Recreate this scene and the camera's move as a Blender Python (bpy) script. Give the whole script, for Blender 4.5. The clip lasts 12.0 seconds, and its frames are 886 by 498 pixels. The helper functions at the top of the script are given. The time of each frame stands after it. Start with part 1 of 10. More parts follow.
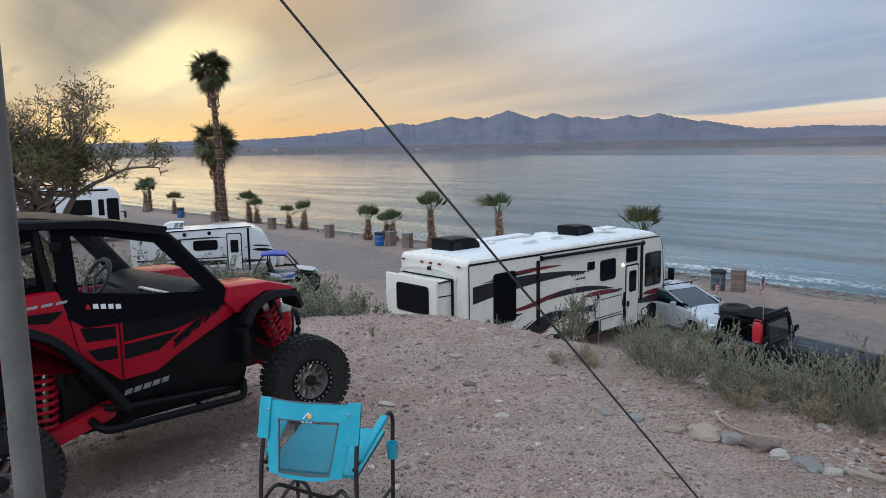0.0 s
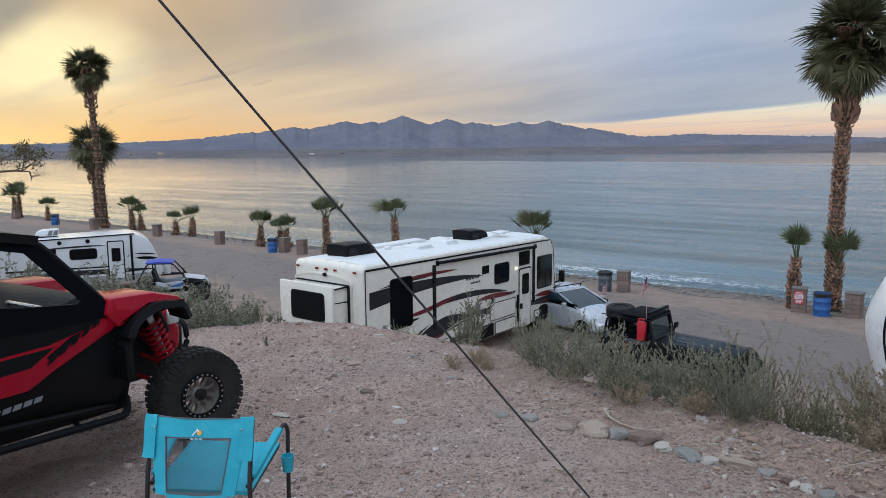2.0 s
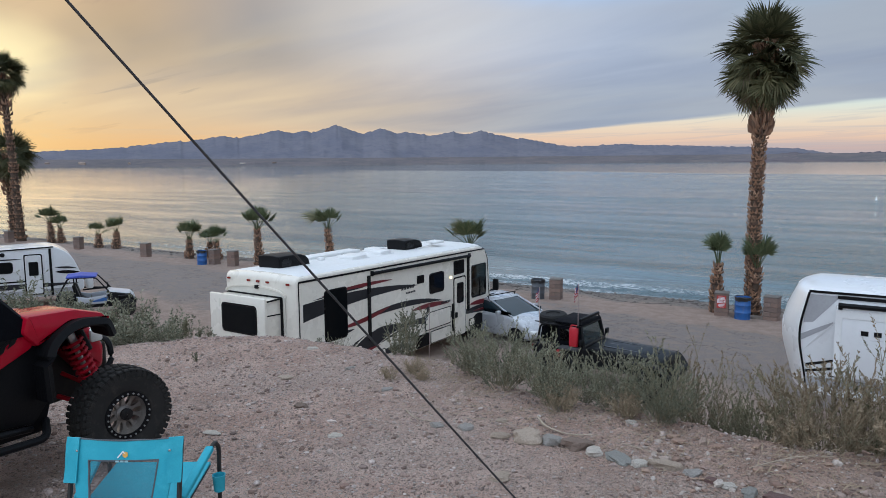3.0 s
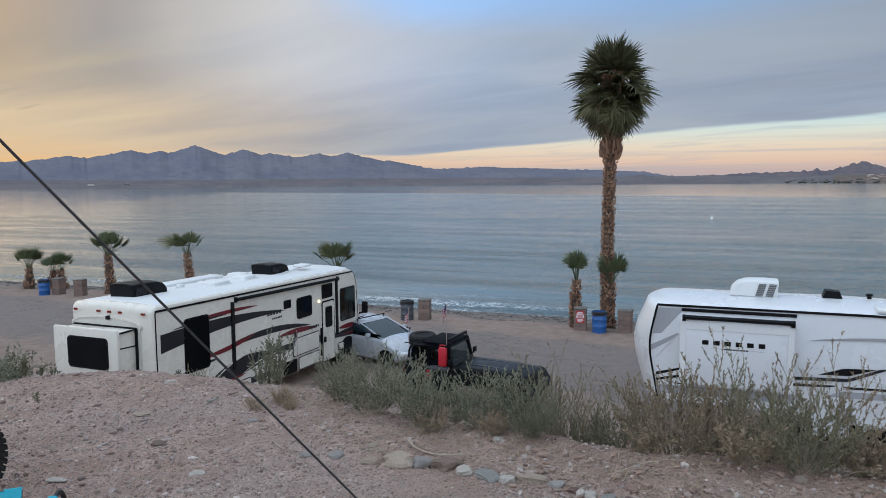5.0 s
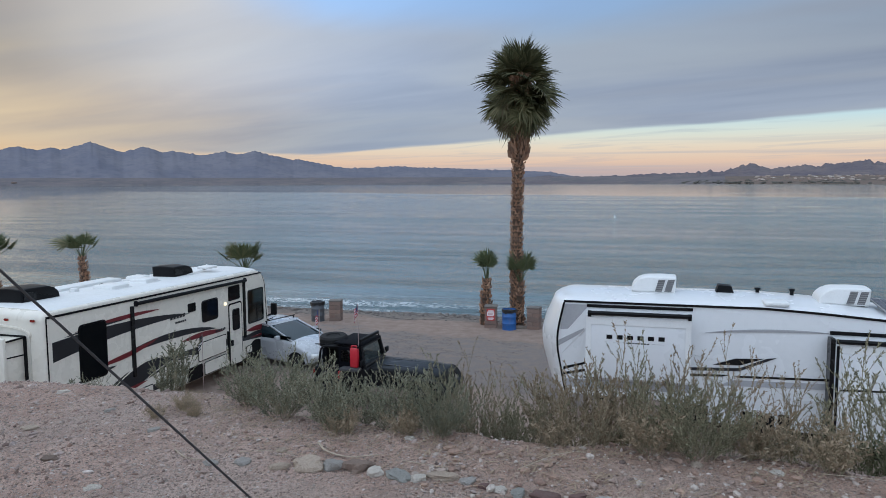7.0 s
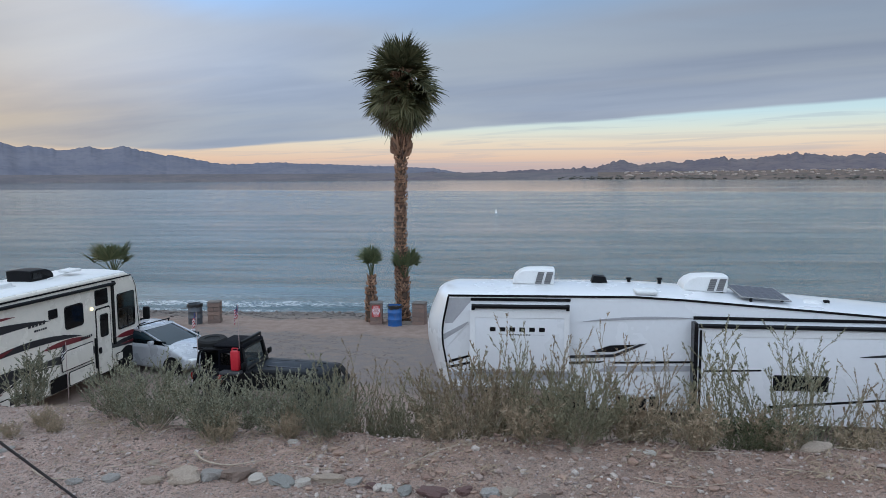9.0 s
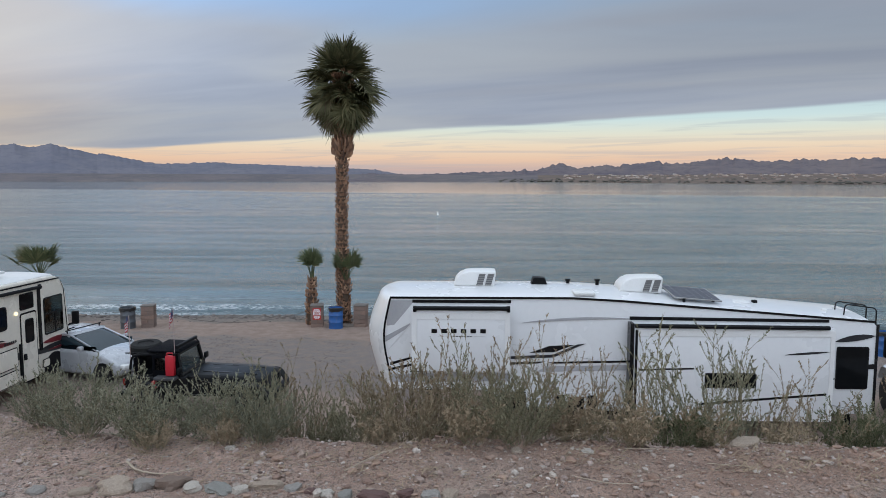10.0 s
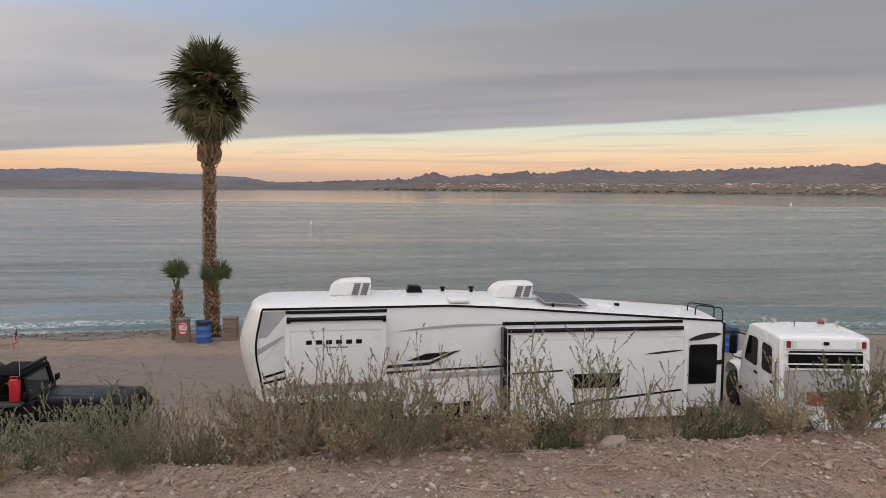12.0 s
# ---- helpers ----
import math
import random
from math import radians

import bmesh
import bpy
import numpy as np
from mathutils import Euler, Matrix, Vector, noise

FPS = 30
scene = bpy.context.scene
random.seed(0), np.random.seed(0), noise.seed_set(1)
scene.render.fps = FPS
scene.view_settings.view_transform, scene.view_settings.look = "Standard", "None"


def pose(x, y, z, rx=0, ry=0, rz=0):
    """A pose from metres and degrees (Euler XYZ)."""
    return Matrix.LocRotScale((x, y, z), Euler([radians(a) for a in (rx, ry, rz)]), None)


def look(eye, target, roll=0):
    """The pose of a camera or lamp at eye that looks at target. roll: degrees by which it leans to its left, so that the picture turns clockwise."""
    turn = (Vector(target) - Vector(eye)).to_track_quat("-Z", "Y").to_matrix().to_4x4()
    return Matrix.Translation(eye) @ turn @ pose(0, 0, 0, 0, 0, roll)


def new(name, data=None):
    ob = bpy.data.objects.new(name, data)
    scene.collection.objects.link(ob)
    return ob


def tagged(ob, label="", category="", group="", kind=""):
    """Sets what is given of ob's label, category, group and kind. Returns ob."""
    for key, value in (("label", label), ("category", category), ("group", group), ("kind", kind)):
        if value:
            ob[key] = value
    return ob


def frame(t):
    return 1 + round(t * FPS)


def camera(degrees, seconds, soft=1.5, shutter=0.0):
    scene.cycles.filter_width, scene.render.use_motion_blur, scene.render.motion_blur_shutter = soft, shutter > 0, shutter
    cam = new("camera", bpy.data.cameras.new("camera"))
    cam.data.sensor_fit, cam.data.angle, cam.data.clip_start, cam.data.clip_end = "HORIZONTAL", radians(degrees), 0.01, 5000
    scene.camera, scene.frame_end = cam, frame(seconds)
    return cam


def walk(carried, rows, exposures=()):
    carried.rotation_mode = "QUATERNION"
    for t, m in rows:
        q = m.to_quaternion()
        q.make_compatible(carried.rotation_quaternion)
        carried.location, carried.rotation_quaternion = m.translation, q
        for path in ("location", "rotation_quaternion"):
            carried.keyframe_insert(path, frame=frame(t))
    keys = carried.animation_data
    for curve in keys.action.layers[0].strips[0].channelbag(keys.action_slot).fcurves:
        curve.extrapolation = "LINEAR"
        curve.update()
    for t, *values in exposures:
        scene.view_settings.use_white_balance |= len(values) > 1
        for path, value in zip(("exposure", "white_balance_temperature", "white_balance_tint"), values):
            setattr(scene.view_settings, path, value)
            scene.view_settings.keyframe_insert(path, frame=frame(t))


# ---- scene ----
# ---------------------------------------------------------------- camera
cam = camera(63.83, 12.0, soft=0.6)
# seconds, eye x y z, yaw, pitch, lean
PATH = [
    (0.0, 0.0, 0.0, 6.9, 47.03, -7.89, 0.94),
    (0.5, 0.001, 0.002, 6.903, 45.49, -7.84, 0.81),
    (1.0, 0.003, -0.001, 6.905, 43.49, -7.8, 0.69),
    (1.5, 0.001, 0.003, 6.908, 41.16, -7.72, 0.62),
    (2.0, 0.002, 0.006, 6.91, 38.61, -7.6, 0.51),
    (2.5, 0.007, 0.005, 6.915, 36.01, -7.31, 0.48),
    (3.0, 0.016, -0.001, 6.925, 33.32, -6.89, 0.47),
    (5.0, 0.03, -0.004, 6.94, 22.69, -5.22, 0.42),
    (5.5, 0.036, -0.001, 6.947, 20.64, -5.14, 0.33),
    (6.0, 0.039, -0.001, 6.948, 18.95, -5.14, 0.26),
    (6.5, 0.037, 0.004, 6.943, 17.38, -5.21, 0.22),
    (8.5, 0.045, 0.066, 6.928, 8.72, -5.58, 0.44),
    (9.0, 0.042, 0.076, 6.928, 6.25, -5.65, 0.41),
    (9.5, 0.045, 0.077, 6.931, 3.89, -5.61, 0.2),
    (10.0, 0.048, 0.075, 6.932, 1.55, -5.52, -0.04),
    (10.5, 0.054, 0.08, 6.932, -0.82, -5.31, -0.07),
    (11.0, 0.049, 0.093, 6.93, -3.3, -5.09, -0.1),
    (11.5, 0.041, 0.112, 6.931, -5.88, -4.87, -0.12),
    (12.0, 0.042, 0.139, 6.939, -8.55, -4.82, -0.28),
]
# the clip's camera warms its white balance near the end
EXPOSE = [(0.0, 0.05, 6030, 5), (3.0, 0.03, 6080, 6), (6.0, -0.05, 6000, 5), (9.8, 0.0, 5950, 5), (10.4, 0.0, 7600, 11), (12.0, 0.0, 7750, 12)]
walk(cam, [(t, pose(x, y, z, 90 + p, 0, w) @ pose(0, 0, 0, 0, 0, -r)) for t, x, y, z, w, p, r in PATH], EXPOSE)

# ---------------------------------------------------------------- sky and light
SUN_AZ = 76.0      # degrees from +y towards -x: where the sun went down
SUN_DIR = Vector((-math.sin(radians(SUN_AZ)), math.cos(radians(SUN_AZ)), 0.06)).normalized()


class Nodes:
    """Short hand for building node trees."""

    def __init__(self, tree):
        self.t = tree
        tree.nodes.clear()

    def add(self, kind, **kw):
        n = self.t.nodes.new(kind)
        for k, v in kw.items():
            if k in n.inputs:
                n.inputs[k].default_value = v
        return n

    def link(self, a, b):
        self.t.links.new(a, b)

    def put(self, sock, v):
        if hasattr(v, "is_output"):
            self.link(v, sock)
        else:
            sock.default_value = v

    def math(self, op, a, b=0.0, c=0.0, clamp=False):
        n = self.t.nodes.new("ShaderNodeMath")
        n.operation, n.use_clamp = op, clamp
        for s, v in zip(n.inputs, (a, b, c)):
            self.put(s, v)
        return n.outputs[0]

    def vmath(self, op, a, b=(0, 0, 0)):
        n = self.t.nodes.new("ShaderNodeVectorMath")
        n.operation = op
        self.put(n.inputs[0], a)
        self.put(n.inputs[1], b)
        return n.outputs["Value"] if op == "DOT_PRODUCT" else n.outputs[0]

    def mix(self, f, a, b, mode="MIX"):
        n = self.t.nodes.new("ShaderNodeMix")
        n.data_type, n.blend_type, n.clamp_factor = "RGBA", mode, True
        self.put(n.inputs[0], f)
        self.put(n.inputs[6], a if hasattr(a, "is_output") else (*a[:3], 1))
        self.put(n.inputs[7], b if hasattr(b, "is_output") else (*b[:3], 1))
        return n.outputs[2]

    def ramp(self, f, stops, smooth=False):
        n = self.t.nodes.new("ShaderNodeValToRGB")
        if smooth:
            n.color_ramp.interpolation = "EASE"
        e = n.color_ramp.elements
        while len(e) < len(stops):
            e.new(0.5)
        for k, (p, col) in zip(e, stops):
            k.position = p
            k.color = (*col, 1) if hasattr(col, "__len__") else (col, col, col, 1)
        self.put(n.inputs[0], f)
        return n.outputs[0]

    def span(self, v, a, b, lo=0.0, hi=1.0, smooth=True):
        n = self.t.nodes.new("ShaderNodeMapRange")
        n.interpolation_type = "SMOOTHSTEP" if smooth else "LINEAR"
        for s, x in zip(n.inputs, (v, a, b, lo, hi)):
            self.put(s, x)
        return n.outputs[0]

    def noise(self, vec, scale, detail=4.0, rough=0.55, distort=0.0):
        n = self.add("ShaderNodeTexNoise", Scale=scale, Detail=detail, Roughness=rough, Distortion=distort)
        if vec is not None:
            self.link(vec, n.inputs["Vector"])
        return n.outputs[0]

    def scaled(self, vec, s):
        n = self.t.nodes.new("ShaderNodeMapping")
        n.inputs["Scale"].default_value = s
        self.link(vec, n.inputs[0])
        return n.outputs[0]


def make_sky():
    world = bpy.data.worlds.new("evening_sky")
    scene.world = world
    world.use_nodes = True
    k = Nodes(world.node_tree)
    d = k.add("ShaderNodeTexCoord").outputs["Generated"]
    sep = k.add("ShaderNodeSeparateXYZ")
    k.link(d, sep.inputs[0])
    x, y, z = sep.outputs
    el = k.math("MULTIPLY", k.math("ARCSINE", z), 57.2958)
    az = k.math("MULTIPLY", k.math("ARCTAN2", k.math("MULTIPLY", x, -1.0), y), 57.2958)
    # clear air below and between the clouds
    clear = k.ramp(k.math("DIVIDE", el, 40.0), [
        (0.0, (0.50, 0.385, 0.38)), (0.022, (0.60, 0.44, 0.40)), (0.040, (0.82, 0.56, 0.41)), (0.068, (0.86, 0.69, 0.52)), (0.092, (0.76, 0.76, 0.65)),
        (0.118, (0.62, 0.75, 0.76)), (0.19, (0.42, 0.55, 0.66)), (0.45, (0.22, 0.38, 0.66)), (1.0, (0.22, 0.36, 0.66))])
    # glow round the place where the sun went down
    near = k.math("ARCCOSINE", k.vmath("DOT_PRODUCT", d, tuple(SUN_DIR)))
    near = k.math("MULTIPLY", near, 57.2958)
    g_wide = k.span(near, 6.0, 62.0, 1.0, 0.0)
    g_core = k.span(near, 0.0, 22.0, 1.0, 0.0)
    clear = k.mix(k.math("MULTIPLY", g_wide, 0.85), clear, (0.92, 0.49, 0.15))
    clear = k.mix(k.math("MULTIPLY", g_core, 0.8), clear, (1.25, 0.86, 0.34))
    # layered cloud, seen in perspective from below
    inv = k.math("DIVIDE", 1.0, k.math("ADD", k.math("MAXIMUM", z, 0.0), 0.07))
    comb = k.t.nodes.new("ShaderNodeCombineXYZ")
    k.link(k.math("MULTIPLY", x, inv), comb.inputs[0])
    k.link(k.math("MULTIPLY", y, inv), comb.inputs[1])
    flat = comb.outputs[0]
    rot = k.t.nodes.new("ShaderNodeMapping")
    rot.inputs["Rotation"].default_value = (0, 0, radians(24))
    k.link(flat, rot.inputs[0])
    flat = rot.outputs[0]
    rot2 = k.t.nodes.new("ShaderNodeMapping")
    rot2.inputs["Rotation"].default_value = (0, 0, radians(7))
    k.link(comb.outputs[0], rot2.inputs[0])
    flat2 = rot2.outputs[0]
    streak = k.noise(k.scaled(flat, (0.32, 0.85, 1)), 0.62, 5, 0.5, 0.7)
    fine = k.noise(k.scaled(flat, (0.5, 1.5, 1)), 1.5, 6, 0.55, 0.5)
    broad = k.noise(k.scaled(flat, (0.22, 0.5, 1)), 0.55, 4, 0.5, 0.3)
    edge = k.math("ADD", k.math("MULTIPLY", k.math("MAXIMUM", az, -60.0), -0.040), 4.12)
    edge = k.math("MAXIMUM", k.math("ADD", edge, k.math("MULTIPLY", k.math("MAXIMUM", az, 0.0), -0.035)), 2.2)
    edge = k.math("ADD", edge, k.math("MULTIPLY", k.math("SUBTRACT", streak, 0.5), 1.0))
    sunset_side = k.span(az, 30.0, 56.0)
    body = k.span(k.math("SUBTRACT", el, edge), k.math("SUBTRACT", -0.06, k.math("MULTIPLY", sunset_side, 1.6)), k.math("ADD", 0.24, k.math("MULTIPLY", sunset_side, 3.2)))
    hole = k.span(k.math("ADD", k.math("MULTIPLY", broad, 0.65), k.math("MULTIPLY", streak, 0.35)), 0.46, 0.56)
    hole = k.math("MULTIPLY", hole, k.span(el, 8.0, 15.0))
    body = k.math("MULTIPLY", body, k.math("SUBTRACT", 1.0, k.math("MULTIPLY", hole, 0.75)))
    # thin veils of cloud low down
    veil = k.math("MULTIPLY", k.span(fine, 0.52, 0.66), k.span(el, 0.3, 2.5))
    low_band = k.noise(k.scaled(d, (1.2, 1.2, 46.0)), 1.6, 4, 0.55, 0.25)
    veil = k.math("MAXIMUM", k.math("MULTIPLY", veil, 0.50), k.math("MULTIPLY", k.span(low_band, 0.50, 0.62), k.math("MULTIPLY", k.span(el, 0.2, 0.9), k.span(el, 2.2, 4.2, 0.62, 0.0))))
    grey = k.mix(k.span(fine, 0.2, 0.82), (0.31, 0.345, 0.435), (0.36, 0.395, 0.485))
    grey = k.mix(k.span(streak, 0.38, 0.68), grey, (0.42, 0.445, 0.50))
    warm = k.mix(k.span(fine, 0.15, 0.85), (0.58, 0.43, 0.29), (0.80, 0.56, 0.29))
    glow = k.math("MAXIMUM", k.span(el, 4.5, 11.0, 1.0, 0.25), k.span(near, 20.0, 34.0, 1.0, 0.0))
    cloud = k.mix(k.math("MULTIPLY", k.span(near, 8.0, 58.0, 1.0, 0.0), glow), grey, warm)
    cloud = k.mix(k.math("MULTIPLY", k.span(near, 3.0, 26.0, 1.0, 0.0), k.span(streak, 0.34, 0.62)), cloud, (1.28, 0.90, 0.38))
    lump = k.noise(k.scaled(flat2, (0.30, 0.75, 1)), 0.55, 5, 0.5, 0.5)
    fan = k.noise(k.scaled(flat2, (0.16, 0.95, 1)), 0.85, 3, 0.5, 0.4)
    cloud = k.mix(k.math("MULTIPLY", k.span(near, 18.0, 56.0, 1.0, 0.0), k.math("MULTIPLY", glow, 0.66)), cloud, (0.72, 0.530, 0.355))
    cloud = k.mix(k.math("MULTIPLY", k.math("MULTIPLY", k.span(lump, 0.40, 0.60), k.span(near, 4.0, 56.0, 1.0, 0.0)), k.span(el, 5.0, 9.5, 0.0, 0.9)), cloud, (0.44, 0.35, 0.26))
    # the sunset itself, breaking through, with small dark shreds before it
    gx_ = k.math("MULTIPLY", k.math("SUBTRACT", az, 67.5), 0.13)
    gy_ = k.math("MULTIPLY", k.math("SUBTRACT", el, 6.6), 0.24)
    burst = k.math("ADD", k.math("ADD", k.math("MULTIPLY", gx_, gx_), k.math("MULTIPLY", gy_, gy_)), k.math("MULTIPLY", k.math("SUBTRACT", lump, 0.5), 2.6))
    cloud = k.mix(k.span(burst, -0.1, 1.3, 0.95, 0.0), cloud, (1.26, 1.02, 0.56))
    # a heavy bank of cloud above the sunset, its underside slanting up towards the north
    bank = k.math("SUBTRACT", el, k.math("ADD", k.math("MULTIPLY", k.math("SUBTRACT", 71.0, az), 0.62), 6.9))
    bank = k.math("ADD", bank, k.math("ADD", k.math("MULTIPLY", k.math("SUBTRACT", lump, 0.5), 3.4), k.math("MULTIPLY", k.math("SUBTRACT", fan, 0.5), 2.0)))
    bank = k.math("MULTIPLY", k.span(bank, -0.6, 1.5), k.span(az, 50.0, 62.0))
    cloud = k.mix(k.math("MULTIPLY", bank, 0.88), cloud, k.mix(k.span(fine, 0.3, 0.7), (0.30, 0.265, 0.225), (0.44, 0.37, 0.27)))
    # long streaks fanning out of the sunset
    cloud = k.mix(k.math("MULTIPLY", k.math("MULTIPLY", k.span(fan, 0.48, 0.70), k.span(near, 12.0, 56.0, 0.65, 0.0)), k.span(el, 1.5, 5.0)), cloud, (1.02, 0.76, 0.44))
    cloud = k.mix(k.math("MULTIPLY", k.math("MULTIPLY", k.span(fan, 0.49, 0.36), k.span(near, 18.0, 80.0, 0.30, 0.10)), k.span(el, 2.0, 5.0)), cloud, (0.40, 0.37, 0.37))
    shred = k.noise(k.scaled(flat2, (0.5, 2.2, 1)), 1.1, 5, 0.55, 0.4)
    cloud = k.mix(k.math("MULTIPLY", k.math("MULTIPLY", k.span(shred, 0.58, 0.66), k.span(near, 20.0, 34.0, 0.55, 0.0)), k.span(el, 1.5, 3.0)), cloud, (0.48, 0.38, 0.29))
    # a long opening in the overcast, showing blue
    rent = k.math("ADD", el, k.math("MULTIPLY", k.math("SUBTRACT", streak, 0.5), 7.0))
    rent = k.math("MULTIPLY", k.span(rent, 11.0, 14.0), k.math("MULTIPLY", k.span(az, -16.0, 12.0), k.span(az, 24.0, 36.0, 1.0, 0.0)))
    rent = k.math("MULTIPLY", rent, k.span(el, 22.0, 30.0, 0.75, 0.0))
    sky = k.mix(veil, clear, k.mix(0.45, cloud, clear))
    sky = k.mix(body, sky, cloud)
    pale = k.math("MULTIPLY", k.math("MULTIPLY", k.span(az, 18.0, 34.0), k.span(az, 46.0, 58.0, 1.0, 0.0)), k.span(el, 5.0, 12.0, 0.0, 0.35))
    sky = k.mix(pale, sky, (0.56, 0.50, 0.44))
    sky = k.mix(rent, sky, (0.30, 0.47, 0.76))
    # the overcast is brightest overhead
    gain = k.math("ADD", 1.0, k.math("MULTIPLY", k.span(el, 16.0, 60.0), 0.6))
    gain = k.math("SUBTRACT", gain, k.math("MULTIPLY", k.span(az, 10.0, -30.0, 0.0, 0.18), k.span(el, 5.0, 9.0)))
    gain = k.math("ADD", gain, k.math("MULTIPLY", k.math("MULTIPLY", k.span(az, 4.0, 30.0), k.span(az, 33.0, 46.0, 1.0, 0.0)), k.span(el, 3.5, 9.0, 0.0, 0.38)))
    gain = k.math("SUBTRACT", gain, k.math("MULTIPLY", k.math("MULTIPLY", k.span(az, 42.0, 48.0), k.span(az, 56.0, 64.0, 1.0, 0.0)), k.span(el, 5.0, 10.0, 0.0, 0.20)))
    # and the open eastern half, behind the terrace, still holds pale light
    east = k.math("MULTIPLY", k.span(y, 0.15, -0.6, 0.0, 1.0), k.span(el, -1.0, 12.0))
    gain = k.math("ADD", gain, k.math("MULTIPLY", east, 1.65))
    # the cloud above the sunset side is the paler
    gain = k.math("ADD", gain, k.math("MULTIPLY", k.math("MULTIPLY", k.span(el, 13.5, 26.0), k.span(az, 4.0, 34.0)), k.span(az, 90.0, 130.0, 0.6, 0.0)))
    sky = k.mix(k.span(el, 18.0, 50.0), sky, (0.48, 0.54, 0.64))
    sky = k.mix(k.math("MULTIPLY", east, 0.85), sky, (0.50, 0.55, 0.64))
    # what lies below the horizon behind the place is plain earth
    sky = k.mix(k.span(el, -1.0, -0.2, 1.0, 0.0), sky, (0.18, 0.16, 0.15))
    bg = k.add("ShaderNodeBackground")
    k.link(sky, bg.inputs[0])
    k.link(gain, bg.inputs[1])
    out = k.add("ShaderNodeOutputWorld")
    k.link(bg.outputs[0], out.inputs[0])


make_sky()
sun = new("sun", bpy.data.lights.new("sun", "SUN"))
sun.data.energy, sun.data.angle, sun.data.color = 0.25, radians(60), (1.0, 0.80, 0.58)
sun.matrix_world = look((0, 0, 40), Vector((0, 0, 40)) - Vector((SUN_DIR.x, SUN_DIR.y, 0.16)))
# ---------------------------------------------------------------- materials
def mat(name, col, rough=0.6, metal=0.0, col2=None, scale=6.0, fine=60.0, bump=0.0, amount=0.5, wear=None, coat=0.0, spec=0.5, space="Object"):
    """A painted, cloth, metal or earth surface with variation at two scales, fine relief and optional dust."""
    m = bpy.data.materials.new(name)
    m.use_nodes = True
    k = Nodes(m.node_tree)
    p = k.add("ShaderNodeBsdfPrincipled")
    out = k.add("ShaderNodeOutputMaterial")
    k.link(p.outputs[0], out.inputs[0])
    v = k.add("ShaderNodeTexCoord").outputs[space]
    big = k.noise(v, scale, 4, 0.6)
    small = k.noise(v, fine, 3, 0.6)
    col2 = col2 or tuple(c * 0.72 for c in col)
    c = k.mix(k.math("MULTIPLY", k.span(big, 0.36, 0.68), amount), col, col2)
    c = k.mix(k.math("MULTIPLY", k.span(small, 0.42, 0.75), amount * 0.5), c, tuple(x * 0.8 for x in col2))
    if wear:
        c = k.mix(k.math("MULTIPLY", k.span(k.noise(v, scale * 2.3, 6, 0.7), 0.5, 0.78), 0.55), c, wear)
    k.link(c, p.inputs["Base Color"])
    k.link(k.math("ADD", k.math("MULTIPLY", k.math("SUBTRACT", big, 0.5), 0.25), rough, clamp=True), p.inputs["Roughness"])
    p.inputs["Metallic"].default_value = metal
    p.inputs["Coat Weight"].default_value = coat
    p.inputs["Specular IOR Level"].default_value = spec
    if bump:
        b = k.add("ShaderNodeBump", Strength=1.0, Distance=bump)
        k.link(k.math("ADD", small, k.math("MULTIPLY", big, 0.6)), b.inputs["Height"])
        k.link(b.outputs[0], p.inputs["Normal"])
    return m


def glass_mat(name, tint=(0.9, 0.95, 0.95), rough=0.02, clear=0.75, gloss=0.55, least=0.02):
    """Thin glazing: part clear, part mirror by Fresnel."""
    m = bpy.data.materials.new(name)
    m.use_nodes = True
    k = Nodes(m.node_tree)
    tr = k.add("ShaderNodeBsdfTransparent")
    tr.inputs[0].default_value = (*[t * clear for t in tint], 1)
    gl = k.add("ShaderNodeBsdfGlossy", Roughness=rough)
    fr = k.add("ShaderNodeFresnel", IOR=1.5)
    mx = k.add("ShaderNodeMixShader")
    k.link(k.math("ADD", k.math("MULTIPLY", fr.outputs[0], gloss), least), mx.inputs[0])
    k.link(tr.outputs[0], mx.inputs[1])
    k.link(gl.outputs[0], mx.inputs[2])
    out = k.add("ShaderNodeOutputMaterial")
    k.link(mx.outputs[0], out.inputs[0])
    return m


def leaf_mat(name, a, b, c=None, rough=0.6):
    """Leaves: each loose blade its own tone, part light shining through."""
    m = bpy.data.materials.new(name)
    m.use_nodes = True
    k = Nodes(m.node_tree)
    geo = k.add("ShaderNodeNewGeometry")
    obj = k.add("ShaderNodeObjectInfo")
    col = k.mix(geo.outputs["Random Per Island"], a, b)
    col = k.mix(k.math("MULTIPLY", obj.outputs["Random"], 0.55), col, c or b)
    p = k.add("ShaderNodeBsdfPrincipled", Roughness=rough)
    p.inputs["Specular IOR Level"].default_value = 0.25
    k.link(col, p.inputs["Base Color"])
    t = k.add("ShaderNodeBsdfTranslucent")
    k.link(col, t.inputs[0])
    mx = k.add("ShaderNodeMixShader")
    mx.inputs[0].default_value = 0.12
    k.link(p.outputs[0], mx.inputs[1])
    k.link(t.outputs[0], mx.inputs[2])
    out = k.add("ShaderNodeOutputMaterial")
    k.link(mx.outputs[0], out.inputs[0])
    return m


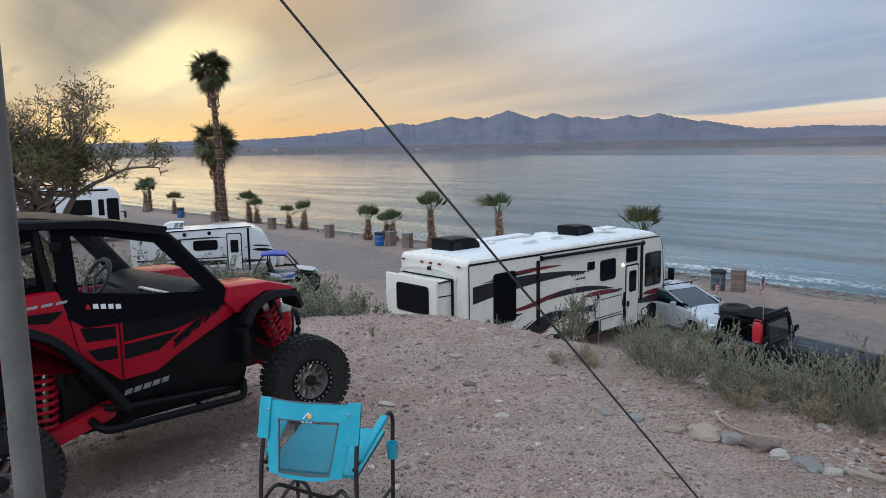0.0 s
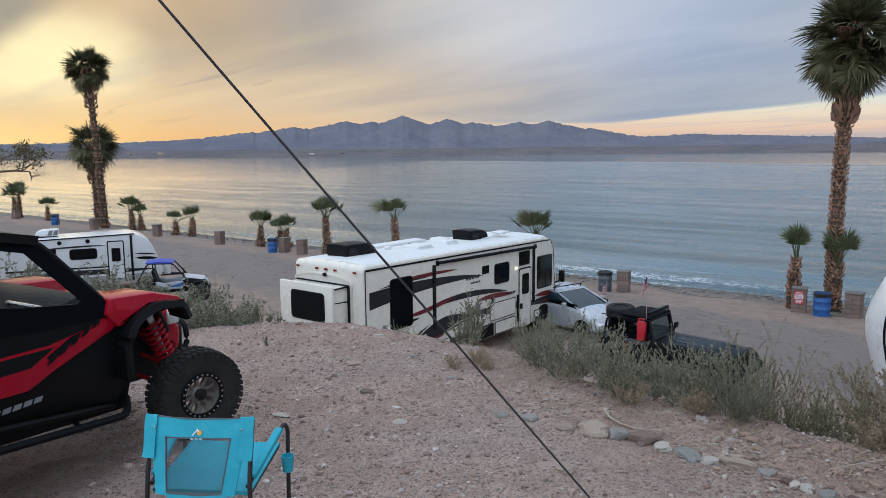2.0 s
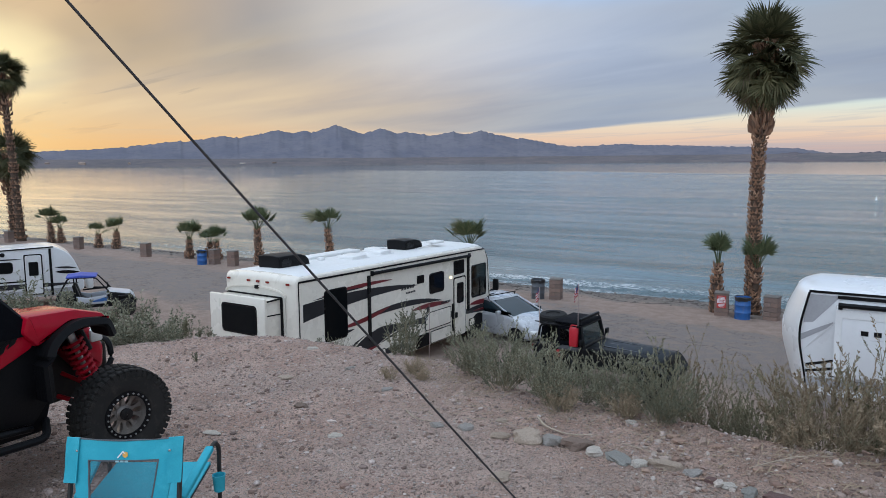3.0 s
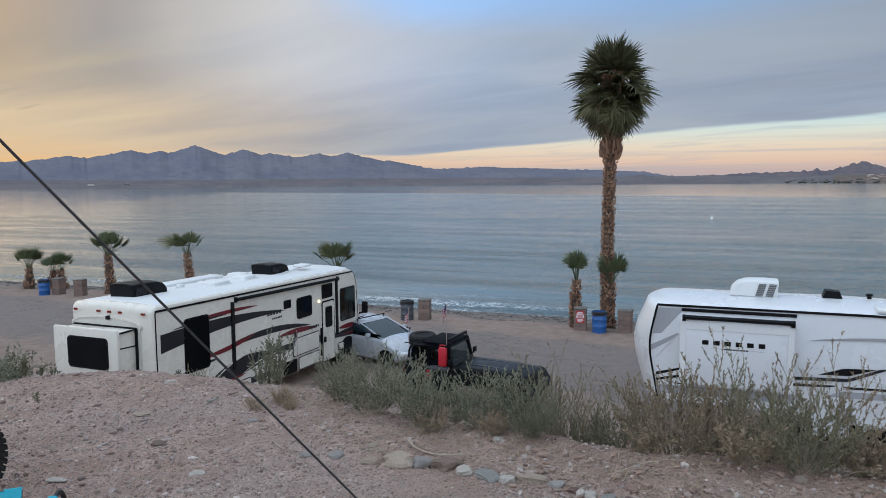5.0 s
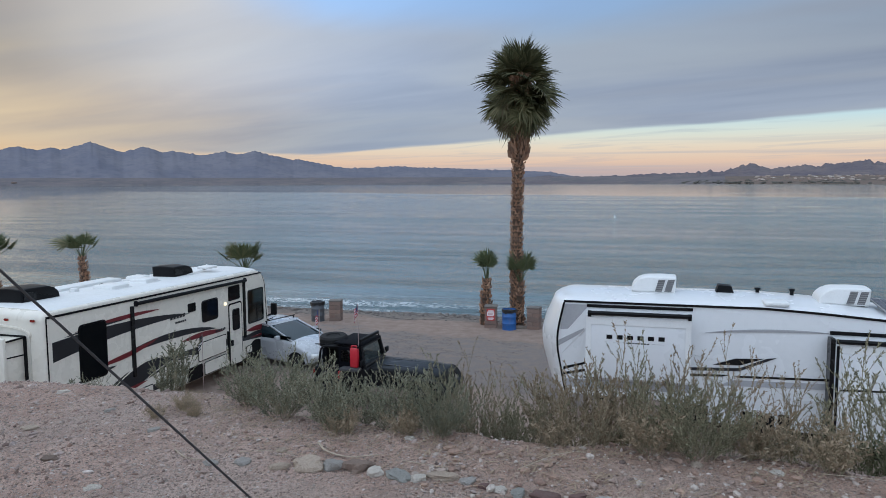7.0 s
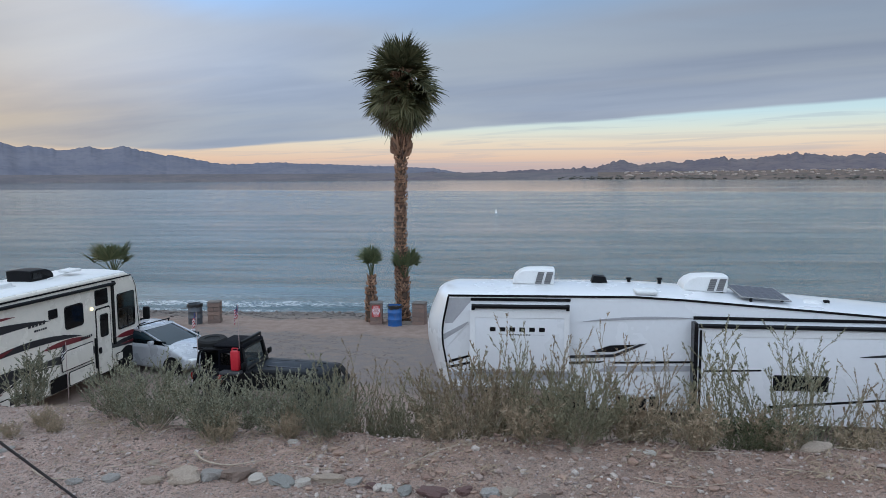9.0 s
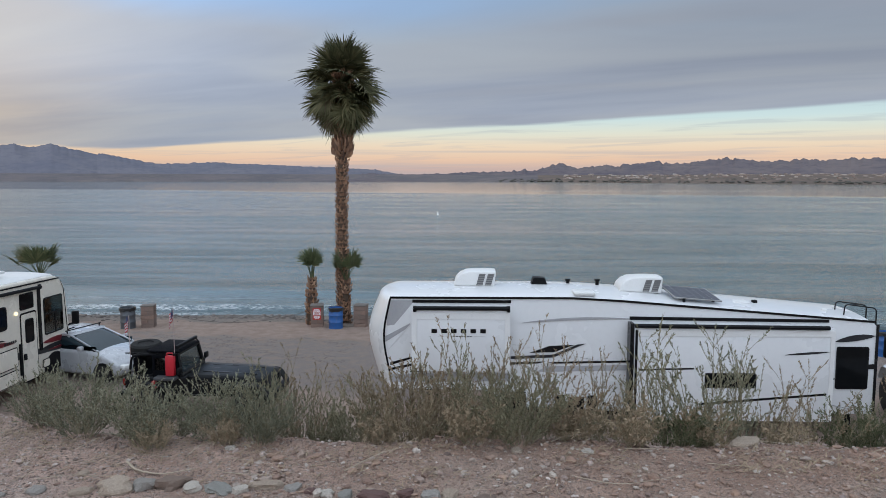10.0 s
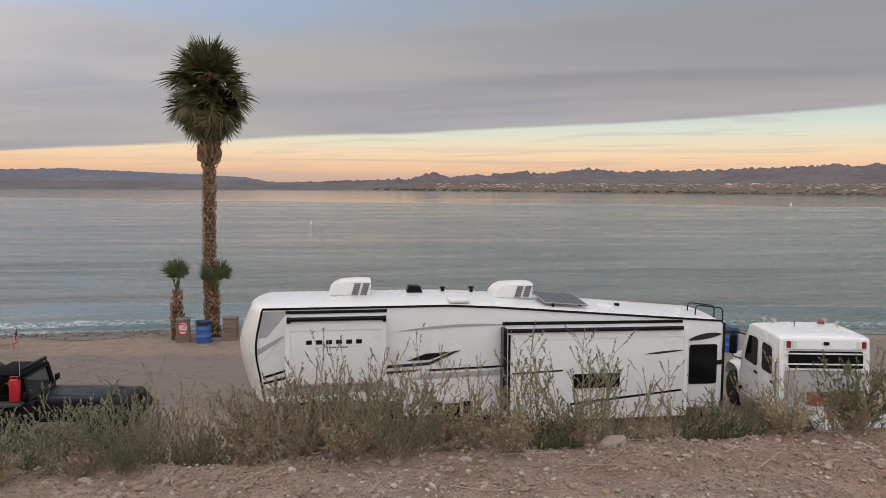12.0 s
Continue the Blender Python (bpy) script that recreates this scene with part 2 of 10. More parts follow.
def stone_mat(name, tones, rough=0.85, scale=14.0):
    """Loose stones: tone by island and by object, speckled."""
    m = bpy.data.materials.new(name)
    m.use_nodes = True
    k = Nodes(m.node_tree)
    geo = k.add("ShaderNodeNewGeometry")
    obj = k.add("ShaderNodeObjectInfo")
    v = k.add("ShaderNodeTexCoord").outputs["Object"]
    f = k.math("FRACT", k.math("ADD", geo.outputs["Random Per Island"], obj.outputs["Random"]))
    n = len(tones) - 1
    col = k.ramp(f, [(i / n, t) for i, t in enumerate(tones)])
    sp = k.noise(v, scale, 5, 0.7)
    col = k.mix(k.math("MULTIPLY", k.span(sp, 0.38, 0.66), 0.75), col, k.mix(0.55, col, (0.13, 0.105, 0.09)))
    p = k.add("ShaderNodeBsdfPrincipled", Roughness=rough)
    k.link(col, p.inputs["Base Color"])
    b = k.add("ShaderNodeBump", Strength=1.0, Distance=0.014)
    k.link(sp, b.inputs["Height"])
    k.link(b.outputs[0], p.inputs["Normal"])
    out = k.add("ShaderNodeOutputMaterial")
    k.link(p.outputs[0], out.inputs[0])
    return m


def lamp_mat(name, col, power):
    m = bpy.data.materials.new(name)
    m.use_nodes = True
    k = Nodes(m.node_tree)
    e = k.add("ShaderNodeEmission", Strength=power)
    e.inputs[0].default_value = (*col, 1)
    out = k.add("ShaderNodeOutputMaterial")
    k.link(e.outputs[0], out.inputs[0])
    return m


GEL = mat("rv_gelcoat", (0.67, 0.675, 0.68), 0.28, 0, (0.64, 0.643, 0.645), 0.5, 9, amount=0.25, coat=0.2)
CREAM = mat("rv_cream_gelcoat", (0.74, 0.690, 0.60), 0.28, 0, (0.70, 0.650, 0.56), 1.2, 9, amount=0.4, coat=0.2)
ROOFW = mat("rv_roof_membrane", (0.70, 0.70, 0.69), 0.6, 0, (0.65, 0.645, 0.63), 0.7, 9, amount=0.5, wear=(0.63, 0.615, 0.58))
BLACKP = mat("black_plastic", (0.0050, 0.0052, 0.0062), 0.5, 0, (0.0075, 0.0077, 0.0088), 5, 50, bump=0.002, spec=0.15)
BLACKG = mat("black_gloss_trim", (0.008, 0.008, 0.009), 0.25, 0, (0.014, 0.014, 0.014), 4, 30, spec=0.25)
DARKGLASS = mat("tinted_window", (0.006, 0.007, 0.008), 0.05, 0, (0.012, 0.012, 0.012), 2, 8, amount=0.3, spec=0.10)
GREYDEC = mat("charcoal_decal", (0.022, 0.022, 0.025), 0.4, 0, (0.032, 0.032, 0.035), 2, 20, spec=0.25)
SILVERDEC = mat("silver_decal", (0.36, 0.36, 0.37), 0.35, 0, (0.28, 0.28, 0.29), 1.5, 20)
LIGHTDEC = mat("pale_grey_decal", (0.60, 0.60, 0.60), 0.35, 0, (0.5, 0.5, 0.5), 1.5, 20)
REDDEC = mat("maroon_decal", (0.16, 0.012, 0.018), 0.35, 0, (0.11, 0.01, 0.014), 2, 20)
WHITEP = mat("white_plastic", (0.72, 0.72, 0.71), 0.4, 0, (0.66, 0.655, 0.64), 2, 25, amount=0.4)
GREYP = mat("grey_plastic", (0.16, 0.16, 0.165), 0.4, 0, (0.11, 0.11, 0.115), 4, 30)
RUBBER = mat("tyre_rubber", (0.018, 0.0175, 0.017), 0.8, 0, (0.034, 0.031, 0.028), 7, 60, bump=0.003, wear=(0.075, 0.064, 0.054), spec=0.25)
CHROME = mat("bare_metal", (0.62, 0.62, 0.62), 0.28, 1.0, (0.45, 0.45, 0.45), 5, 40)
GUNMETAL = mat("gunmetal_rim", (0.27, 0.245, 0.225), 0.42, 0.45, (0.14, 0.125, 0.112), 5, 40, wear=(0.21, 0.175, 0.15))
REDP = mat("red_body_plastic", (0.38, 0.004, 0.020), 0.20, 0, (0.32, 0.0035, 0.017), 2.5, 30, wear=(0.24, 0.010, 0.020), spec=0.3)
REDM = mat("red_powder_coat", (0.38, 0.008, 0.020), 0.45, 0.0, (0.28, 0.008, 0.016), 4, 40, wear=(0.3, 0.06, 0.06), spec=0.2)
CLOTHB = mat("black_soft_fabric", (0.0030, 0.0034, 0.0052), 0.7, 0, (0.0048, 0.0052, 0.0072), 5, 160, bump=0.002, spec=0.06)
CLEARV = glass_mat("clear_vinyl", (0.95, 0.95, 0.94), 0.08, 0.90, 0.30, 0.02)
CARGLASS = glass_mat("car_glass", (0.62, 0.70, 0.70), 0.02, 0.8)
AMBERL = mat("red_marker_lens", (0.22, 0.02, 0.015), 0.25, 0, (0.16, 0.015, 0.01), 5, 40)
WHITEL = mat("clear_lamp_lens", (0.7, 0.7, 0.68), 0.12, 0, (0.55, 0.55, 0.54), 5, 40)
MARKW = mat("white_marking", (0.78, 0.78, 0.78), 0.45, 0, (0.66, 0.66, 0.66), 8, 60)
MARKK = mat("black_marking", (0.02, 0.02, 0.02), 0.45, 0, (0.03, 0.03, 0.03), 8, 60)
BLUEP = mat("blue_drum_paint", (0.022, 0.11, 0.34), 0.45, 0, (0.018, 0.08, 0.25), 4, 30, wear=(0.16, 0.15, 0.16))
STEEL = mat("galvanised_steel", (0.36, 0.36, 0.36), 0.45, 0.7, (0.26, 0.25, 0.24), 6, 50)


# ---------------------------------------------------------------- mesh tools
def link_mesh(name, bm, material, smooth=35):
    bmesh.ops.recalc_face_normals(bm, faces=bm.faces)
    lim = radians(smooth)
    for f in bm.faces:
        f.smooth = True
    for e in bm.edges:
        e.smooth = len(e.link_faces) == 2 and e.calc_face_angle(0) < lim
    me = bpy.data.meshes.new(name)
    bm.to_mesh(me)
    bm.free()
    me.materials.append(material)
    return me


def part(name, bm, material, parent, label="", m=None, smooth=35):
    ob = new(name, link_mesh(name, bm, material, smooth))
    ob.parent = parent
    if m is not None:
        ob.matrix_basis = m
    if label:
        tagged(ob, label)
    return ob


def again(ob, m, parent=None):
    """A second part with the same mesh."""
    c = ob.copy()
    scene.collection.objects.link(c)
    c.parent = parent or ob.parent
    c.matrix_basis = m
    return c


def thing(name, m, label, category, group="", kind=""):
    e = new(name)
    e.empty_display_size = 0.2
    e.matrix_basis = m
    return tagged(e, label, category, group, kind)


def single(name, bm, material, m, label, category, group="", kind="", smooth=35):
    ob = new(name, link_mesh(name, bm, material, smooth))
    ob.matrix_basis = m
    return tagged(ob, label, category, group, kind)


def prism(bm, poly, lo, hi, axis="y", at=None):
    """A polygon of (a, b) drawn out from lo to hi: axis y gives (a, ., b), x gives (., a, b), z gives (a, b, .)."""
    f = {"y": lambda a, b, c: (a, c, b), "x": lambda a, b, c: (c, a, b), "z": lambda a, b, c: (a, b, c)}[axis]
    vs = [[bm.verts.new(f(a, b, c)) for a, b in poly] for c in (lo, hi)]
    if at is not None:
        for row in vs:
            for v in row:
                v.co = at @ v.co
    n = len(poly)
    bm.faces.new(vs[0])
    bm.faces.new(vs[1][::-1])
    for i in range(n):
        bm.faces.new((vs[0][i], vs[0][(i + 1) % n], vs[1][(i + 1) % n], vs[1][i]))
    return vs[0] + vs[1]


def box(bm, x0, y0, z0, x1, y1, z1, bev=0.0, seg=2, at=None):
    b2 = bmesh.new()
    bmesh.ops.create_cube(b2, size=1)
    for v in b2.verts:
        v.co = Vector((x0 + (v.co.x + 0.5) * (x1 - x0), y0 + (v.co.y + 0.5) * (y1 - y0), z0 + (v.co.z + 0.5) * (z1 - z0)))
    if bev:
        bmesh.ops.bevel(b2, geom=b2.edges[:], offset=bev, segments=seg, profile=0.5, affect="EDGES")
    merge(bm, b2, at)


def merge(bm, b2, at=None):
    vs = {}
    for v in b2.verts:
        vs[v] = bm.verts.new(at @ v.co if at is not None else v.co)
    for f in b2.faces:
        bm.faces.new([vs[v] for v in f.verts])
    b2.free()


def tube(bm, pts, r, n=8, closed=False, r2=None):
    """A round bar along a line of points."""
    pts = [Vector(p) for p in pts]
    rings = []
    up = Vector((0.13, 0.21, 0.97)).normalized()
    for i, p in enumerate(pts):
        a = pts[(i - 1) % len(pts)] if closed or i else p
        b = pts[(i + 1) % len(pts)] if closed or i < len(pts) - 1 else p
        d = (b - a).normalized()
        s = d.cross(up)
        if s.length < 0.05:
            s = d.cross(Vector((1, 0, 0)))
        s.normalize()
        w = d.cross(s)
        rr = r if r2 is None else r + (r2 - r) * i / max(1, len(pts) - 1)
        rings.append([bm.verts.new(p + (s * math.cos(2 * math.pi * j / n) + w * math.sin(2 * math.pi * j / n)) * rr) for j in range(n)])
    m = len(rings)
    for i in range(m if closed else m - 1):
        A, B = rings[i], rings[(i + 1) % m]
        for j in range(n):
            bm.faces.new((A[j], A[(j + 1) % n], B[(j + 1) % n], B[j]))
    if not closed:
        bm.faces.new(rings[0][::-1])
        bm.faces.new(rings[-1])


def bend(pts, r=0.08, k=4):
    """Rounds the corners of a line of points."""
    pts = [Vector(p) for p in pts]
    out = [pts[0]]
    for a, b, c in zip(pts, pts[1:], pts[2:]):
        u, w = (a - b), (c - b)
        q = min(r, u.length * 0.45, w.length * 0.45)
        s, e = b + u.normalized() * q, b + w.normalized() * q
        for i in range(k + 1):
            t = i / k
            out.append(s * (1 - t) ** 2 + b * 2 * t * (1 - t) + e * t * t)
    return out + [pts[-1]]


def lathe(bm, prof, n=24, at=None, cap=True):
    """(radius, height) turned round z."""
    rings = []
    for r, z in prof:
        rings.append([bm.verts.new((r * math.cos(2 * math.pi * j / n), r * math.sin(2 * math.pi * j / n), z)) for j in range(n)])
    for A, B in zip(rings, rings[1:]):
        for j in range(n):
            bm.faces.new((A[j], A[(j + 1) % n], B[(j + 1) % n], B[j]))
    if cap:
        bm.faces.new(rings[0][::-1])
        bm.faces.new(rings[-1])
    if at is not None:
        for ring in rings:
            for v in ring:
                v.co = at @ v.co


def rrect(x0, y0, x1, y1, r=0.06, k=3):
    out = []
    for cx, cy, a in ((x1 - r, y1 - r, 0), (x0 + r, y1 - r, 90), (x0 + r, y0 + r, 180), (x1 - r, y0 + r, 270)):
        for i in range(k + 1):
            t = radians(a + 90 * i / k)
            out.append((cx + r * math.cos(t), cy + r * math.sin(t)))
    return out


def plate(name, poly, m, th, material, parent, label=""):
    """A flat shape in the plane of m's x and y axes, th thick along its z."""
    bm = bmesh.new()
    prism(bm, poly, 0, th, "z", m)
    return part(name, bm, material, parent, label)


def swoosh(x0, z0, x1, z1, w, bow=0.0, n=10, tail=0.0):
    """A tapering curved stripe from (x0, z0) to (x1, z1)."""
    top, low = [], []
    for i in range(n + 1):
        t = i / n
        x, z = x0 + (x1 - x0) * t, z0 + (z1 - z0) * t + bow * 4 * t * (1 - t)
        h = w * (math.sin(math.pi * min(1, t + tail)) ** 0.7 if tail == 0 else (1 - t) ** 0.8) + 0.004
        top.append((x, z + h / 2))
        low.append((x, z - h / 2))
    return top + low[::-1]


def fbm(x, y, s, o=4, seed=0.0):
    v, a, t = 0.0, 1.0, 0.0
    for i in range(o):
        v += a * noise.noise((x * s + seed, y * s - seed, seed * 1.7))
        t += a
        a *= 0.5
        s *= 2.03
    return v / t
# ---------------------------------------------------------------- the ground
LOT_Z = 0.87
CREST_X = (-90, -14, -10, -8.4, -7.3, -6.4, -5, -4, -3, 0, 3, 6, 12, 60)
CREST_Y = (0.0, 3.2, 4.5, 5.0, 5.6, 6.0, 6.1, 6.1, 5.5, 5.25, 5.25, 5.2, 5.2, 5.2)


def shore_in(x):
    """How far the waterline comes in towards the terrace, east of the palms."""
    return 0.24 * min(40.0, max(0.0, x - 5.0))


def lot_height(x, y):
    z = np.interp(y + shore_in(x), (0, 12, 29.5, 31.4, 35.9, 50, 80), (0.92, 0.90, 0.80, 0.68, 0.0, -2.0, -4.0))
    return float(z)


def ground_z(x, y, rough=True):
    top = 4.95 + 0.05 * max(-9.0, min(0.0, x + 1.5))
    yc = float(np.interp(x, CREST_X, CREST_Y)) + (0.25 * fbm(x, 0, 0.5, 2, 3.1) if rough else 0)
    lot = lot_height(x, y)
    z = lot
    if y < yc + 6.4:
        s = max(0.0, (y - yc) / 6.4)
        w = 1 - (1 - s) ** 1.5
        berm = (0.05 + 0.11 * math.exp(-((x + 6.3) / 1.9) ** 2)) * math.exp(-((y - yc + 0.3) / 0.7) ** 2)
        z = (top + berm) * (1 - w) + lot * w
    if rough:
        if y < yc + 7 and -40 < x < 25 and y > -8:
            z += 0.05 * fbm(x, y, 0.7, 3, 1.0) + (0.034 + 0.022 * max(0.0, min(1.0, x + 1.0))) * fbm(x, y, 4.0, 3, 5.0)
            if y > yc:
                z += 0.10 * fbm(x, y, 1.3, 3, 9.0) * min(1, (y - yc))
        elif y < 40:
            z += 0.03 * fbm(x, y, 0.35, 3, 2.0)
            if y > 31:
                z += 0.10 * fbm(x, y, 0.25, 2, 4.0)
    return z


def graded(*runs):
    """Grid lines: (start, stop, step) runs joined."""
    out = []
    for a, b, s in runs:
        n = max(1, round((b - a) / s))
        out += [a + (b - a) * i / n for i in range(n)]
    return out + [runs[-1][1]]


def grid_mesh(name, xs, ys, height, material):
    verts = [(x, y, height(x, y)) for y in ys for x in xs]
    n = len(xs)
    faces = [(j * n + i, j * n + i + 1, (j + 1) * n + i + 1, (j + 1) * n + i) for j in range(len(ys) - 1) for i in range(n - 1)]
    me = bpy.data.meshes.new(name)
    me.from_pydata(verts, [], faces)
    me.polygons.foreach_set("use_smooth", [True] * len(faces))
    me.materials.append(material)
    return new(name, me)


def ground_material():
    m = bpy.data.materials.new("desert_ground")
    m.use_nodes = True
    k = Nodes(m.node_tree)
    v = k.add("ShaderNodeTexCoord").outputs["Object"]
    sep = k.add("ShaderNodeSeparateXYZ")
    k.link(v, sep.inputs[0])
    x, y, z = sep.outputs
    broad, mid = k.noise(v, 0.35, 5, 0.6), k.noise(v, 2.4, 5, 0.62)
    grit, grain = k.noise(v, 38.0, 4, 0.7), k.noise(v, 140.0, 2, 0.6)
    vor = k.add("ShaderNodeTexVoronoi", Scale=34.0)
    k.link(v, vor.inputs["Vector"])
    vor2 = k.add("ShaderNodeTexVoronoi", Scale=78.0)
    k.link(v, vor2.inputs["Vector"])
    vs1, vs2 = k.add("ShaderNodeSeparateColor"), k.add("ShaderNodeSeparateColor")
    k.link(vor.outputs["Color"], vs1.inputs[0])
    k.link(vor2.outputs["Color"], vs2.inputs[0])
    # gravelly earth of the terrace and its bank
    earth = k.mix(k.span(mid, 0.34, 0.68), (0.595, 0.425, 0.350), (0.430, 0.286, 0.228))
    red = k.mix(k.span(mid, 0.34, 0.68), (0.440, 0.290, 0.218), (0.305, 0.188, 0.136))
    east = k.span(k.math("ADD", k.math("ADD", x, k.math("MULTIPLY", y, 0.35)), k.math("MULTIPLY", k.math("SUBTRACT", broad, 0.5), 6.0)), -1.6, 1.6)
    earth = k.mix(east, earth, red)
    earth = k.mix(k.span(broad, 0.4, 0.65), earth, k.mix(0.5, earth, (0.42, 0.36, 0.32)))
    chips = k.ramp(vs1.outputs[0], [(0.0, (0.20, 0.15, 0.125)), (0.35, (0.34, 0.27, 0.23)), (0.7, (0.44, 0.385, 0.34)), (1.0, (0.58, 0.53, 0.48))])
    chips2 = k.ramp(vs2.outputs[0], [(0.0, (0.17, 0.125, 0.10)), (0.4, (0.33, 0.26, 0.215)), (0.75, (0.42, 0.355, 0.31)), (1.0, (0.56, 0.51, 0.46))])
    thick = k.math("SUBTRACT", 1.0, k.math("MULTIPLY", east, 0.55))
    earth = k.mix(k.math("MULTIPLY", k.math("MULTIPLY", k.span(vor2.outputs["Distance"], 0.34, 0.50, 1.0, 0.0), k.span(vs2.outputs[1], 0.30, 0.40)), thick), earth, chips2)
    earth = k.mix(k.math("MULTIPLY", k.math("MULTIPLY", k.span(vor.outputs["Distance"], 0.30, 0.44, 1.0, 0.0), k.span(vs1.outputs[1], 0.55, 0.62)), thick), earth, chips)
    earth = k.mix(k.math("MULTIPLY", k.span(grit, 0.50, 0.64), 0.40), earth, (0.20, 0.15, 0.125))
    earth = k.mix(k.math("MULTIPLY", k.span(grain, 0.54, 0.68), 0.50), earth, (0.12, 0.09, 0.075))
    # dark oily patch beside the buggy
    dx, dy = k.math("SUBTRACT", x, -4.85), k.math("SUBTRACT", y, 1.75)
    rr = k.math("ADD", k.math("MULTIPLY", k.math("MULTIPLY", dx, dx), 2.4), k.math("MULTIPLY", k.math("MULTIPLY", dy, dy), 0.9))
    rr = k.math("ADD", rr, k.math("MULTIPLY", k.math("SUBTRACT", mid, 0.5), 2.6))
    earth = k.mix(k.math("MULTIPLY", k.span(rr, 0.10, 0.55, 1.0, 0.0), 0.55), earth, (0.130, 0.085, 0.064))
    # packed dirt of the lower lot, worn asphalt, beach
    dirt = k.mix(k.span(mid, 0.3, 0.7), (0.400, 0.302, 0.250), (0.305, 0.225, 0.184))
    dirt = k.mix(k.math("MULTIPLY", k.span(grit, 0.5, 0.7), 0.5), dirt, (0.38, 0.31, 0.265))
    tar = k.mix(k.span(grit, 0.35, 0.7), (0.205, 0.186, 0.180), (0.275, 0.245, 0.230))
    tar = k.mix(k.math("MULTIPLY", k.span(mid, 0.42, 0.66), 0.75), tar, (0.33, 0.262, 0.218))
    tar = k.mix(k.math("MULTIPLY", k.span(k.math("ABSOLUTE", k.math("SUBTRACT", k.noise(v, 0.28, 6, 0.7), 0.5)), 0.0, 0.008, 1.0, 0.0), 0.7), tar, (0.06, 0.055, 0.05))
    wob = k.math("MULTIPLY", k.math("SUBTRACT", broad, 0.5), 6.0)
    yw = k.math("ADD", y, k.math("ADD", wob, k.math("MULTIPLY", k.math("SUBTRACT", mid, 0.5), 1.6)))
    lane = k.math("MULTIPLY", k.span(yw, 19.4, 20.6), k.span(yw, 26.4, 27.6, 1.0, 0.0))
    low = k.mix(k.math("MULTIPLY", lane, 0.8), dirt, tar)
    shingle = k.mix(vor.outputs["Color"], (0.33, 0.285, 0.25), (0.16, 0.135, 0.12))
    low = k.mix(k.span(yw, 29.8, 31.2), low, shingle)
    low = k.mix(k.span(z, 0.05, 0.28, 1.0, 0.0), low, (0.115, 0.098, 0.086))
    col = k.mix(k.span(z, 1.0, 1.7), low, earth)
    p = k.add("ShaderNodeBsdfPrincipled", Roughness=0.92)
    p.inputs["Specular IOR Level"].default_value = 0.2
    k.link(col, p.inputs["Base Color"])
    b = k.add("ShaderNodeBump", Strength=1.0, Distance=0.055)
    k.link(k.math("ADD", k.math("MULTIPLY", grit, 0.6), k.math("ADD", k.math("MULTIPLY", k.span(vor.outputs["Distance"], 0.1, 0.5, 1.0, 0.0), k.math("MULTIPLY", vs1.outputs[1], 0.6)), k.math("MULTIPLY", k.span(vor2.outputs["Distance"], 0.1, 0.5, 1.0, 0.0), 0.25))), b.inputs["Height"])
    k.link(b.outputs[0], p.inputs["Normal"])
    out = k.add("ShaderNodeOutputMaterial")
    k.link(p.outputs[0], out.inputs[0])
    return m


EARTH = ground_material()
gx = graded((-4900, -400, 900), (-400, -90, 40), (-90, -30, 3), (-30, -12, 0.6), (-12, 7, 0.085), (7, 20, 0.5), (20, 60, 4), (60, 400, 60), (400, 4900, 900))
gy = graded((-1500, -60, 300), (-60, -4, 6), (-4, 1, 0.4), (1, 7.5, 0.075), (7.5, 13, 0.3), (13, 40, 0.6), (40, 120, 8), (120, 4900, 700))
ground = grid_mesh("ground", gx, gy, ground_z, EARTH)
tagged(ground, "pinkish gravelly desert earth above a packed dirt beach lot", "ground", kind="structure")


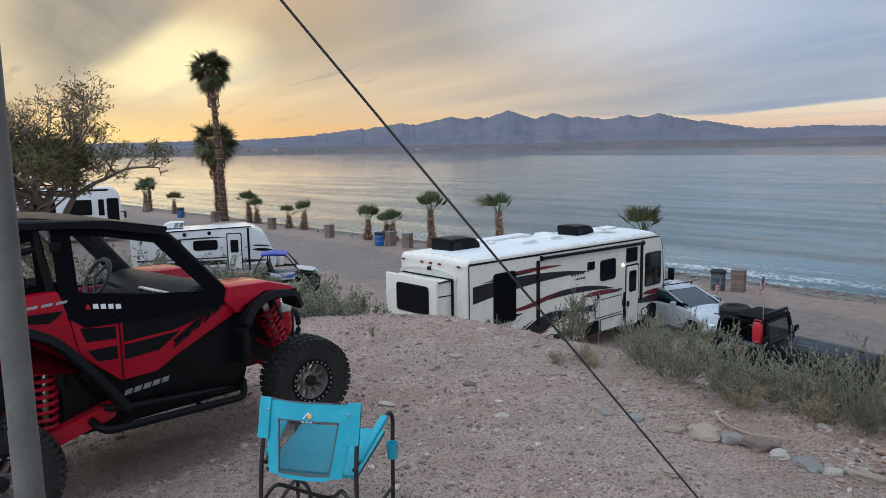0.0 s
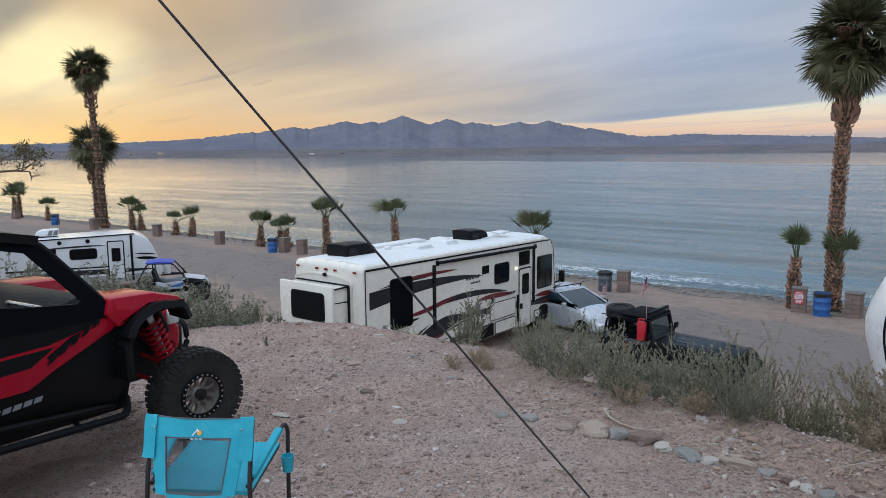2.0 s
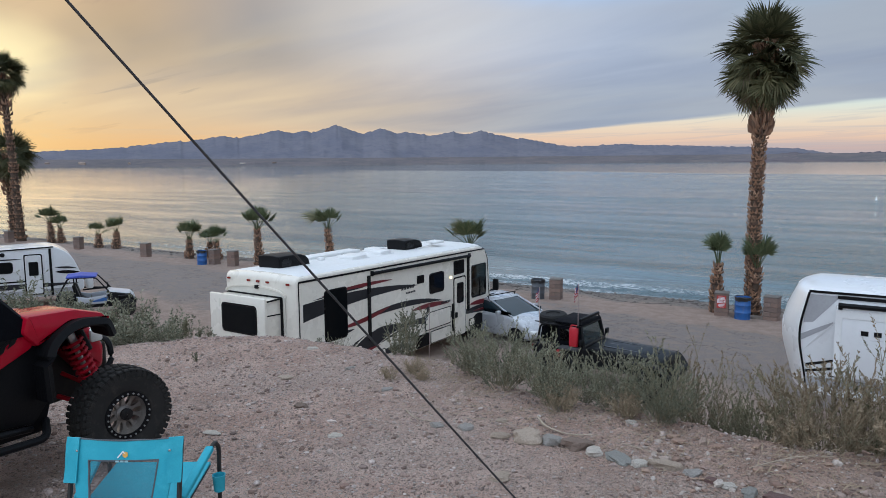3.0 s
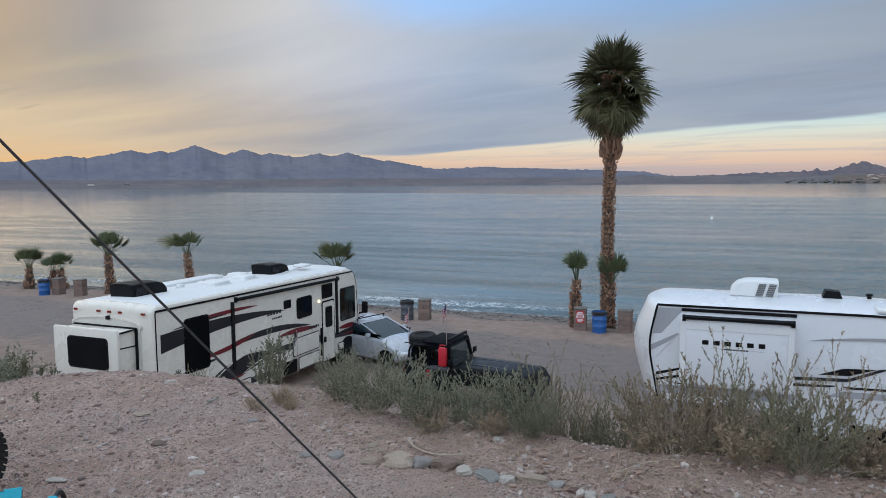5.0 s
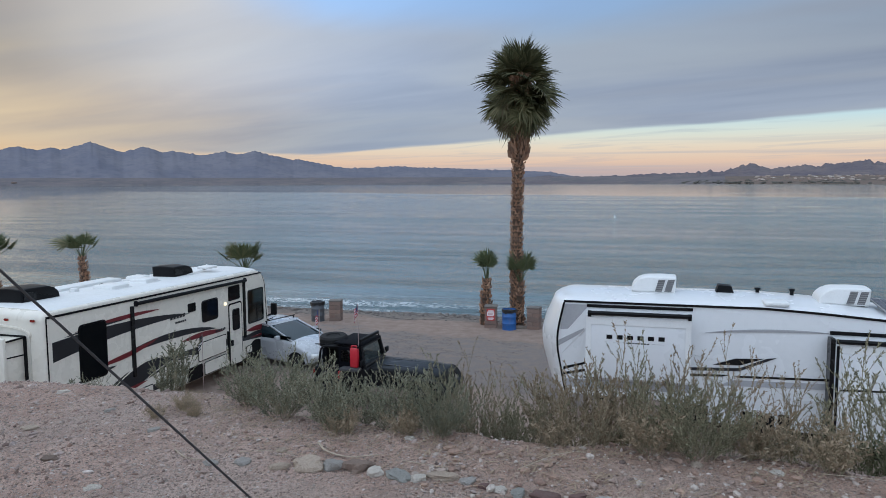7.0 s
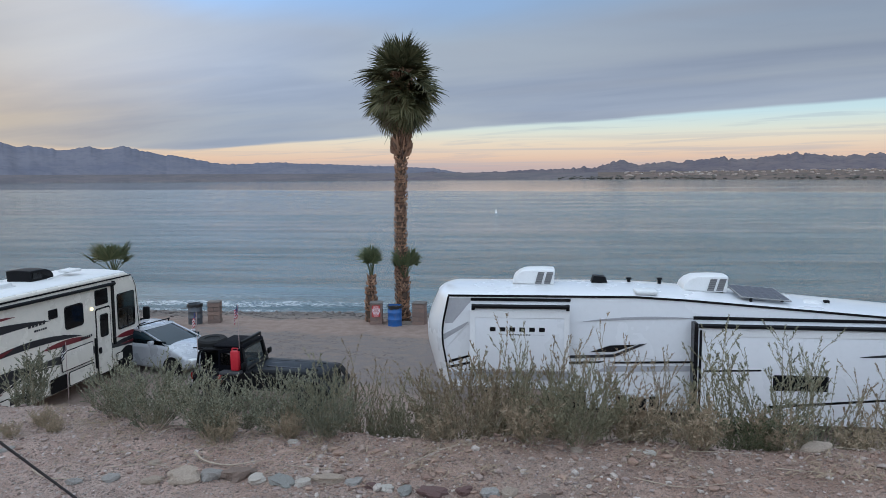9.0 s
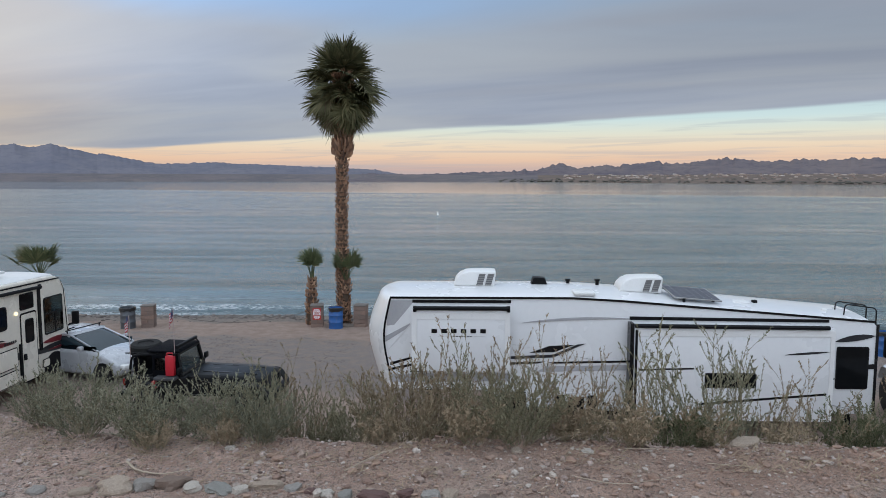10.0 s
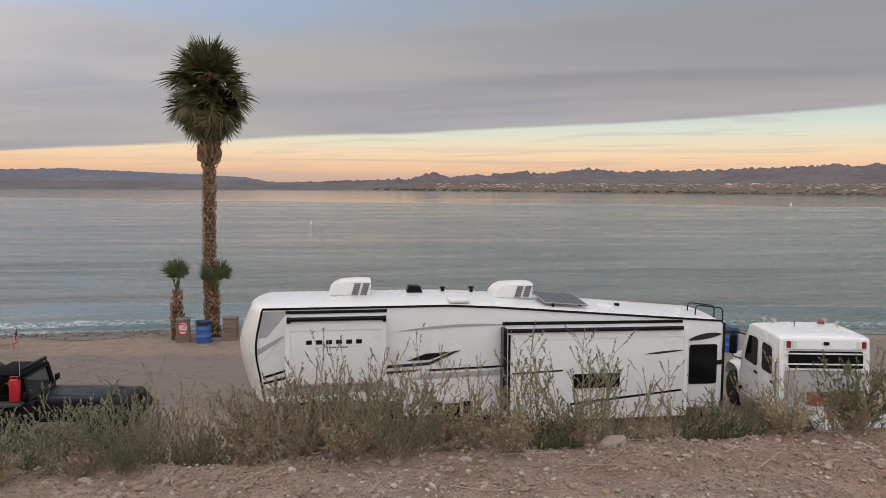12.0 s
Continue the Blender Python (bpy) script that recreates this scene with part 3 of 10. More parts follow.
# ---------------------------------------------------------------- the lake
def water_material():
    m = bpy.data.materials.new("lake_water")
    m.use_nodes = True
    k = Nodes(m.node_tree)
    v = k.add("ShaderNodeTexCoord").outputs["Object"]
    sep = k.add("ShaderNodeSeparateXYZ")
    k.link(v, sep.inputs[0])
    x, y, z = sep.outputs
    # small waves running in on the shore, larger ruffled bands farther out
    ripple = k.noise(k.scaled(v, (0.55, 1.9, 1)), 1.0, 4, 0.6, 0.7)
    wave = k.noise(k.scaled(v, (0.16, 0.66, 1)), 1.0, 4, 0.6, 0.8)
    swell = k.noise(k.scaled(v, (0.03, 0.20, 1)), 1.0, 4, 0.55, 0.6)
    reach = k.noise(k.scaled(v, (0.006, 0.055, 1)), 1.0, 4, 0.55, 0.5)
    gust = k.noise(k.scaled(v, (0.0022, 0.017, 1)), 1.0, 5, 0.6, 0.8)
    # the wind stops short of the far shore: a glassy strip lies beyond
    q = k.math("ADD", k.math("ADD", y, k.math("MULTIPLY", x, 0.46)), k.math("MULTIPLY", k.math("SUBTRACT", gust, 0.5), 160.0))
    windy = k.span(q, 352.0, 392.0, 1.0, 0.0)
    windy = k.math("MAXIMUM", windy, k.math("MULTIPLY", k.span(gust, 0.58, 0.68), 0.5))
    # less breeze under the western shore
    west = k.span(k.math("ADD", x, k.math("MULTIPLY", y, 0.72)), 30.0, -110.0)
    h = k.math("ADD", k.math("MULTIPLY", ripple, 0.36), k.math("ADD", k.math("MULTIPLY", wave, 0.48), k.math("ADD", k.math("MULTIPLY", swell, k.math("SUBTRACT", 0.90, k.math("MULTIPLY", west, 0.30))), k.math("MULTIPLY", reach, k.math("SUBTRACT", 0.95, k.math("MULTIPLY", west, 0.7))))))
    b = k.add("ShaderNodeBump", Distance=1.0)
    k.link(k.math("MULTIPLY", k.math("MULTIPLY", k.math("MULTIPLY", windy, k.span(y, 42.0, 110.0, 1.7, 1.0)), k.math("SUBTRACT", 1.0, k.math("MULTIPLY", west, 0.92))), k.math("MULTIPLY", k.span(gust, 0.36, 0.62, 0.34, 0.56), k.math("MULTIPLY", k.span(swell, 0.40, 0.60, 0.45, 1.5), k.span(reach, 0.40, 0.60, 0.65, 1.3)))), b.inputs["Strength"])
    k.link(h, b.inputs["Height"])
    p = k.add("ShaderNodeBsdfPrincipled", IOR=1.36)
    k.link(b.outputs[0], p.inputs["Normal"])
    edge = k.noise(k.scaled(v, (0.22, 0.5, 1)), 1.0, 4, 0.6, 0.5)
    lace = k.noise(k.scaled(v, (2.2, 4.5, 1)), 1.0, 5, 0.75, 1.0)
    yy = k.math("ADD", y, k.math("MULTIPLY", k.math("SUBTRACT", edge, 0.5), 3.2))
    yy = k.math("ADD", yy, k.math("MULTIPLY", k.math("MINIMUM", k.math("MAXIMUM", k.math("SUBTRACT", x, 5.0), 0.0), 40.0), 0.24))
    foam = k.math("MULTIPLY", k.span(yy, 37.4, 37.8), k.span(yy, 38.2, 39.0, 1.0, 0.0))
    foam = k.math("MAXIMUM", foam, k.math("MULTIPLY", k.math("MULTIPLY", k.span(yy, 35.2, 35.8), k.span(yy, 36.0, 36.9, 1.0, 0.0)), 0.7))
    foam = k.math("ADD", foam, k.math("MULTIPLY", k.math("MULTIPLY", k.span(yy, 40.6, 40.9), k.span(yy, 41.0, 41.6, 1.0, 0.0)), 0.30))
    foam = k.math("MULTIPLY", foam, k.math("MULTIPLY", k.span(x, -60.0, -14.0, 0.30, 1.0), k.span(x, -16.0, -8.0, 1.0, 0.4)))
    foam = k.math("MULTIPLY", foam, k.span(lace, 0.44, 0.62, 0.0, 0.72))
    deep = k.mix(k.span(y, 35.0, 60.0), (0.105, 0.145, 0.148), (0.085, 0.142, 0.160))
    # dark wave streaks, really weaker reflection, are painted into the base colour
    deep = k.mix(k.math("MULTIPLY", k.span(k.math("ADD", k.math("MULTIPLY", reach, 0.5), k.math("MULTIPLY", swell, 0.5)), 0.45, 0.57), 0.6), deep, (0.056, 0.104, 0.122))
    k.link(k.mix(foam, deep, (0.80, 0.80, 0.80)), p.inputs["Base Color"])
    sheen = k.math("ADD", k.math("SUBTRACT", 0.085, k.math("MULTIPLY", west, 0.015)), k.math("MULTIPLY", k.math("MULTIPLY", windy, k.math("SUBTRACT", 1.0, k.math("MULTIPLY", west, 0.85))), k.span(k.math("ADD", reach, k.math("MULTIPLY", gust, 0.5)), 0.62, 0.88, 0.01, 0.10)))
    k.link(k.math("ADD", k.math("MULTIPLY", foam, 0.6), sheen, clamp=True), p.inputs["Roughness"])
    out = k.add("ShaderNodeOutputMaterial")
    k.link(p.outputs[0], out.inputs[0])
    return m


def water_z(x, y):
    y += shore_in(x)
    if y > 75 or y < 33:
        return 0.0
    wob = 1.3 * fbm(x, 0, 0.06, 2, 7.0)
    a = 0.5 + 0.8 * abs(fbm(x, 3, 0.05, 2, 2.0))
    z = 0.16 * a * math.exp(-((y - 38.6 - wob) / 0.55) ** 2) - 0.03 * math.exp(-((y - 37.4 - wob) / 0.7) ** 2)
    z += 0.19 * a * math.exp(-((y - 43.5 - wob * 1.4) / 0.9) ** 2)
    return z + 0.02 * fbm(x, y, 0.4, 2, 4.0) * min(1.0, (75 - y) / 10)


wx = graded((-4900, -300, 920), (-300, -110, 38), (-110, 50, 1.0), (50, 300, 50), (300, 4900, 920))
wy = graded((24.0, 31.0, 1.0), (31.0, 46, 0.24), (46, 75, 1.0), (75, 400, 65), (400, 4900, 900))
lake = grid_mesh("water", wx, wy, water_z, water_material())
tagged(lake, "calm rippled lake with small waves breaking on the shore", "lake", kind="structure")


# ---------------------------------------------------------------- far shore and mountains
def far_material(name, a, b, c):
    m = bpy.data.materials.new(name)
    m.use_nodes = True
    k = Nodes(m.node_tree)
    v = k.add("ShaderNodeTexCoord").outputs["Object"]
    n1, n2 = k.noise(v, 0.004, 6, 0.65), k.noise(k.scaled(v, (1, 1, 3)), 0.02, 5, 0.7)
    col = k.mix(k.span(n1, 0.35, 0.65), a, b)
    col = k.mix(k.math("MULTIPLY", k.span(n2, 0.45, 0.7), 0.6), col, c)
    p = k.add("ShaderNodeBsdfPrincipled", Roughness=1.0)
    p.inputs["Specular IOR Level"].default_value = 0.0
    k.link(col, p.inputs["Base Color"])
    out = k.add("ShaderNodeOutputMaterial")
    k.link(p.outputs[0], out.inputs[0])
    return m


def ridge(name, az0, az1, r0, wide, floor, peaks, rough, material, step=0.09, seed=1.0):
    """A mountain range along an arc: peaks are (bearing, rise in degrees, fall per degree)."""
    n = round((az0 - az1) / step)
    rs = [r0 - wide + wide * 1.35 * (i / 26) for i in range(27)]
    verts, faces = [], []
    for i in range(n + 1):
        a = az0 - (az0 - az1) * i / n
        top = floor
        for b, h, w in peaks:
            q = abs(a - b)
            top = max(top, h - w * q * (1 if q < 3 else 0.8))
        top *= max(0.05, min(1.0, (a - az1) / 5, (az0 - a) / 5))
        crag = rough * (abs(fbm(a, 0, 1.3, 4, seed)) * 0.8 + 0.75 * fbm(a, 2, 4.2, 4, seed + 3)) * min(1.0, top)
        H = math.tan(radians(top)) * r0 + 6.9
        C = math.tan(radians(crag)) * r0
        for r in rs:
            t = 1 - abs(r - r0) / (wide if r < r0 else wide * 0.6)
            t = max(0.0, t)
            spur = 0.5 + 0.5 * abs(fbm(a * 0.7, r / r0 * 34, 0.8, 4, seed + 5)) * 2
            k = t ** (1.35 + 0.12 * (spur - 0.75))
            X, Y = -math.sin(radians(a)) * r, math.cos(radians(a)) * r
            gully = H * (0.22 * fbm(X, Y, 1 / 420, 4, seed) - 0.26 * abs(fbm(X, Y, 1 / 190, 3, seed + 2))) * 4 * t * (1 - t)
            verts.append((X, Y, max(0.3, H * k + C * t ** 4 + gully)))
    m = len(rs)
    for i in range(n):
        for j in range(m - 1):
            faces.append((i * m + j, (i + 1) * m + j, (i + 1) * m + j + 1, i * m + j + 1))
    me = bpy.data.meshes.new(name)
    me.from_pydata(verts, [], faces)
    me.polygons.foreach_set("use_smooth", [True] * len(faces))
    me.materials.append(material)
    return new(name, me)


# FAR_A has the bluish haze of distance mixed into its rock colour
FAR_A = far_material("haze_tinted_rock", (0.142, 0.143, 0.174), (0.172, 0.167, 0.190), (0.115, 0.116, 0.146))
FAR_B = far_material("brown_desert_rock", (0.128, 0.114, 0.128), (0.170, 0.145, 0.145), (0.090, 0.082, 0.10))
TOWNLAND = far_material("far_town_slope", (0.165, 0.130, 0.112), (0.130, 0.110, 0.098), (0.23, 0.18, 0.145))
PLAIN = far_material("far_desert_plain", (0.160, 0.142, 0.146), (0.125, 0.117, 0.125), (0.20, 0.17, 0.155))
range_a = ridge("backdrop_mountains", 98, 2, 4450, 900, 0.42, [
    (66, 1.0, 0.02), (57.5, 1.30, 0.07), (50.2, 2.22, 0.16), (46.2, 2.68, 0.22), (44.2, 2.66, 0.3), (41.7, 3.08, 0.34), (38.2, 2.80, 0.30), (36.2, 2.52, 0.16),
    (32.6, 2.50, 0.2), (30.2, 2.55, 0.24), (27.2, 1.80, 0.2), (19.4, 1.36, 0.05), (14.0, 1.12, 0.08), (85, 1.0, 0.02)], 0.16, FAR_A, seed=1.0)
tagged(range_a, "jagged desert mountain range in haze-tinted violet across the lake", "mountains", kind="structure")
range_b = ridge("backdrop_hills", 12, -75, 3700, 700, 0.36, [
    (8.0, 0.62, 0.06), (-0.5, 0.46, 0.12), (-3.3, 0.70, 0.4), (-4.1, 0.86, 0.8), (-4.95, 0.92, 0.7), (-7.75, 1.33, 0.3), (-6.3, 0.80, 0.4), (-11.2, 1.18, 0.12),
    (-15.0, 1.46, 0.14), (-20.1, 1.70, 0.14), (-25.0, 1.54, 0.07), (-30.1, 1.56, 0.08), (-34.4, 1.60, 0.09), (-37.2, 1.90, 0.12), (-41, 1.9, 0.04), (-50, 2.2, 0.05), (-62, 2.0, 0.05)], 0.36, FAR_B, seed=6.0)
tagged(range_b, "low jagged brown desert hills across the lake", "hills", kind="structure")


PLAIN_RISE = 34.0


def shore_plain(name, az0, az1, near, far, rise, material, seed):
    verts, faces = [], []
    n, m = 420, 8
    for i in range(n + 1):
        a = az0 + (az1 - az0) * i / n
        r0 = float(np.interp(-a, near[0], near[1])) + 60 * fbm(a, 0, 0.5, 3, seed)
        for j in range(m + 1):
            r = r0 + (far - r0) * (j / m) ** 1.5
            z = -1.0 if j == 0 else 2.0 + rise * (j / m) + 3.5 * abs(fbm(a, j, 1.7, 3, seed))
            verts.append((-math.sin(radians(a)) * r, math.cos(radians(a)) * r, z))
    for i in range(n):
        for j in range(m):
            o = i * (m + 1) + j
            faces.append((o, o + m + 1, o + m + 2, o + 1))
    me = bpy.data.meshes.new(name)
    me.from_pydata(verts, [], faces)
    me.materials.append(material)
    return new(name, me)


NEAR_A, NEAR_R = (-98, -5, 2, 10, 16, 24, 34, 45, 75), (3300, 3300, 2900, 2300, 1800, 1450, 1150, 950, 900)
far_shore = shore_plain("far_shore", 98, -6, (NEAR_A, NEAR_R), 3650, PLAIN_RISE, PLAIN, 4.0)
town_shore = shore_plain("far_shore_town_slope", -6, -75, (NEAR_A, NEAR_R), 3650, PLAIN_RISE, TOWNLAND, 4.0)
tagged(town_shore, "tan desert slope under a town across the lake", "far shore", kind="structure")
tagged(far_shore, "flat desert shore plain with scrub across the lake", "far shore", kind="structure")
# ---------------------------------------------------------------- vehicle tools
def inset(poly, d):
    """A closed polygon moved inwards by d."""
    n, out = len(poly), []
    area = sum(poly[i][0] * poly[(i + 1) % n][1] - poly[(i + 1) % n][0] * poly[i][1] for i in range(n))
    s = 1 if area > 0 else -1
    for i in range(n):
        p0, p1, p2 = (Vector(poly[(i + k) % n]) for k in (-1, 0, 1))
        a, b = (p1 - p0).normalized(), (p2 - p1).normalized()
        na, nb = Vector((-a.y, a.x)) * s, Vector((-b.y, b.x)) * s
        v = na + nb
        v = v / max(0.5, v.dot(na)) if v.length > 1e-6 else na
        out.append((p1.x + v.x * d, p1.y + v.y * d))
    return out


def shell(bm, poly, y0, y1, r=0.08, warp=None, n=6, k=4):
    """A body of one side profile (x, z) from y0 to y1, its side edges rounded by r; warp(x, t, z) bows it across the width."""
    rows = []
    ts = [(r * (1 - math.cos(math.pi / 2 * i / k)), r * (1 - math.sin(math.pi / 2 * i / k))) for i in range(k + 1)]
    ys = [(y0 + a, b) for a, b in ts] + [(y0 + r + (y1 - y0 - 2 * r) * i / n, 0) for i in range(1, n)] + [(y1 - a, b) for a, b in ts[::-1]]
    for y, d in ys:
        t = 2 * (y - y0) / (y1 - y0) - 1
        pts = inset(poly, d)
        if warp:
            pts = [warp(x, t, z) for x, z in pts]
        rows.append([bm.verts.new((x, y, z)) for x, z in pts])
    m = len(poly)
    for A, B in zip(rows, rows[1:]):
        for j in range(m):
            bm.faces.new((A[j], A[(j + 1) % m], B[(j + 1) % m], B[j]))
    bm.faces.new(rows[0][::-1])
    bm.faces.new(rows[-1])


def round_poly(pts, r, k=4):
    """Rounds a closed polygon's corners; r may be one number or one for each corner."""
    n, out = len(pts), []
    for i in range(n):
        a, b, c = (Vector(pts[(i + j) % n]) for j in (-1, 0, 1))
        q = r[i] if hasattr(r, "__len__") else r
        if q <= 0:
            out.append(tuple(b))
            continue
        u, w = a - b, c - b
        q = min(q, u.length * 0.45, w.length * 0.45)
        s, e = b + u.normalized() * q, b + w.normalized() * q
        for j in range(k + 1):
            t = j / k
            p = s * (1 - t) ** 2 + b * 2 * t * (1 - t) + e * t * t
            out.append((p.x, p.y))
    return out


def frame_m(o, xa, ya):
    """A plane's pose from its origin and two axes."""
    xa, ya = Vector(xa).normalized(), Vector(ya).normalized()
    za = xa.cross(ya)
    return Matrix(((xa.x, ya.x, za.x, o[0]), (xa.y, ya.y, za.y, o[1]), (xa.z, ya.z, za.z, o[2]), (0, 0, 0, 1)))


def bars(parent, m, x0, z0, w, h, count, material, label, gap=0.3, slant=0.0, name="marking", th=0.004):
    """Plain bars in place of a row of lettering."""
    cw = w / count
    for i in range(count):
        a = x0 + i * cw
        b = a + cw * (1 - gap)
        plate(name, [(a, z0), (b, z0), (b + slant * h, z0 + h), (a + slant * h, z0 + h)], m, th, material, parent, label if i == 0 else "")


def window(parent, m, x0, z0, x1, z1, r=0.08, frame_w=0.035, name="window", glass=None):
    """A glazed window: black frame and tinted pane."""
    f = plate(name, rrect(x0, z0, x1, z1, r), m, 0.016, BLACKG, parent)
    w = frame_w
    plate("pane", rrect(x0 + w, z0 + w, x1 - w, z1 - w, max(0.01, r - w * 0.5)), m @ pose(0, 0, 0.0165), 0.004, glass or DARKGLASS, f)
    return f


def road_wheel(parent, x, y, r, w, side, name="wheel", rim=None, n=28, hub=0.58):
    """A road wheel lying across y; side -1 faces right."""
    at = pose(x, y, r, 90, 0, 0)
    bm = bmesh.new()
    lathe(bm, [(r * hub, -w / 2), (r * 0.86, -w / 2), (r * 0.97, -w * 0.4), (r, -w * 0.25), (r, w * 0.25), (r * 0.97, w * 0.4), (r * 0.86, w / 2), (r * hub, w / 2)], n, at)
    t = part(name, bm, RUBBER, parent)
    bm = bmesh.new()
    s = -side
    lathe(bm, [(r * hub, -w * 0.45 * s), (r * hub, w * 0.40 * s), (r * hub * 0.86, w * 0.36 * s), (r * hub * 0.8, w * 0.2 * s), (r * 0.22, w * 0.28 * s), (r * 0.16, w * 0.42 * s), (0.004, w * 0.43 * s)], n, at)
    part("rim", bm, rim or CHROME, t)
    return t


def ac_unit(parent, x, y, z, l, w, h, material, louvre=True):
    """A rooftop air conditioner: a rounded sloping nose at one end, a square grilled box at the other."""
    bm = bmesh.new()
    prof = round_poly([(-l / 2, 0.02), (l / 2 - 0.03, 0.0), (l / 2, h * 0.97), (l / 2 - 0.30, h), (-l / 2 + 0.26, h * 0.96), (-l / 2 + 0.03, h * 0.46)], (0.03, 0.03, 0.03, 0.06, 0.12, 0.08), 4)
    if not louvre:
        prof = [(-px, pz) for px, pz in prof[::-1]]
    shell(bm, prof, -w / 2, w / 2, 0.028, lambda px, t, pz: (px, pz - 0.03 * t * t * (pz > h * 0.8)), 4, 3)
    a = part("air_conditioner", bm, material, parent, "", pose(x, y, z))
    bm = bmesh.new()
    box(bm, -l / 2 + 0.10, -w / 2 + 0.08, -0.05, l / 2 - 0.10, w / 2 - 0.08, 0.02, 0.01)
    part("gasket", bm, BLACKP, a)
    if louvre:
        m = frame_m((-0.02, -w / 2 - 0.006, 0.045), (1, 0, 0), (0, 0, 1))
        for i in range(2):
            u = 0.05 + i * 0.215
            g = plate("grille", [(u, 0.0), (u + 0.155, 0.0), (u + 0.235, h * 0.68), (u + 0.08, h * 0.68)], m, 0.010, GREYP, a)
            for j in range(6):
                t = (j + 0.5) / 6
                q = u + 0.08 * t
                plate("louvre", [(q + 0.004, h * 0.68 * t - 0.008), (q + 0.150, h * 0.68 * t - 0.008), (q + 0.152, h * 0.68 * t + 0.008), (q + 0.006, h * 0.68 * t + 0.008)], m @ pose(0, 0, 0.0105), 0.008, STEEL, g)
    else:
        m = frame_m((-l / 2 + 0.02, -w / 2 - 0.004, 0.05), (1, 0, 0), (0, 0, 1))
        plate("grille", rrect(0.06, 0.02, 0.42, h * 0.55, 0.03), m, 0.010, BLACKG, a)
    return a


# ---------------------------------------------------------------- motorhome
def build_motorhome():
    mh = thing("motorhome", pose(-13.55, 12.35, LOT_Z - 0.02, 0, 0, 90), "cream motorhome with charcoal and maroon swooshes on a dirt lot", "motorhome")
    prof = round_poly([(-0.15, 0.42), (-0.15, 3.33), (8.85, 3.22), (9.38, 2.92), (9.62, 1.45), (9.74, 0.95), (9.70, 0.40)], (0.03, 0.20, 0.5, 0.35, 0.2, 0.15, 0.05), 5)

    def warp(x, t, z):
        f = max(0.0, (x - 8.3) / 1.4)
        x -= 0.16 * f * abs(t) ** 2.5
        if z > 3.0:
            z += 0.05 * (1 - t * t)
        if x < 0.3:
            x += 0.05 * abs(t) ** 5 * (1 - (x + 0.15) / 0.45)
        return x, z

    bm = bmesh.new()
    shell(bm, prof, -1.26, 1.31, 0.07, warp, 8, 4)
    part("body", bm, CREAM, mh)
    bm = bmesh.new()
    shell(bm, round_poly([(0.06, 3.30), (0.12, 3.345), (8.85, 3.255), (9.12, 3.13), (8.8, 3.16)], 0.03, 2), -1.17, 1.17, 0.04, lambda x, t, z: (x - 0.2 * max(0, (x - 8.3)) * abs(t) ** 2.5, z + 0.05 * (1 - t * t)), 6, 2)
    part("roof", bm, ROOFW, mh, "white membrane roof")
    S = frame_m((0, -1.262, 0), (1, 0, 0), (0, 0, 1))
    # trim along the roof edge and corner
    plate("roof_trim", [(-0.05, 3.19), (8.95, 3.09), (8.95, 3.13), (-0.05, 3.24)], S, 0.014, BLACKP, mh)
    plate("corner_trim", [(-0.06, 0.5), (-0.03, 0.5), (-0.03, 3.2), (-0.06, 3.2)], S, 0.008, BLACKG, mh)
    bm = bmesh.new()
    tube(bm, [(2.75, -1.33, 3.075), (7.92, -1.33, 2.985)], 0.048, 10)
    box(bm, 2.72, -1.34, 3.0, 2.78, -1.25, 3.14, 0.01)
    box(bm, 7.88, -1.34, 2.92, 7.95, -1.25, 3.06, 0.01)
    part("awning", bm, BLACKP, mh, "rolled black awning tube")
    for x, z0, z1 in ((2.62, 1.22, 3.03), (7.86, 1.12, 2.93)):
        plate("awning_arm", rrect(x - 0.05, z0, x + 0.05, z1, 0.02), S, 0.05, BLACKG, mh)
    # swooshes, maroon on charcoal
    graphics = [
        (swoosh(0.09, 2.42, 5.0, 2.42, 0.44, 0.12, tail=0.5), GREYDEC), (swoosh(0.75, 2.74, 3.7, 2.77, 0.10, 0.04), REDDEC), (swoosh(0.45, 2.69, 2.4, 2.74, 0.045, 0.02), GREYDEC),
        (swoosh(2.2, 1.84, 6.3, 1.74, 0.17, 0.16), GREYDEC), (swoosh(4.6, 1.68, 6.7, 1.60, 0.15, 0.05), REDDEC), (swoosh(1.35, 1.78, 3.6, 2.02, 0.12, -0.06), REDDEC),
        (swoosh(0.6, 1.52, 2.0, 1.66, 0.10, 0.02), GREYDEC), (swoosh(2.9, 1.26, 9.3, 0.90, 0.22, 0.16), MARKK), (swoosh(1.5, 1.02, 4.3, 1.30, 0.46, 0.08), GREYDEC),
        (swoosh(1.75, 1.05, 4.2, 1.44, 0.05, 0.26), CREAM), (swoosh(1.1, 0.74, 3.1, 1.00, 0.10, 0.03), REDDEC), (swoosh(3.0, 1.02, 5.2, 1.16, 0.035, 0.16), CREAM),
        (swoosh(2.6, 0.74, 4.4, 0.72, 0.16, 0.0), GREYDEC), (swoosh(7.98, 1.30, 9.5, 1.22, 0.16, 0.03), REDDEC), (swoosh(7.9, 1.14, 9.5, 1.12, 0.12, 0.0), GREYDEC),
        (swoosh(8.2, 1.04, 9.5, 1.02, 0.05, 0.0), REDDEC), (swoosh(0.1, 0.94, 1.6, 1.14, 0.12, 0.05, tail=0.5), GREYDEC),
    ]
    for i, (poly, m_) in enumerate(graphics):
        plate("stripe", poly, S, 0.004 + 0.0012 * i, m_, mh)
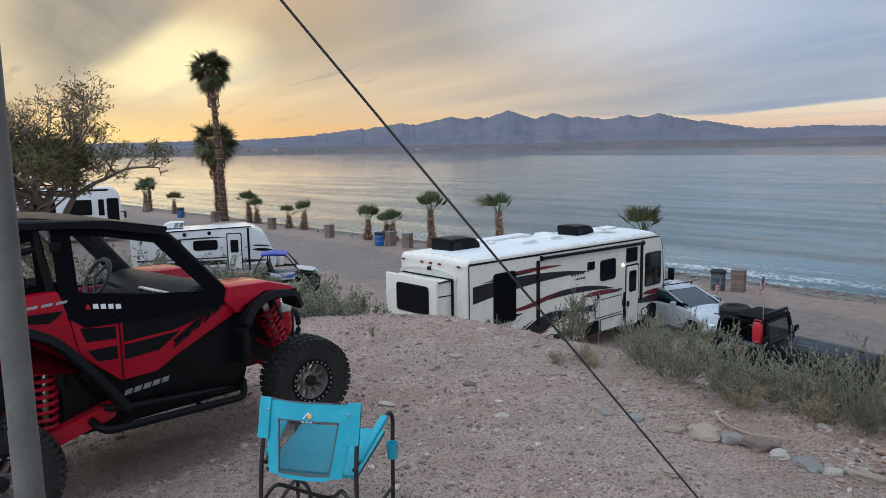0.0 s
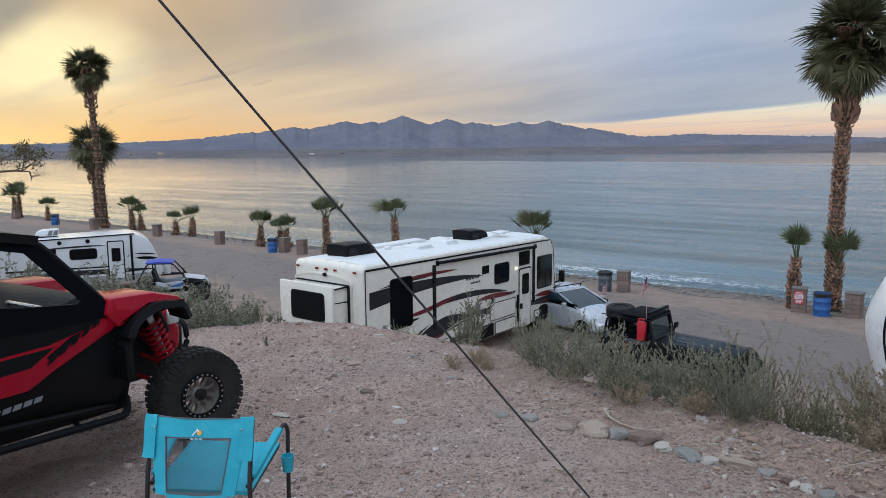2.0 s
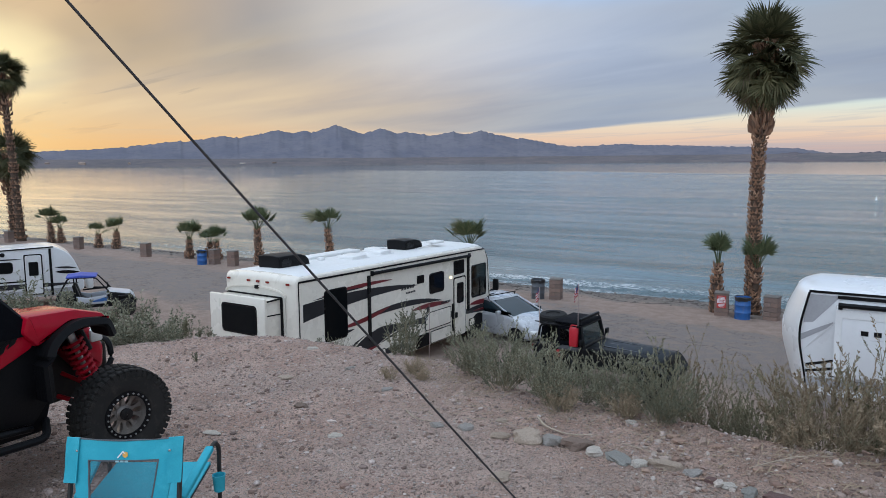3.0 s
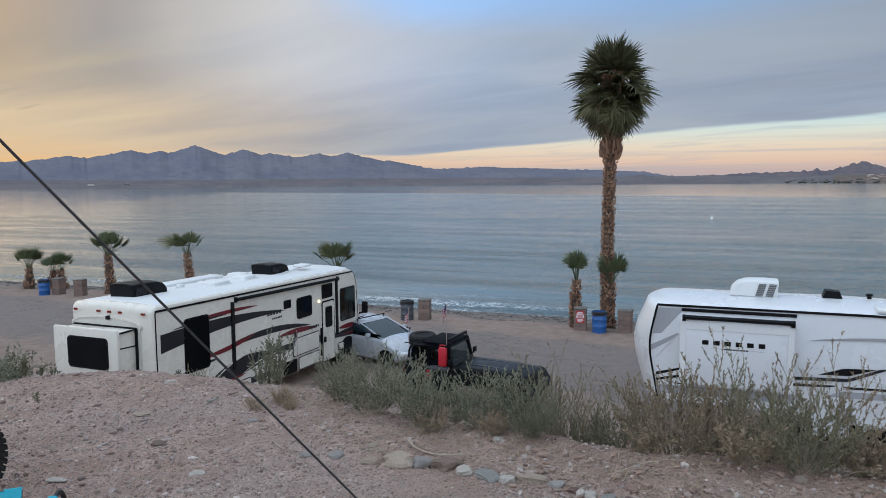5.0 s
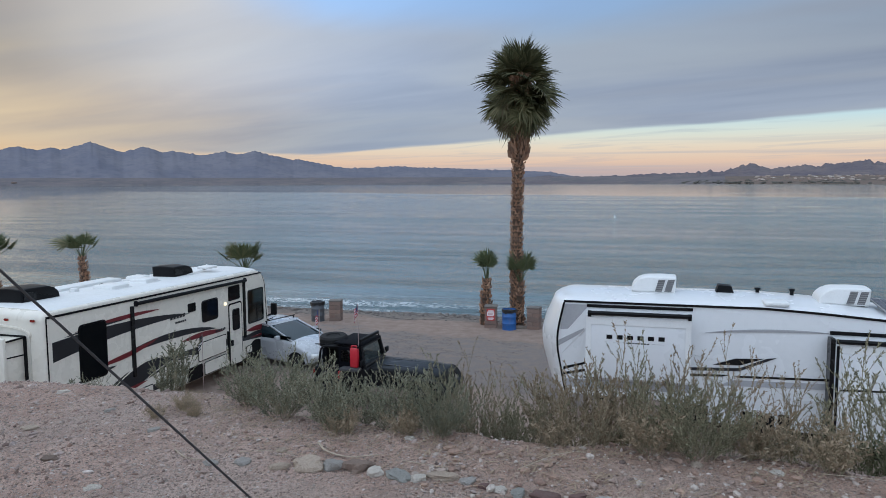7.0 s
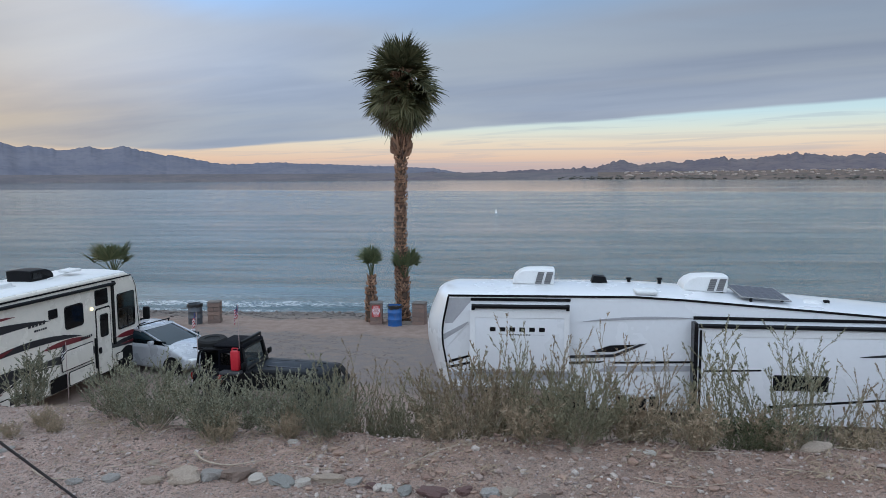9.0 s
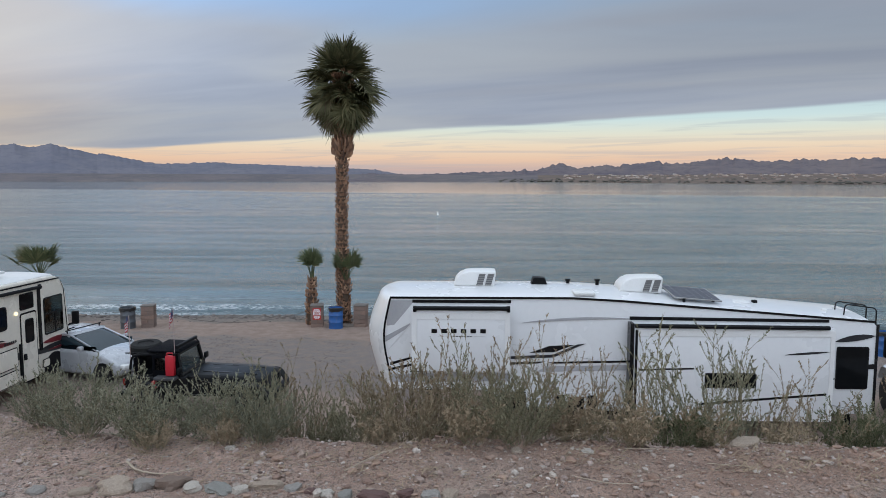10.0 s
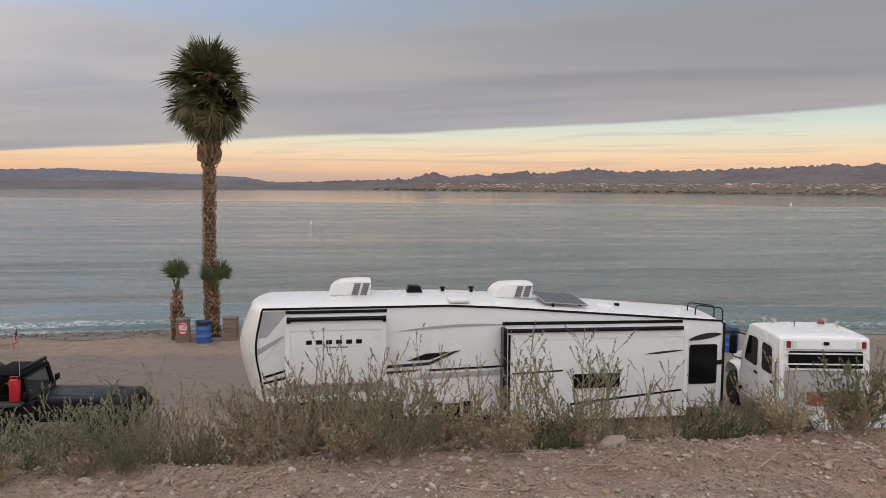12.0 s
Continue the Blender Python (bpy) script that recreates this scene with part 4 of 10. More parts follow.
    bars(mh, S @ pose(0, 0, 0.006), 4.12, 2.38, 0.68, 0.10, 5, GREYDEC, "dark lettering shown as bars", slant=0.25)
    bars(mh, S @ pose(0, 0, 0.006), 4.34, 2.24, 0.5, 0.05, 6, GREYDEC, "small dark lettering shown as bars")
    bars(mh, S @ pose(0, 0, 0.03), 6.2, 1.62, 0.55, 0.07, 6, GREYDEC, "small dark lettering shown as bars")
    # windows and door
    window(mh, S, 0.84, 1.52, 1.72, 2.88, 0.10)
    window(mh, S, 5.57, 2.03, 6.40, 2.68, 0.10)
    window(mh, S, 4.92, 2.45, 5.28, 2.70, 0.03)
    window(mh, S, 6.98, 2.44, 7.62, 2.90, 0.05)
    cab = window(mh, S, 8.10, 1.50, 9.08, 2.62, 0.08, 0.045, glass=CARGLASS)
    plate("mullion", [(8.62, 1.5), (8.67, 1.5), (8.67, 2.12), (8.62, 2.12)], S @ pose(0, 0, 0.021), 0.01, BLACKG, cab)
    plate("mullion", [(8.13, 2.1), (9.05, 2.1), (9.05, 2.15), (8.13, 2.15)], S @ pose(0, 0, 0.0215), 0.01, BLACKG, cab)
    plate("front_trim", [(9.02, 3.02), (9.045, 3.02), (9.20, 2.75), (9.32, 1.40), (9.29, 1.40), (9.17, 2.75)], S, 0.006, BLACKG, mh)
    d = plate("entry_door", rrect(6.96, 0.36, 7.72, 2.36, 0.09), S, 0.012, BLACKG, mh, "cream entry door in a black frame")
    plate("door_skin", rrect(7.005, 0.40, 7.675, 2.31, 0.07), S @ pose(0, 0, 0.0125), 0.012, CREAM, d)
    window(d, S @ pose(0, 0, 0.025), 7.14, 1.48, 7.54, 2.16, 0.07, 0.03)
    plate("door_handle", rrect(7.02, 1.02, 7.13, 1.20, 0.03), S @ pose(0, 0, 0.025), 0.035, BLACKP, d)
    plate("grab_rail", rrect(6.86, 0.62, 6.91, 1.52, 0.02), S, 0.06, BLACKP, mh)
    bm = bmesh.new()
    lathe(bm, [(0.045, 0), (0.055, 0.02), (0.045, 0.05), (0.01, 0.06)], 14, frame_m((6.78, -1.265, 2.40), (1, 0, 0), (0, 0, 1)))
    part("porch_light", bm, lamp_mat("warm_porch_lamp", (1.0, 0.84, 0.55), 1.6), mh, "small lit porch light")
    # baggage doors, wheel arches
    for a, b, z0, z1 in ((5.3, 6.75, 0.92, 1.48), (4.8, 5.5, 0.46, 0.86), (5.58, 6.75, 0.46, 0.86), (2.2, 3.3, 0.46, 0.86), (7.9, 8.25, 0.56, 0.82), (0.2, 1.2, 0.46, 0.86)):
        o = plate("baggage_door", rrect(a, z0, b, z1, 0.05), S @ pose(0, 0, 0.026), 0.006, BLACKG, mh)
        plate("door_skin", rrect(a + 0.025, z0 + 0.025, b - 0.025, z1 - 0.025, 0.04), S @ pose(0, 0, 0.0325), 0.006, DARKGLASS if a == 4.8 else CREAM, o)
    for x in (2.35, 8.55):
        arch = [(x + 0.54 * math.cos(a), 0.40 + 0.52 * math.sin(a)) for a in [math.pi * i / 10 for i in range(11)]]
        plate("wheel_arch", arch, S, 0.022, BLACKP, mh)
        for s in (-1, 1):
            road_wheel(mh, x, s * 1.12 - (-0.03 if s < 0 else 0.03), 0.44, 0.26, s)
    # mirror, flagpole mount, windscreen
    bm = bmesh.new()
    box(bm, 9.38, -1.56, 1.58, 9.52, -1.35, 2.00, 0.05)
    tube(bm, [(9.35, -1.2, 1.54), (9.43, -1.42, 1.62)], 0.025, 6)
    tube(bm, [(9.3, -1.2, 1.40), (9.43, -1.42, 1.48)], 0.02, 6)
    part("side_mirror", bm, BLACKP, mh)
    bm = bmesh.new()
    box(bm, 9.26, 1.36, 1.40, 9.40, 1.54, 1.82, 0.05)
    tube(bm, [(9.22, 1.2, 1.52), (9.32, 1.42, 1.52)], 0.025, 6)
    part("side_mirror", bm, BLACKP, mh)
    ws = bmesh.new()
    xs = [(-1.02 + 2.04 * i / 10) for i in range(11)]

    def fx(y, z):
        f = (z - 1.45) / (2.92 - 1.45)
        x = 9.62 - 0.24 * f
        return x - 0.16 * max(0, (x - 8.3) / 1.4) * abs(y / 1.26) ** 2.5 + 0.015
    lo = [ws.verts.new((fx(y, 1.5), y, 1.5)) for y in xs]
    hi = [ws.verts.new((fx(y, 2.72), y, 2.72)) for y in xs]
    lo2 = [ws.verts.new((fx(y, 1.5) - 0.03, y, 1.5)) for y in xs]
    hi2 = [ws.verts.new((fx(y, 2.72) - 0.03, y, 2.72)) for y in xs]
    for i in range(10):
        ws.faces.new((lo[i], lo[i + 1], hi[i + 1], hi[i]))
        ws.faces.new((lo2[i + 1], lo2[i], hi2[i], hi2[i + 1]))
    part("windscreen", ws, DARKGLASS, mh)
    # rear wall: moulded recess, slide-out, lights
    R = frame_m((-0.152, 0, 0), (0, -1, 0), (0, 0, 1))
    # the recess's shade is put into a darker copy of the body cream
    plate("rear_recess", [(-1.2, 0.8), (0.92, 0.8)] + [(-0.14 + 1.06 * math.cos(a), 2.82 + 0.20 * math.sin(a) ** 0.8) for a in [math.pi * i / 14 for i in range(15)]], R @ pose(0, 0, -0.05), 0.062, mat("recess_shade_cream", (0.62, 0.59, 0.52), 0.4, 0, (0.55, 0.52, 0.46), 2, 12), mh)
    plate("recess_lip", [(-0.14 + 1.06 * math.cos(a), 2.82 + 0.20 * math.sin(a) ** 0.8) for a in [math.pi * i / 14 for i in range(15)]] + [(-0.14 + 1.10 * math.cos(a), 2.83 + 0.235 * math.sin(a) ** 0.8) for a in [math.pi * (14 - i) / 14 for i in range(15)]], R, 0.035, CREAM, mh)
    plate("slide_seal", rrect(-1.17, 0.95, 0.84, 2.84, 0.05), R @ pose(0, 0, 0.011), 0.02, BLACKP, mh)
    bm = bmesh.new()
    box(bm, -0.66, -0.76, 1.02, -0.12, 1.14, 2.80, 0.02)
    so = part("slide_out", bm, CREAM, mh, "cream slide-out bedroom box")
    bm = bmesh.new()
    box(bm, -0.74, -0.81, 0.98, -0.64, 1.19, 2.88, 0.04)
    part("slide_face", bm, CREAM, so)
    F = frame_m((-0.741, 0, 0), (0, -1, 0), (0, 0, 1))
    window(so, F, -0.72, 1.94, 0.54, 2.68, 0.10, 0.04)
    sp = frame_m((0, -0.762, 0), (1, 0, 0), (0, 0, 1))
    plate("slide_trim", [(-0.64, 2.42), (-0.16, 2.40), (-0.16, 2.43), (-0.64, 2.45)], sp, 0.006, BLACKP, so)
    plate("slide_topper", [(-0.64, 2.775), (-0.14, 2.785), (-0.14, 2.82), (-0.64, 2.81)], sp @ pose(0, 0, 0.01), 0.03, BLACKP, so)
    for y in (1.13, 0.36, 0.02, -0.32, -1.02):
        plate("marker_light", rrect(-y - 0.055, 3.14, -y + 0.055, 3.19, 0.015), R @ pose(0, 0, 0.002 if abs(y) < 1.1 else -0.02), 0.025, AMBERL, mh)
    bm = bmesh.new()
    box(bm, -0.24, -0.02, 2.985, -0.15, 0.08, 3.075, 0.015)
    part("rear_camera", bm, BLACKP, mh)
    # roof gear
    ac_unit(mh, 1.15, 0.42, 3.34, 1.15, 0.78, 0.38, BLACKP, False)
    ac_unit(mh, 6.2, 0.12, 3.32, 0.98, 0.74, 0.34, BLACKP, False)
    for x, y, a in ((3.3, -0.10, 0.66), (4.6, -0.10, 0.55), (5.0, 0.42, 0.5), (2.45, 0.30, 0.2)):
        bm = bmesh.new()
        box(bm, x - a / 2, y - a / 2, 3.31, x + a / 2, y + a / 2, 3.46, 0.06)
        box(bm, x - a / 2 - 0.04, y - a / 2 - 0.04, 3.30, x + a / 2 + 0.04, y + a / 2 + 0.04, 3.37, 0.01)
        part("roof_vent", bm, WHITEP, mh)
    bm = bmesh.new()
    box(bm, 2.0, 0.72, 3.28, 4.7, 1.22, 3.42, 0.03)
    part("slide_topper", bm, ROOFW, mh, "white slide-out roof edge")
    bm = bmesh.new()
    box(bm, 3.5, 0.36, 3.30, 3.62, 0.48, 3.42, 0.03)
    part("roof_pipe", bm, BLACKP, mh)
    bm = bmesh.new()
    tube(bm, bend([(6.2, -0.35, 3.34), (7.3, -0.30, 3.40), (7.34, -0.30, 3.54)], 0.05), 0.02, 6)
    box(bm, 7.05, -0.55, 3.42, 7.55, -0.12, 3.50, 0.03)
    box(bm, 6.05, -0.5, 3.27, 7.0, -0.15, 3.32, 0.01)
    part("tv_antenna", bm, WHITEP, mh)
    return mh


build_motorhome()


# ---------------------------------------------------------------- fifth-wheel trailer
def build_fifth_wheel():
    fw = thing("fifth_wheel_trailer", pose(-1.7, 16.9, LOT_Z - 0.02), "long white fifth-wheel trailer with silver and black graphics", "travel trailer")
    W = 2.46
    prof = round_poly([(0.06, 1.04), (-0.20, 2.36), (-0.03, 3.20), (0.20, 3.31), (4.4, 3.31), (5.6, 3.24), (11.45, 2.76), (11.60, 2.62), (11.62, 0.50), (3.2, 0.54), (2.75, 0.70), (2.35, 1.02)],
                      (0.10, 0.5, 0.12, 0.12, 0.5, 0.5, 0.10, 0.05, 0.04, 0.15, 0.15, 0.10), 5)

    def warp(x, t, z):
        if x < 0.9:
            x -= 0.46 * (1 - abs(t) ** 2.6) * max(0.0, min(1, (0.9 - x) / 1.0)) * (0.45 + 0.55 * min(1, (3.5 - z) / 1.0))
        if z > 2.55:
            z += 0.16 * (1 - t * t) * min(1, (z - 2.55) / 0.3)
        return x, z

    bm = bmesh.new()
    shell(bm, prof, 0.0, W, 0.05, warp, 10, 3)
    part("body", bm, GEL, fw)
    rim = [p for p in prof if p[0] < 0.10 and 1.30 < p[1] < 3.16]
    rim.sort(key=lambda p: p[1])
    bm = bmesh.new()
    shell(bm, [(x - 0.006, z) for x, z in rim] + [(x + 0.10, z) for x, z in rim[::-1]], 0.16, W - 0.16, 0.004, warp, 10, 2)
    part("front_cap", bm, mat("silver_beige_cap", (0.36, 0.33, 0.27), 0.22, 0.1, (0.30, 0.28, 0.24), 1.2, 20, coat=0.4), fw, "glossy silver-beige front cap")
    S = frame_m((0, -0.002, 0), (1, 0, 0), (0, 0, 1))
    # roof edge
    edge = [(0.02, 3.26), (4.4, 3.265), (5.6, 3.20), (11.5, 2.735)]
    plate("roof_trim", edge + [(x, z + 0.05) for x, z in edge[::-1]], S, 0.022, BLACKG, fw)
    fl = round_poly([(0.0, 3.26), (-0.19, 2.36), (0.05, 1.10), (0.09, 1.10), (-0.145, 2.36), (0.05, 3.26)], (0, 0.4, 0, 0, 0.4, 0), 6)
    plate("front_trim", fl, S, 0.02, BLACKG, fw)
    plate("rear_trim", [(11.54, 0.52), (11.60, 0.52), (11.60, 2.70), (11.54, 2.70)], S, 0.02, BLACKG, fw)
    g = [
        ([(0.02, 3.22), (0.62, 3.22), (0.12, 2.62), (-0.06, 2.60), (-0.05, 2.95)], SILVERDEC), ([(-0.13, 2.18), (0.50, 2.58), (0.50, 2.66), (-0.10, 2.34)], SILVERDEC),
        (swoosh(-0.02, 2.02, 0.58, 2.70, 0.06, 0.0), LIGHTDEC), ([(0.02, 1.63), (0.56, 1.80), (0.56, 1.85), (0.02, 1.70)], BLACKG), ([(0.02, 1.50), (0.55, 1.62), (1.25, 1.76), (0.55, 1.68), (0.02, 1.56)], BLACKG),
        ([(2.9, 1.66), (3.6, 1.70), (3.75, 1.75), (2.9, 1.72)], BLACKG), ([(3.75, 1.69), (5.76, 1.74), (5.76, 1.79), (3.9, 1.74)], BLACKG),
        ([(3.2, 1.48), (5.76, 1.55), (5.76, 1.68), (3.72, 1.63)], SILVERDEC), ([(3.35, 1.40), (3.95, 1.72), (3.80, 1.72), (3.2, 1.42)], LIGHTDEC),
        ([(2.92, 1.80), (3.95, 1.85), (4.70, 2.19), (4.52, 2.17), (3.95, 1.92), (2.92, 1.87)], GREYDEC), ([(3.38, 1.96), (3.95, 1.98), (4.45, 2.16), (3.85, 2.13)], BLACKG),
        (swoosh(3.2, 2.69, 5.76, 2.80, 0.06, 0.05), SILVERDEC), (swoosh(10.6, 2.28, 11.52, 2.42, 0.14, 0.02), GREYDEC), ([(9.9, 1.32), (10.62, 1.36), (10.62, 1.40), (9.9, 1.36)], BLACKG),
        ([(11.38, 1.62), (11.54, 1.63), (11.54, 1.75), (11.38, 1.73)], BLACKG), ([(0.06, 1.22), (2.9, 1.26), (2.9, 1.45), (0.02, 1.42)], SILVERDEC), ([(2.7, 0.56), (4.25, 0.56), (4.25, 0.98), (3.0, 1.00), (2.7, 0.94)], BLACKG), (swoosh(2.9, 0.95, 5.7, 0.98, 0.05, 0), LIGHTDEC),
    ]
    for i, (poly, m_) in enumerate(g):
        plate("stripe", poly, S, 0.004 + 0.0012 * i, m_, fw)
    plate("belt_line", [(0.5, 1.46), (2.9, 1.62), (2.9, 1.65), (0.5, 1.49)], S, 0.02, BLACKG, fw)
    # front slide-out
    bm = bmesh.new()
    box(bm, 0.56, -0.30, 1.56, 2.88, 0.02, 3.04, 0.012)
    s1 = part("slide_out", bm, GEL, fw, "white slide-out box")
    A = frame_m((0, -0.302, 0), (1, 0, 0), (0, 0, 1))
    for a, b in ((0.56, 0.68), (2.76, 2.88)):
        plate("corner_moulding", [(a, 1.58), (b, 1.58), (b, 2.99), (a, 2.99)], A, 0.012, WHITEP, s1)
    plate("head_moulding", [(0.68, 2.82), (2.76, 2.82), (2.76, 2.99), (0.68, 2.99)], A, 0.012, WHITEP, s1)
    bm = bmesh.new()
    tube(bm, [(0.62, -0.34, 3.09), (2.86, -0.34, 3.09)], 0.05, 8)
    box(bm, 0.60, -0.36, 3.0, 0.68, -0.28, 3.14, 0.01)
    box(bm, 2.80, -0.36, 3.0, 2.88, -0.28, 3.14, 0.01)
    part("slide_topper", bm, BLACKP, s1, "black slide topper roller")
    plate("topper_rail", [(0.56, 3.165), (2.92, 3.165), (2.92, 3.235), (0.56, 3.235)], S, 0.03, BLACKG, fw)
    # plain bars for the lettering on the slide
    bars(s1, A @ pose(0, 0, 0.001), 1.03, 2.49, 1.38, 0.10, 6, BLACKG, "black lettering shown as bars", 0.42)
    bars(s1, A @ pose(0, 0, 0.001), 1.48, 2.40, 0.52, 0.028, 8, GREYDEC, "tiny lettering shown as bars", 0.3)
    plate("marking", [(1.18, 2.408), (1.44, 2.412), (1.44, 2.420), (1.18, 2.412)], A, 0.004, SILVERDEC, s1)
    plate("marking", [(2.04, 2.412), (2.30, 2.408), (2.30, 2.412), (2.04, 2.420)], A, 0.004, SILVERDEC, s1)
    # rear slide-out
    bm = bmesh.new()
    box(bm, 5.78, -0.30, 0.42, 10.44, 0.02, 2.66, 0.012)
    s2 = part("slide_out", bm, GEL, fw, "long white slide-out box")
    plate("slide_seal", [(5.70, 0.30), (5.79, 0.30), (5.79, 2.74), (5.70, 2.74)], S, 0.31, BLACKG, s2)
    for a, b in ((5.82, 5.92), (10.34, 10.44)):
        plate("corner_moulding", [(a, 0.46), (b, 0.46), (b, 2.60), (a, 2.60)], A, 0.012, WHITEP, s2)
    plate("head_moulding", [(5.92, 2.45), (10.34, 2.45), (10.34, 2.60), (5.92, 2.60)], A, 0.012, WHITEP, s2)
    plate("stripe", [(5.92, 1.62), (7.2, 1.66), (7.2, 1.70), (5.92, 1.66)], A, 0.006, BLACKG, s2)
    plate("stripe", [(7.4, 0.80), (10.3, 1.06), (10.3, 1.11), (7.4, 0.86)], A, 0.006, BLACKG, s2)
    plate("stripe", swoosh(9.3, 2.02, 10.34, 2.10, 0.05, 0.0), A, 0.006, GREYDEC, s2)
    window(s2, A, 7.46, 1.22, 8.66, 1.58, 0.04)
    bm = bmesh.new()
    tube(bm, [(5.8, -0.34, 2.70), (10.28, -0.34, 2.67)], 0.05, 8)
    part("slide_topper", bm, BLACKP, s2, "black slide topper roller")
    plate("topper_rail", [(5.74, 2.78), (10.42, 2.74), (10.42, 2.81), (5.74, 2.86)], S, 0.03, BLACKG, fw)
    bm = bmesh.new()
    tube(bm, [(5.84, -0.33, 0.05), (5.84, -0.33, 2.6)], 0.03, 6)
    part("awning_arm", bm, BLACKP, fw)
    # rear window, bay doors, jacks, wheels
    window(fw, S, 10.64, 1.13, 11.40, 2.16, 0.05)
    for a, b in ((3.3, 4.0), (5.05, 5.6)):
        o = plate("bay_door", rrect(a, 0.62, b, 1.28, 0.04), S @ pose(0, 0, 0.022), 0.004, LIGHTDEC, fw)
        plate("latch", rrect(a + 0.1, 0.70, a + 0.18, 0.76, 0.02), S @ pose(0, 0, 0.0265), 0.02, BLACKP, o)
    for a, b, z0, z1 in ((4.32, 4.70, 0.48, 0.88), (4.78, 5.0, 0.56, 0.92)):
        plate("access_port", rrect(a, z0, b, z1, 0.03), S, 0.03, BLACKP, fw)
    plate("underbelly", [(2.2, 0.62), (4.2, 0.40), (5.7, 0.40), (5.7, 0.60), (3.2, 0.62)], S @ pose(0, 0, -0.3), 0.2, BLACKP, fw)
    for x in (6.9, 7.85):
        for y, s in ((0.22, -1), (W - 0.22, 1)):
            road_wheel(fw, x, y, 0.39, 0.24, s)
    for x in (2.45, 11.1):
        for y in (0.25, W - 0.25):
            bm = bmesh.new()
            box(bm, x - 0.06, y - 0.06, 0.06, x + 0.06, y + 0.06, 1.3 if x < 3 else 0.6, 0.01)
            box(bm, x - 0.14, y - 0.14, 0.0, x + 0.14, y + 0.14, 0.06, 0.01)
            part("landing_leg", bm, BLACKP, fw)
    bm = bmesh.new()
    box(bm, 0.72, 1.05, 0.70, 1.05, 1.40, 1.2, 0.04)
    tube(bm, [(0.88, 1.22, 0.52), (0.88, 1.22, 1.1)], 0.05, 8)
    part("kingpin_box", bm, BLACKP, fw)
    # roof gear
    ac_unit(fw, 2.07, 1.15, 3.43, 1.04, 0.74, 0.42, WHITEP)
    ac_unit(fw, 6.17, 1.05, 3.31, 1.06, 0.74, 0.42, WHITEP)
    bm = bmesh.new()
    box(bm, 3.48, 1.0, 3.40, 3.92, 1.4, 3.46, 0.02)
    prism(bm, [(3.50, 3.46), (3.90, 3.46), (3.84, 3.62), (3.56, 3.64)], 1.04, 1.36, "y")
    part("roof_fan", bm, BLACKP, fw, "open black roof fan lid")
    for x in (4.45, 5.2):
        bm = bmesh.new()
        lathe(bm, [(0.045, 0), (0.045, 0.12), (0.07, 0.13), (0.07, 0.17), (0.02, 0.18)], 10, pose(x, 1.3, 3.40))
        part("roof_pipe", bm, BLACKP, fw)
    for x, y, a, z in ((4.68, 0.30, 0.52, 3.36), (8.6, 0.75, 0.40, 3.06), (10.6, 0.6, 0.14, 2.90)):
        bm = bmesh.new()
        box(bm, x - a / 2, y - a / 2, z - 0.03, x + a / 2, y + a / 2, z + 0.07, 0.04)
        part("roof_vent", bm, WHITEP, fw)
    bm = bmesh.new()
    box(bm, 8.92, 0.72, 3.04, 9.04, 0.84, 3.14, 0.02)
    part("roof_pipe", bm, BLACKP, fw)
    # tilted solar panel
    sol = bmesh.new()
    M = frame_m((6.86, 0.22, 3.26), (1, 0, -0.08), (-0.24, 0.95, 0.26)) @ Matrix.Diagonal((1.16, 1.16, 1, 1))
    box(sol, 0, 0, 0, 0.98, 0.66, 0.035, 0.006, 1, M)
    so = part("solar_panel", sol, STEEL, fw, "tilted rooftop solar panel")
    PV = mat("solar_cell", (0.035, 0.04, 0.06), 0.12, 0, (0.05, 0.055, 0.075), 6, 40, coat=0.6)
    for i in range(6):
        for j in range(4):
            plate("cell", [(0.03 + i * 0.155, 0.03 + j * 0.152), (0.175 + i * 0.155, 0.03 + j * 0.152), (0.175 + i * 0.155, 0.172 + j * 0.152), (0.03 + i * 0.155, 0.172 + j * 0.152)], M @ pose(0, 0, 0.036), 0.003, PV, so)
    bm = bmesh.new()
    for a in (0.2, 0.8):
        p = M @ Vector((a, 0.02, 0.0))
        box(bm, p.x - 0.03, p.y - 0.03, 3.17, p.x + 0.03, p.y + 0.03, p.z + 0.02, 0.005)
        p = M @ Vector((a, 0.64, 0.0))
        box(bm, p.x - 0.02, p.y - 0.02, 3.2, p.x + 0.02, p.y + 0.02, p.z + 0.02, 0.005)
    part("bracket", bm, BLACKP, so)
    # ladder over the rear edge
    lad = bmesh.new()
    for y in (0.35, 0.78):
        tube(lad, bend([(10.95, y, 2.86), (10.97, y, 3.12), (11.72, y, 3.02), (11.74, y, 0.9)], 0.10), 0.016, 6)
    for z in (1.1, 1.45, 1.8, 2.15, 2.5):
        tube(lad, [(11.74, 0.35, z), (11.74, 0.78, z)], 0.013, 6)
    tube(lad, [(11.3, 0.35, 3.08), (11.3, 0.78, 3.08)], 0.013, 6)
    part("ladder", lad, BLACKP, fw, "black rear roof ladder")
    return fw


build_fifth_wheel()
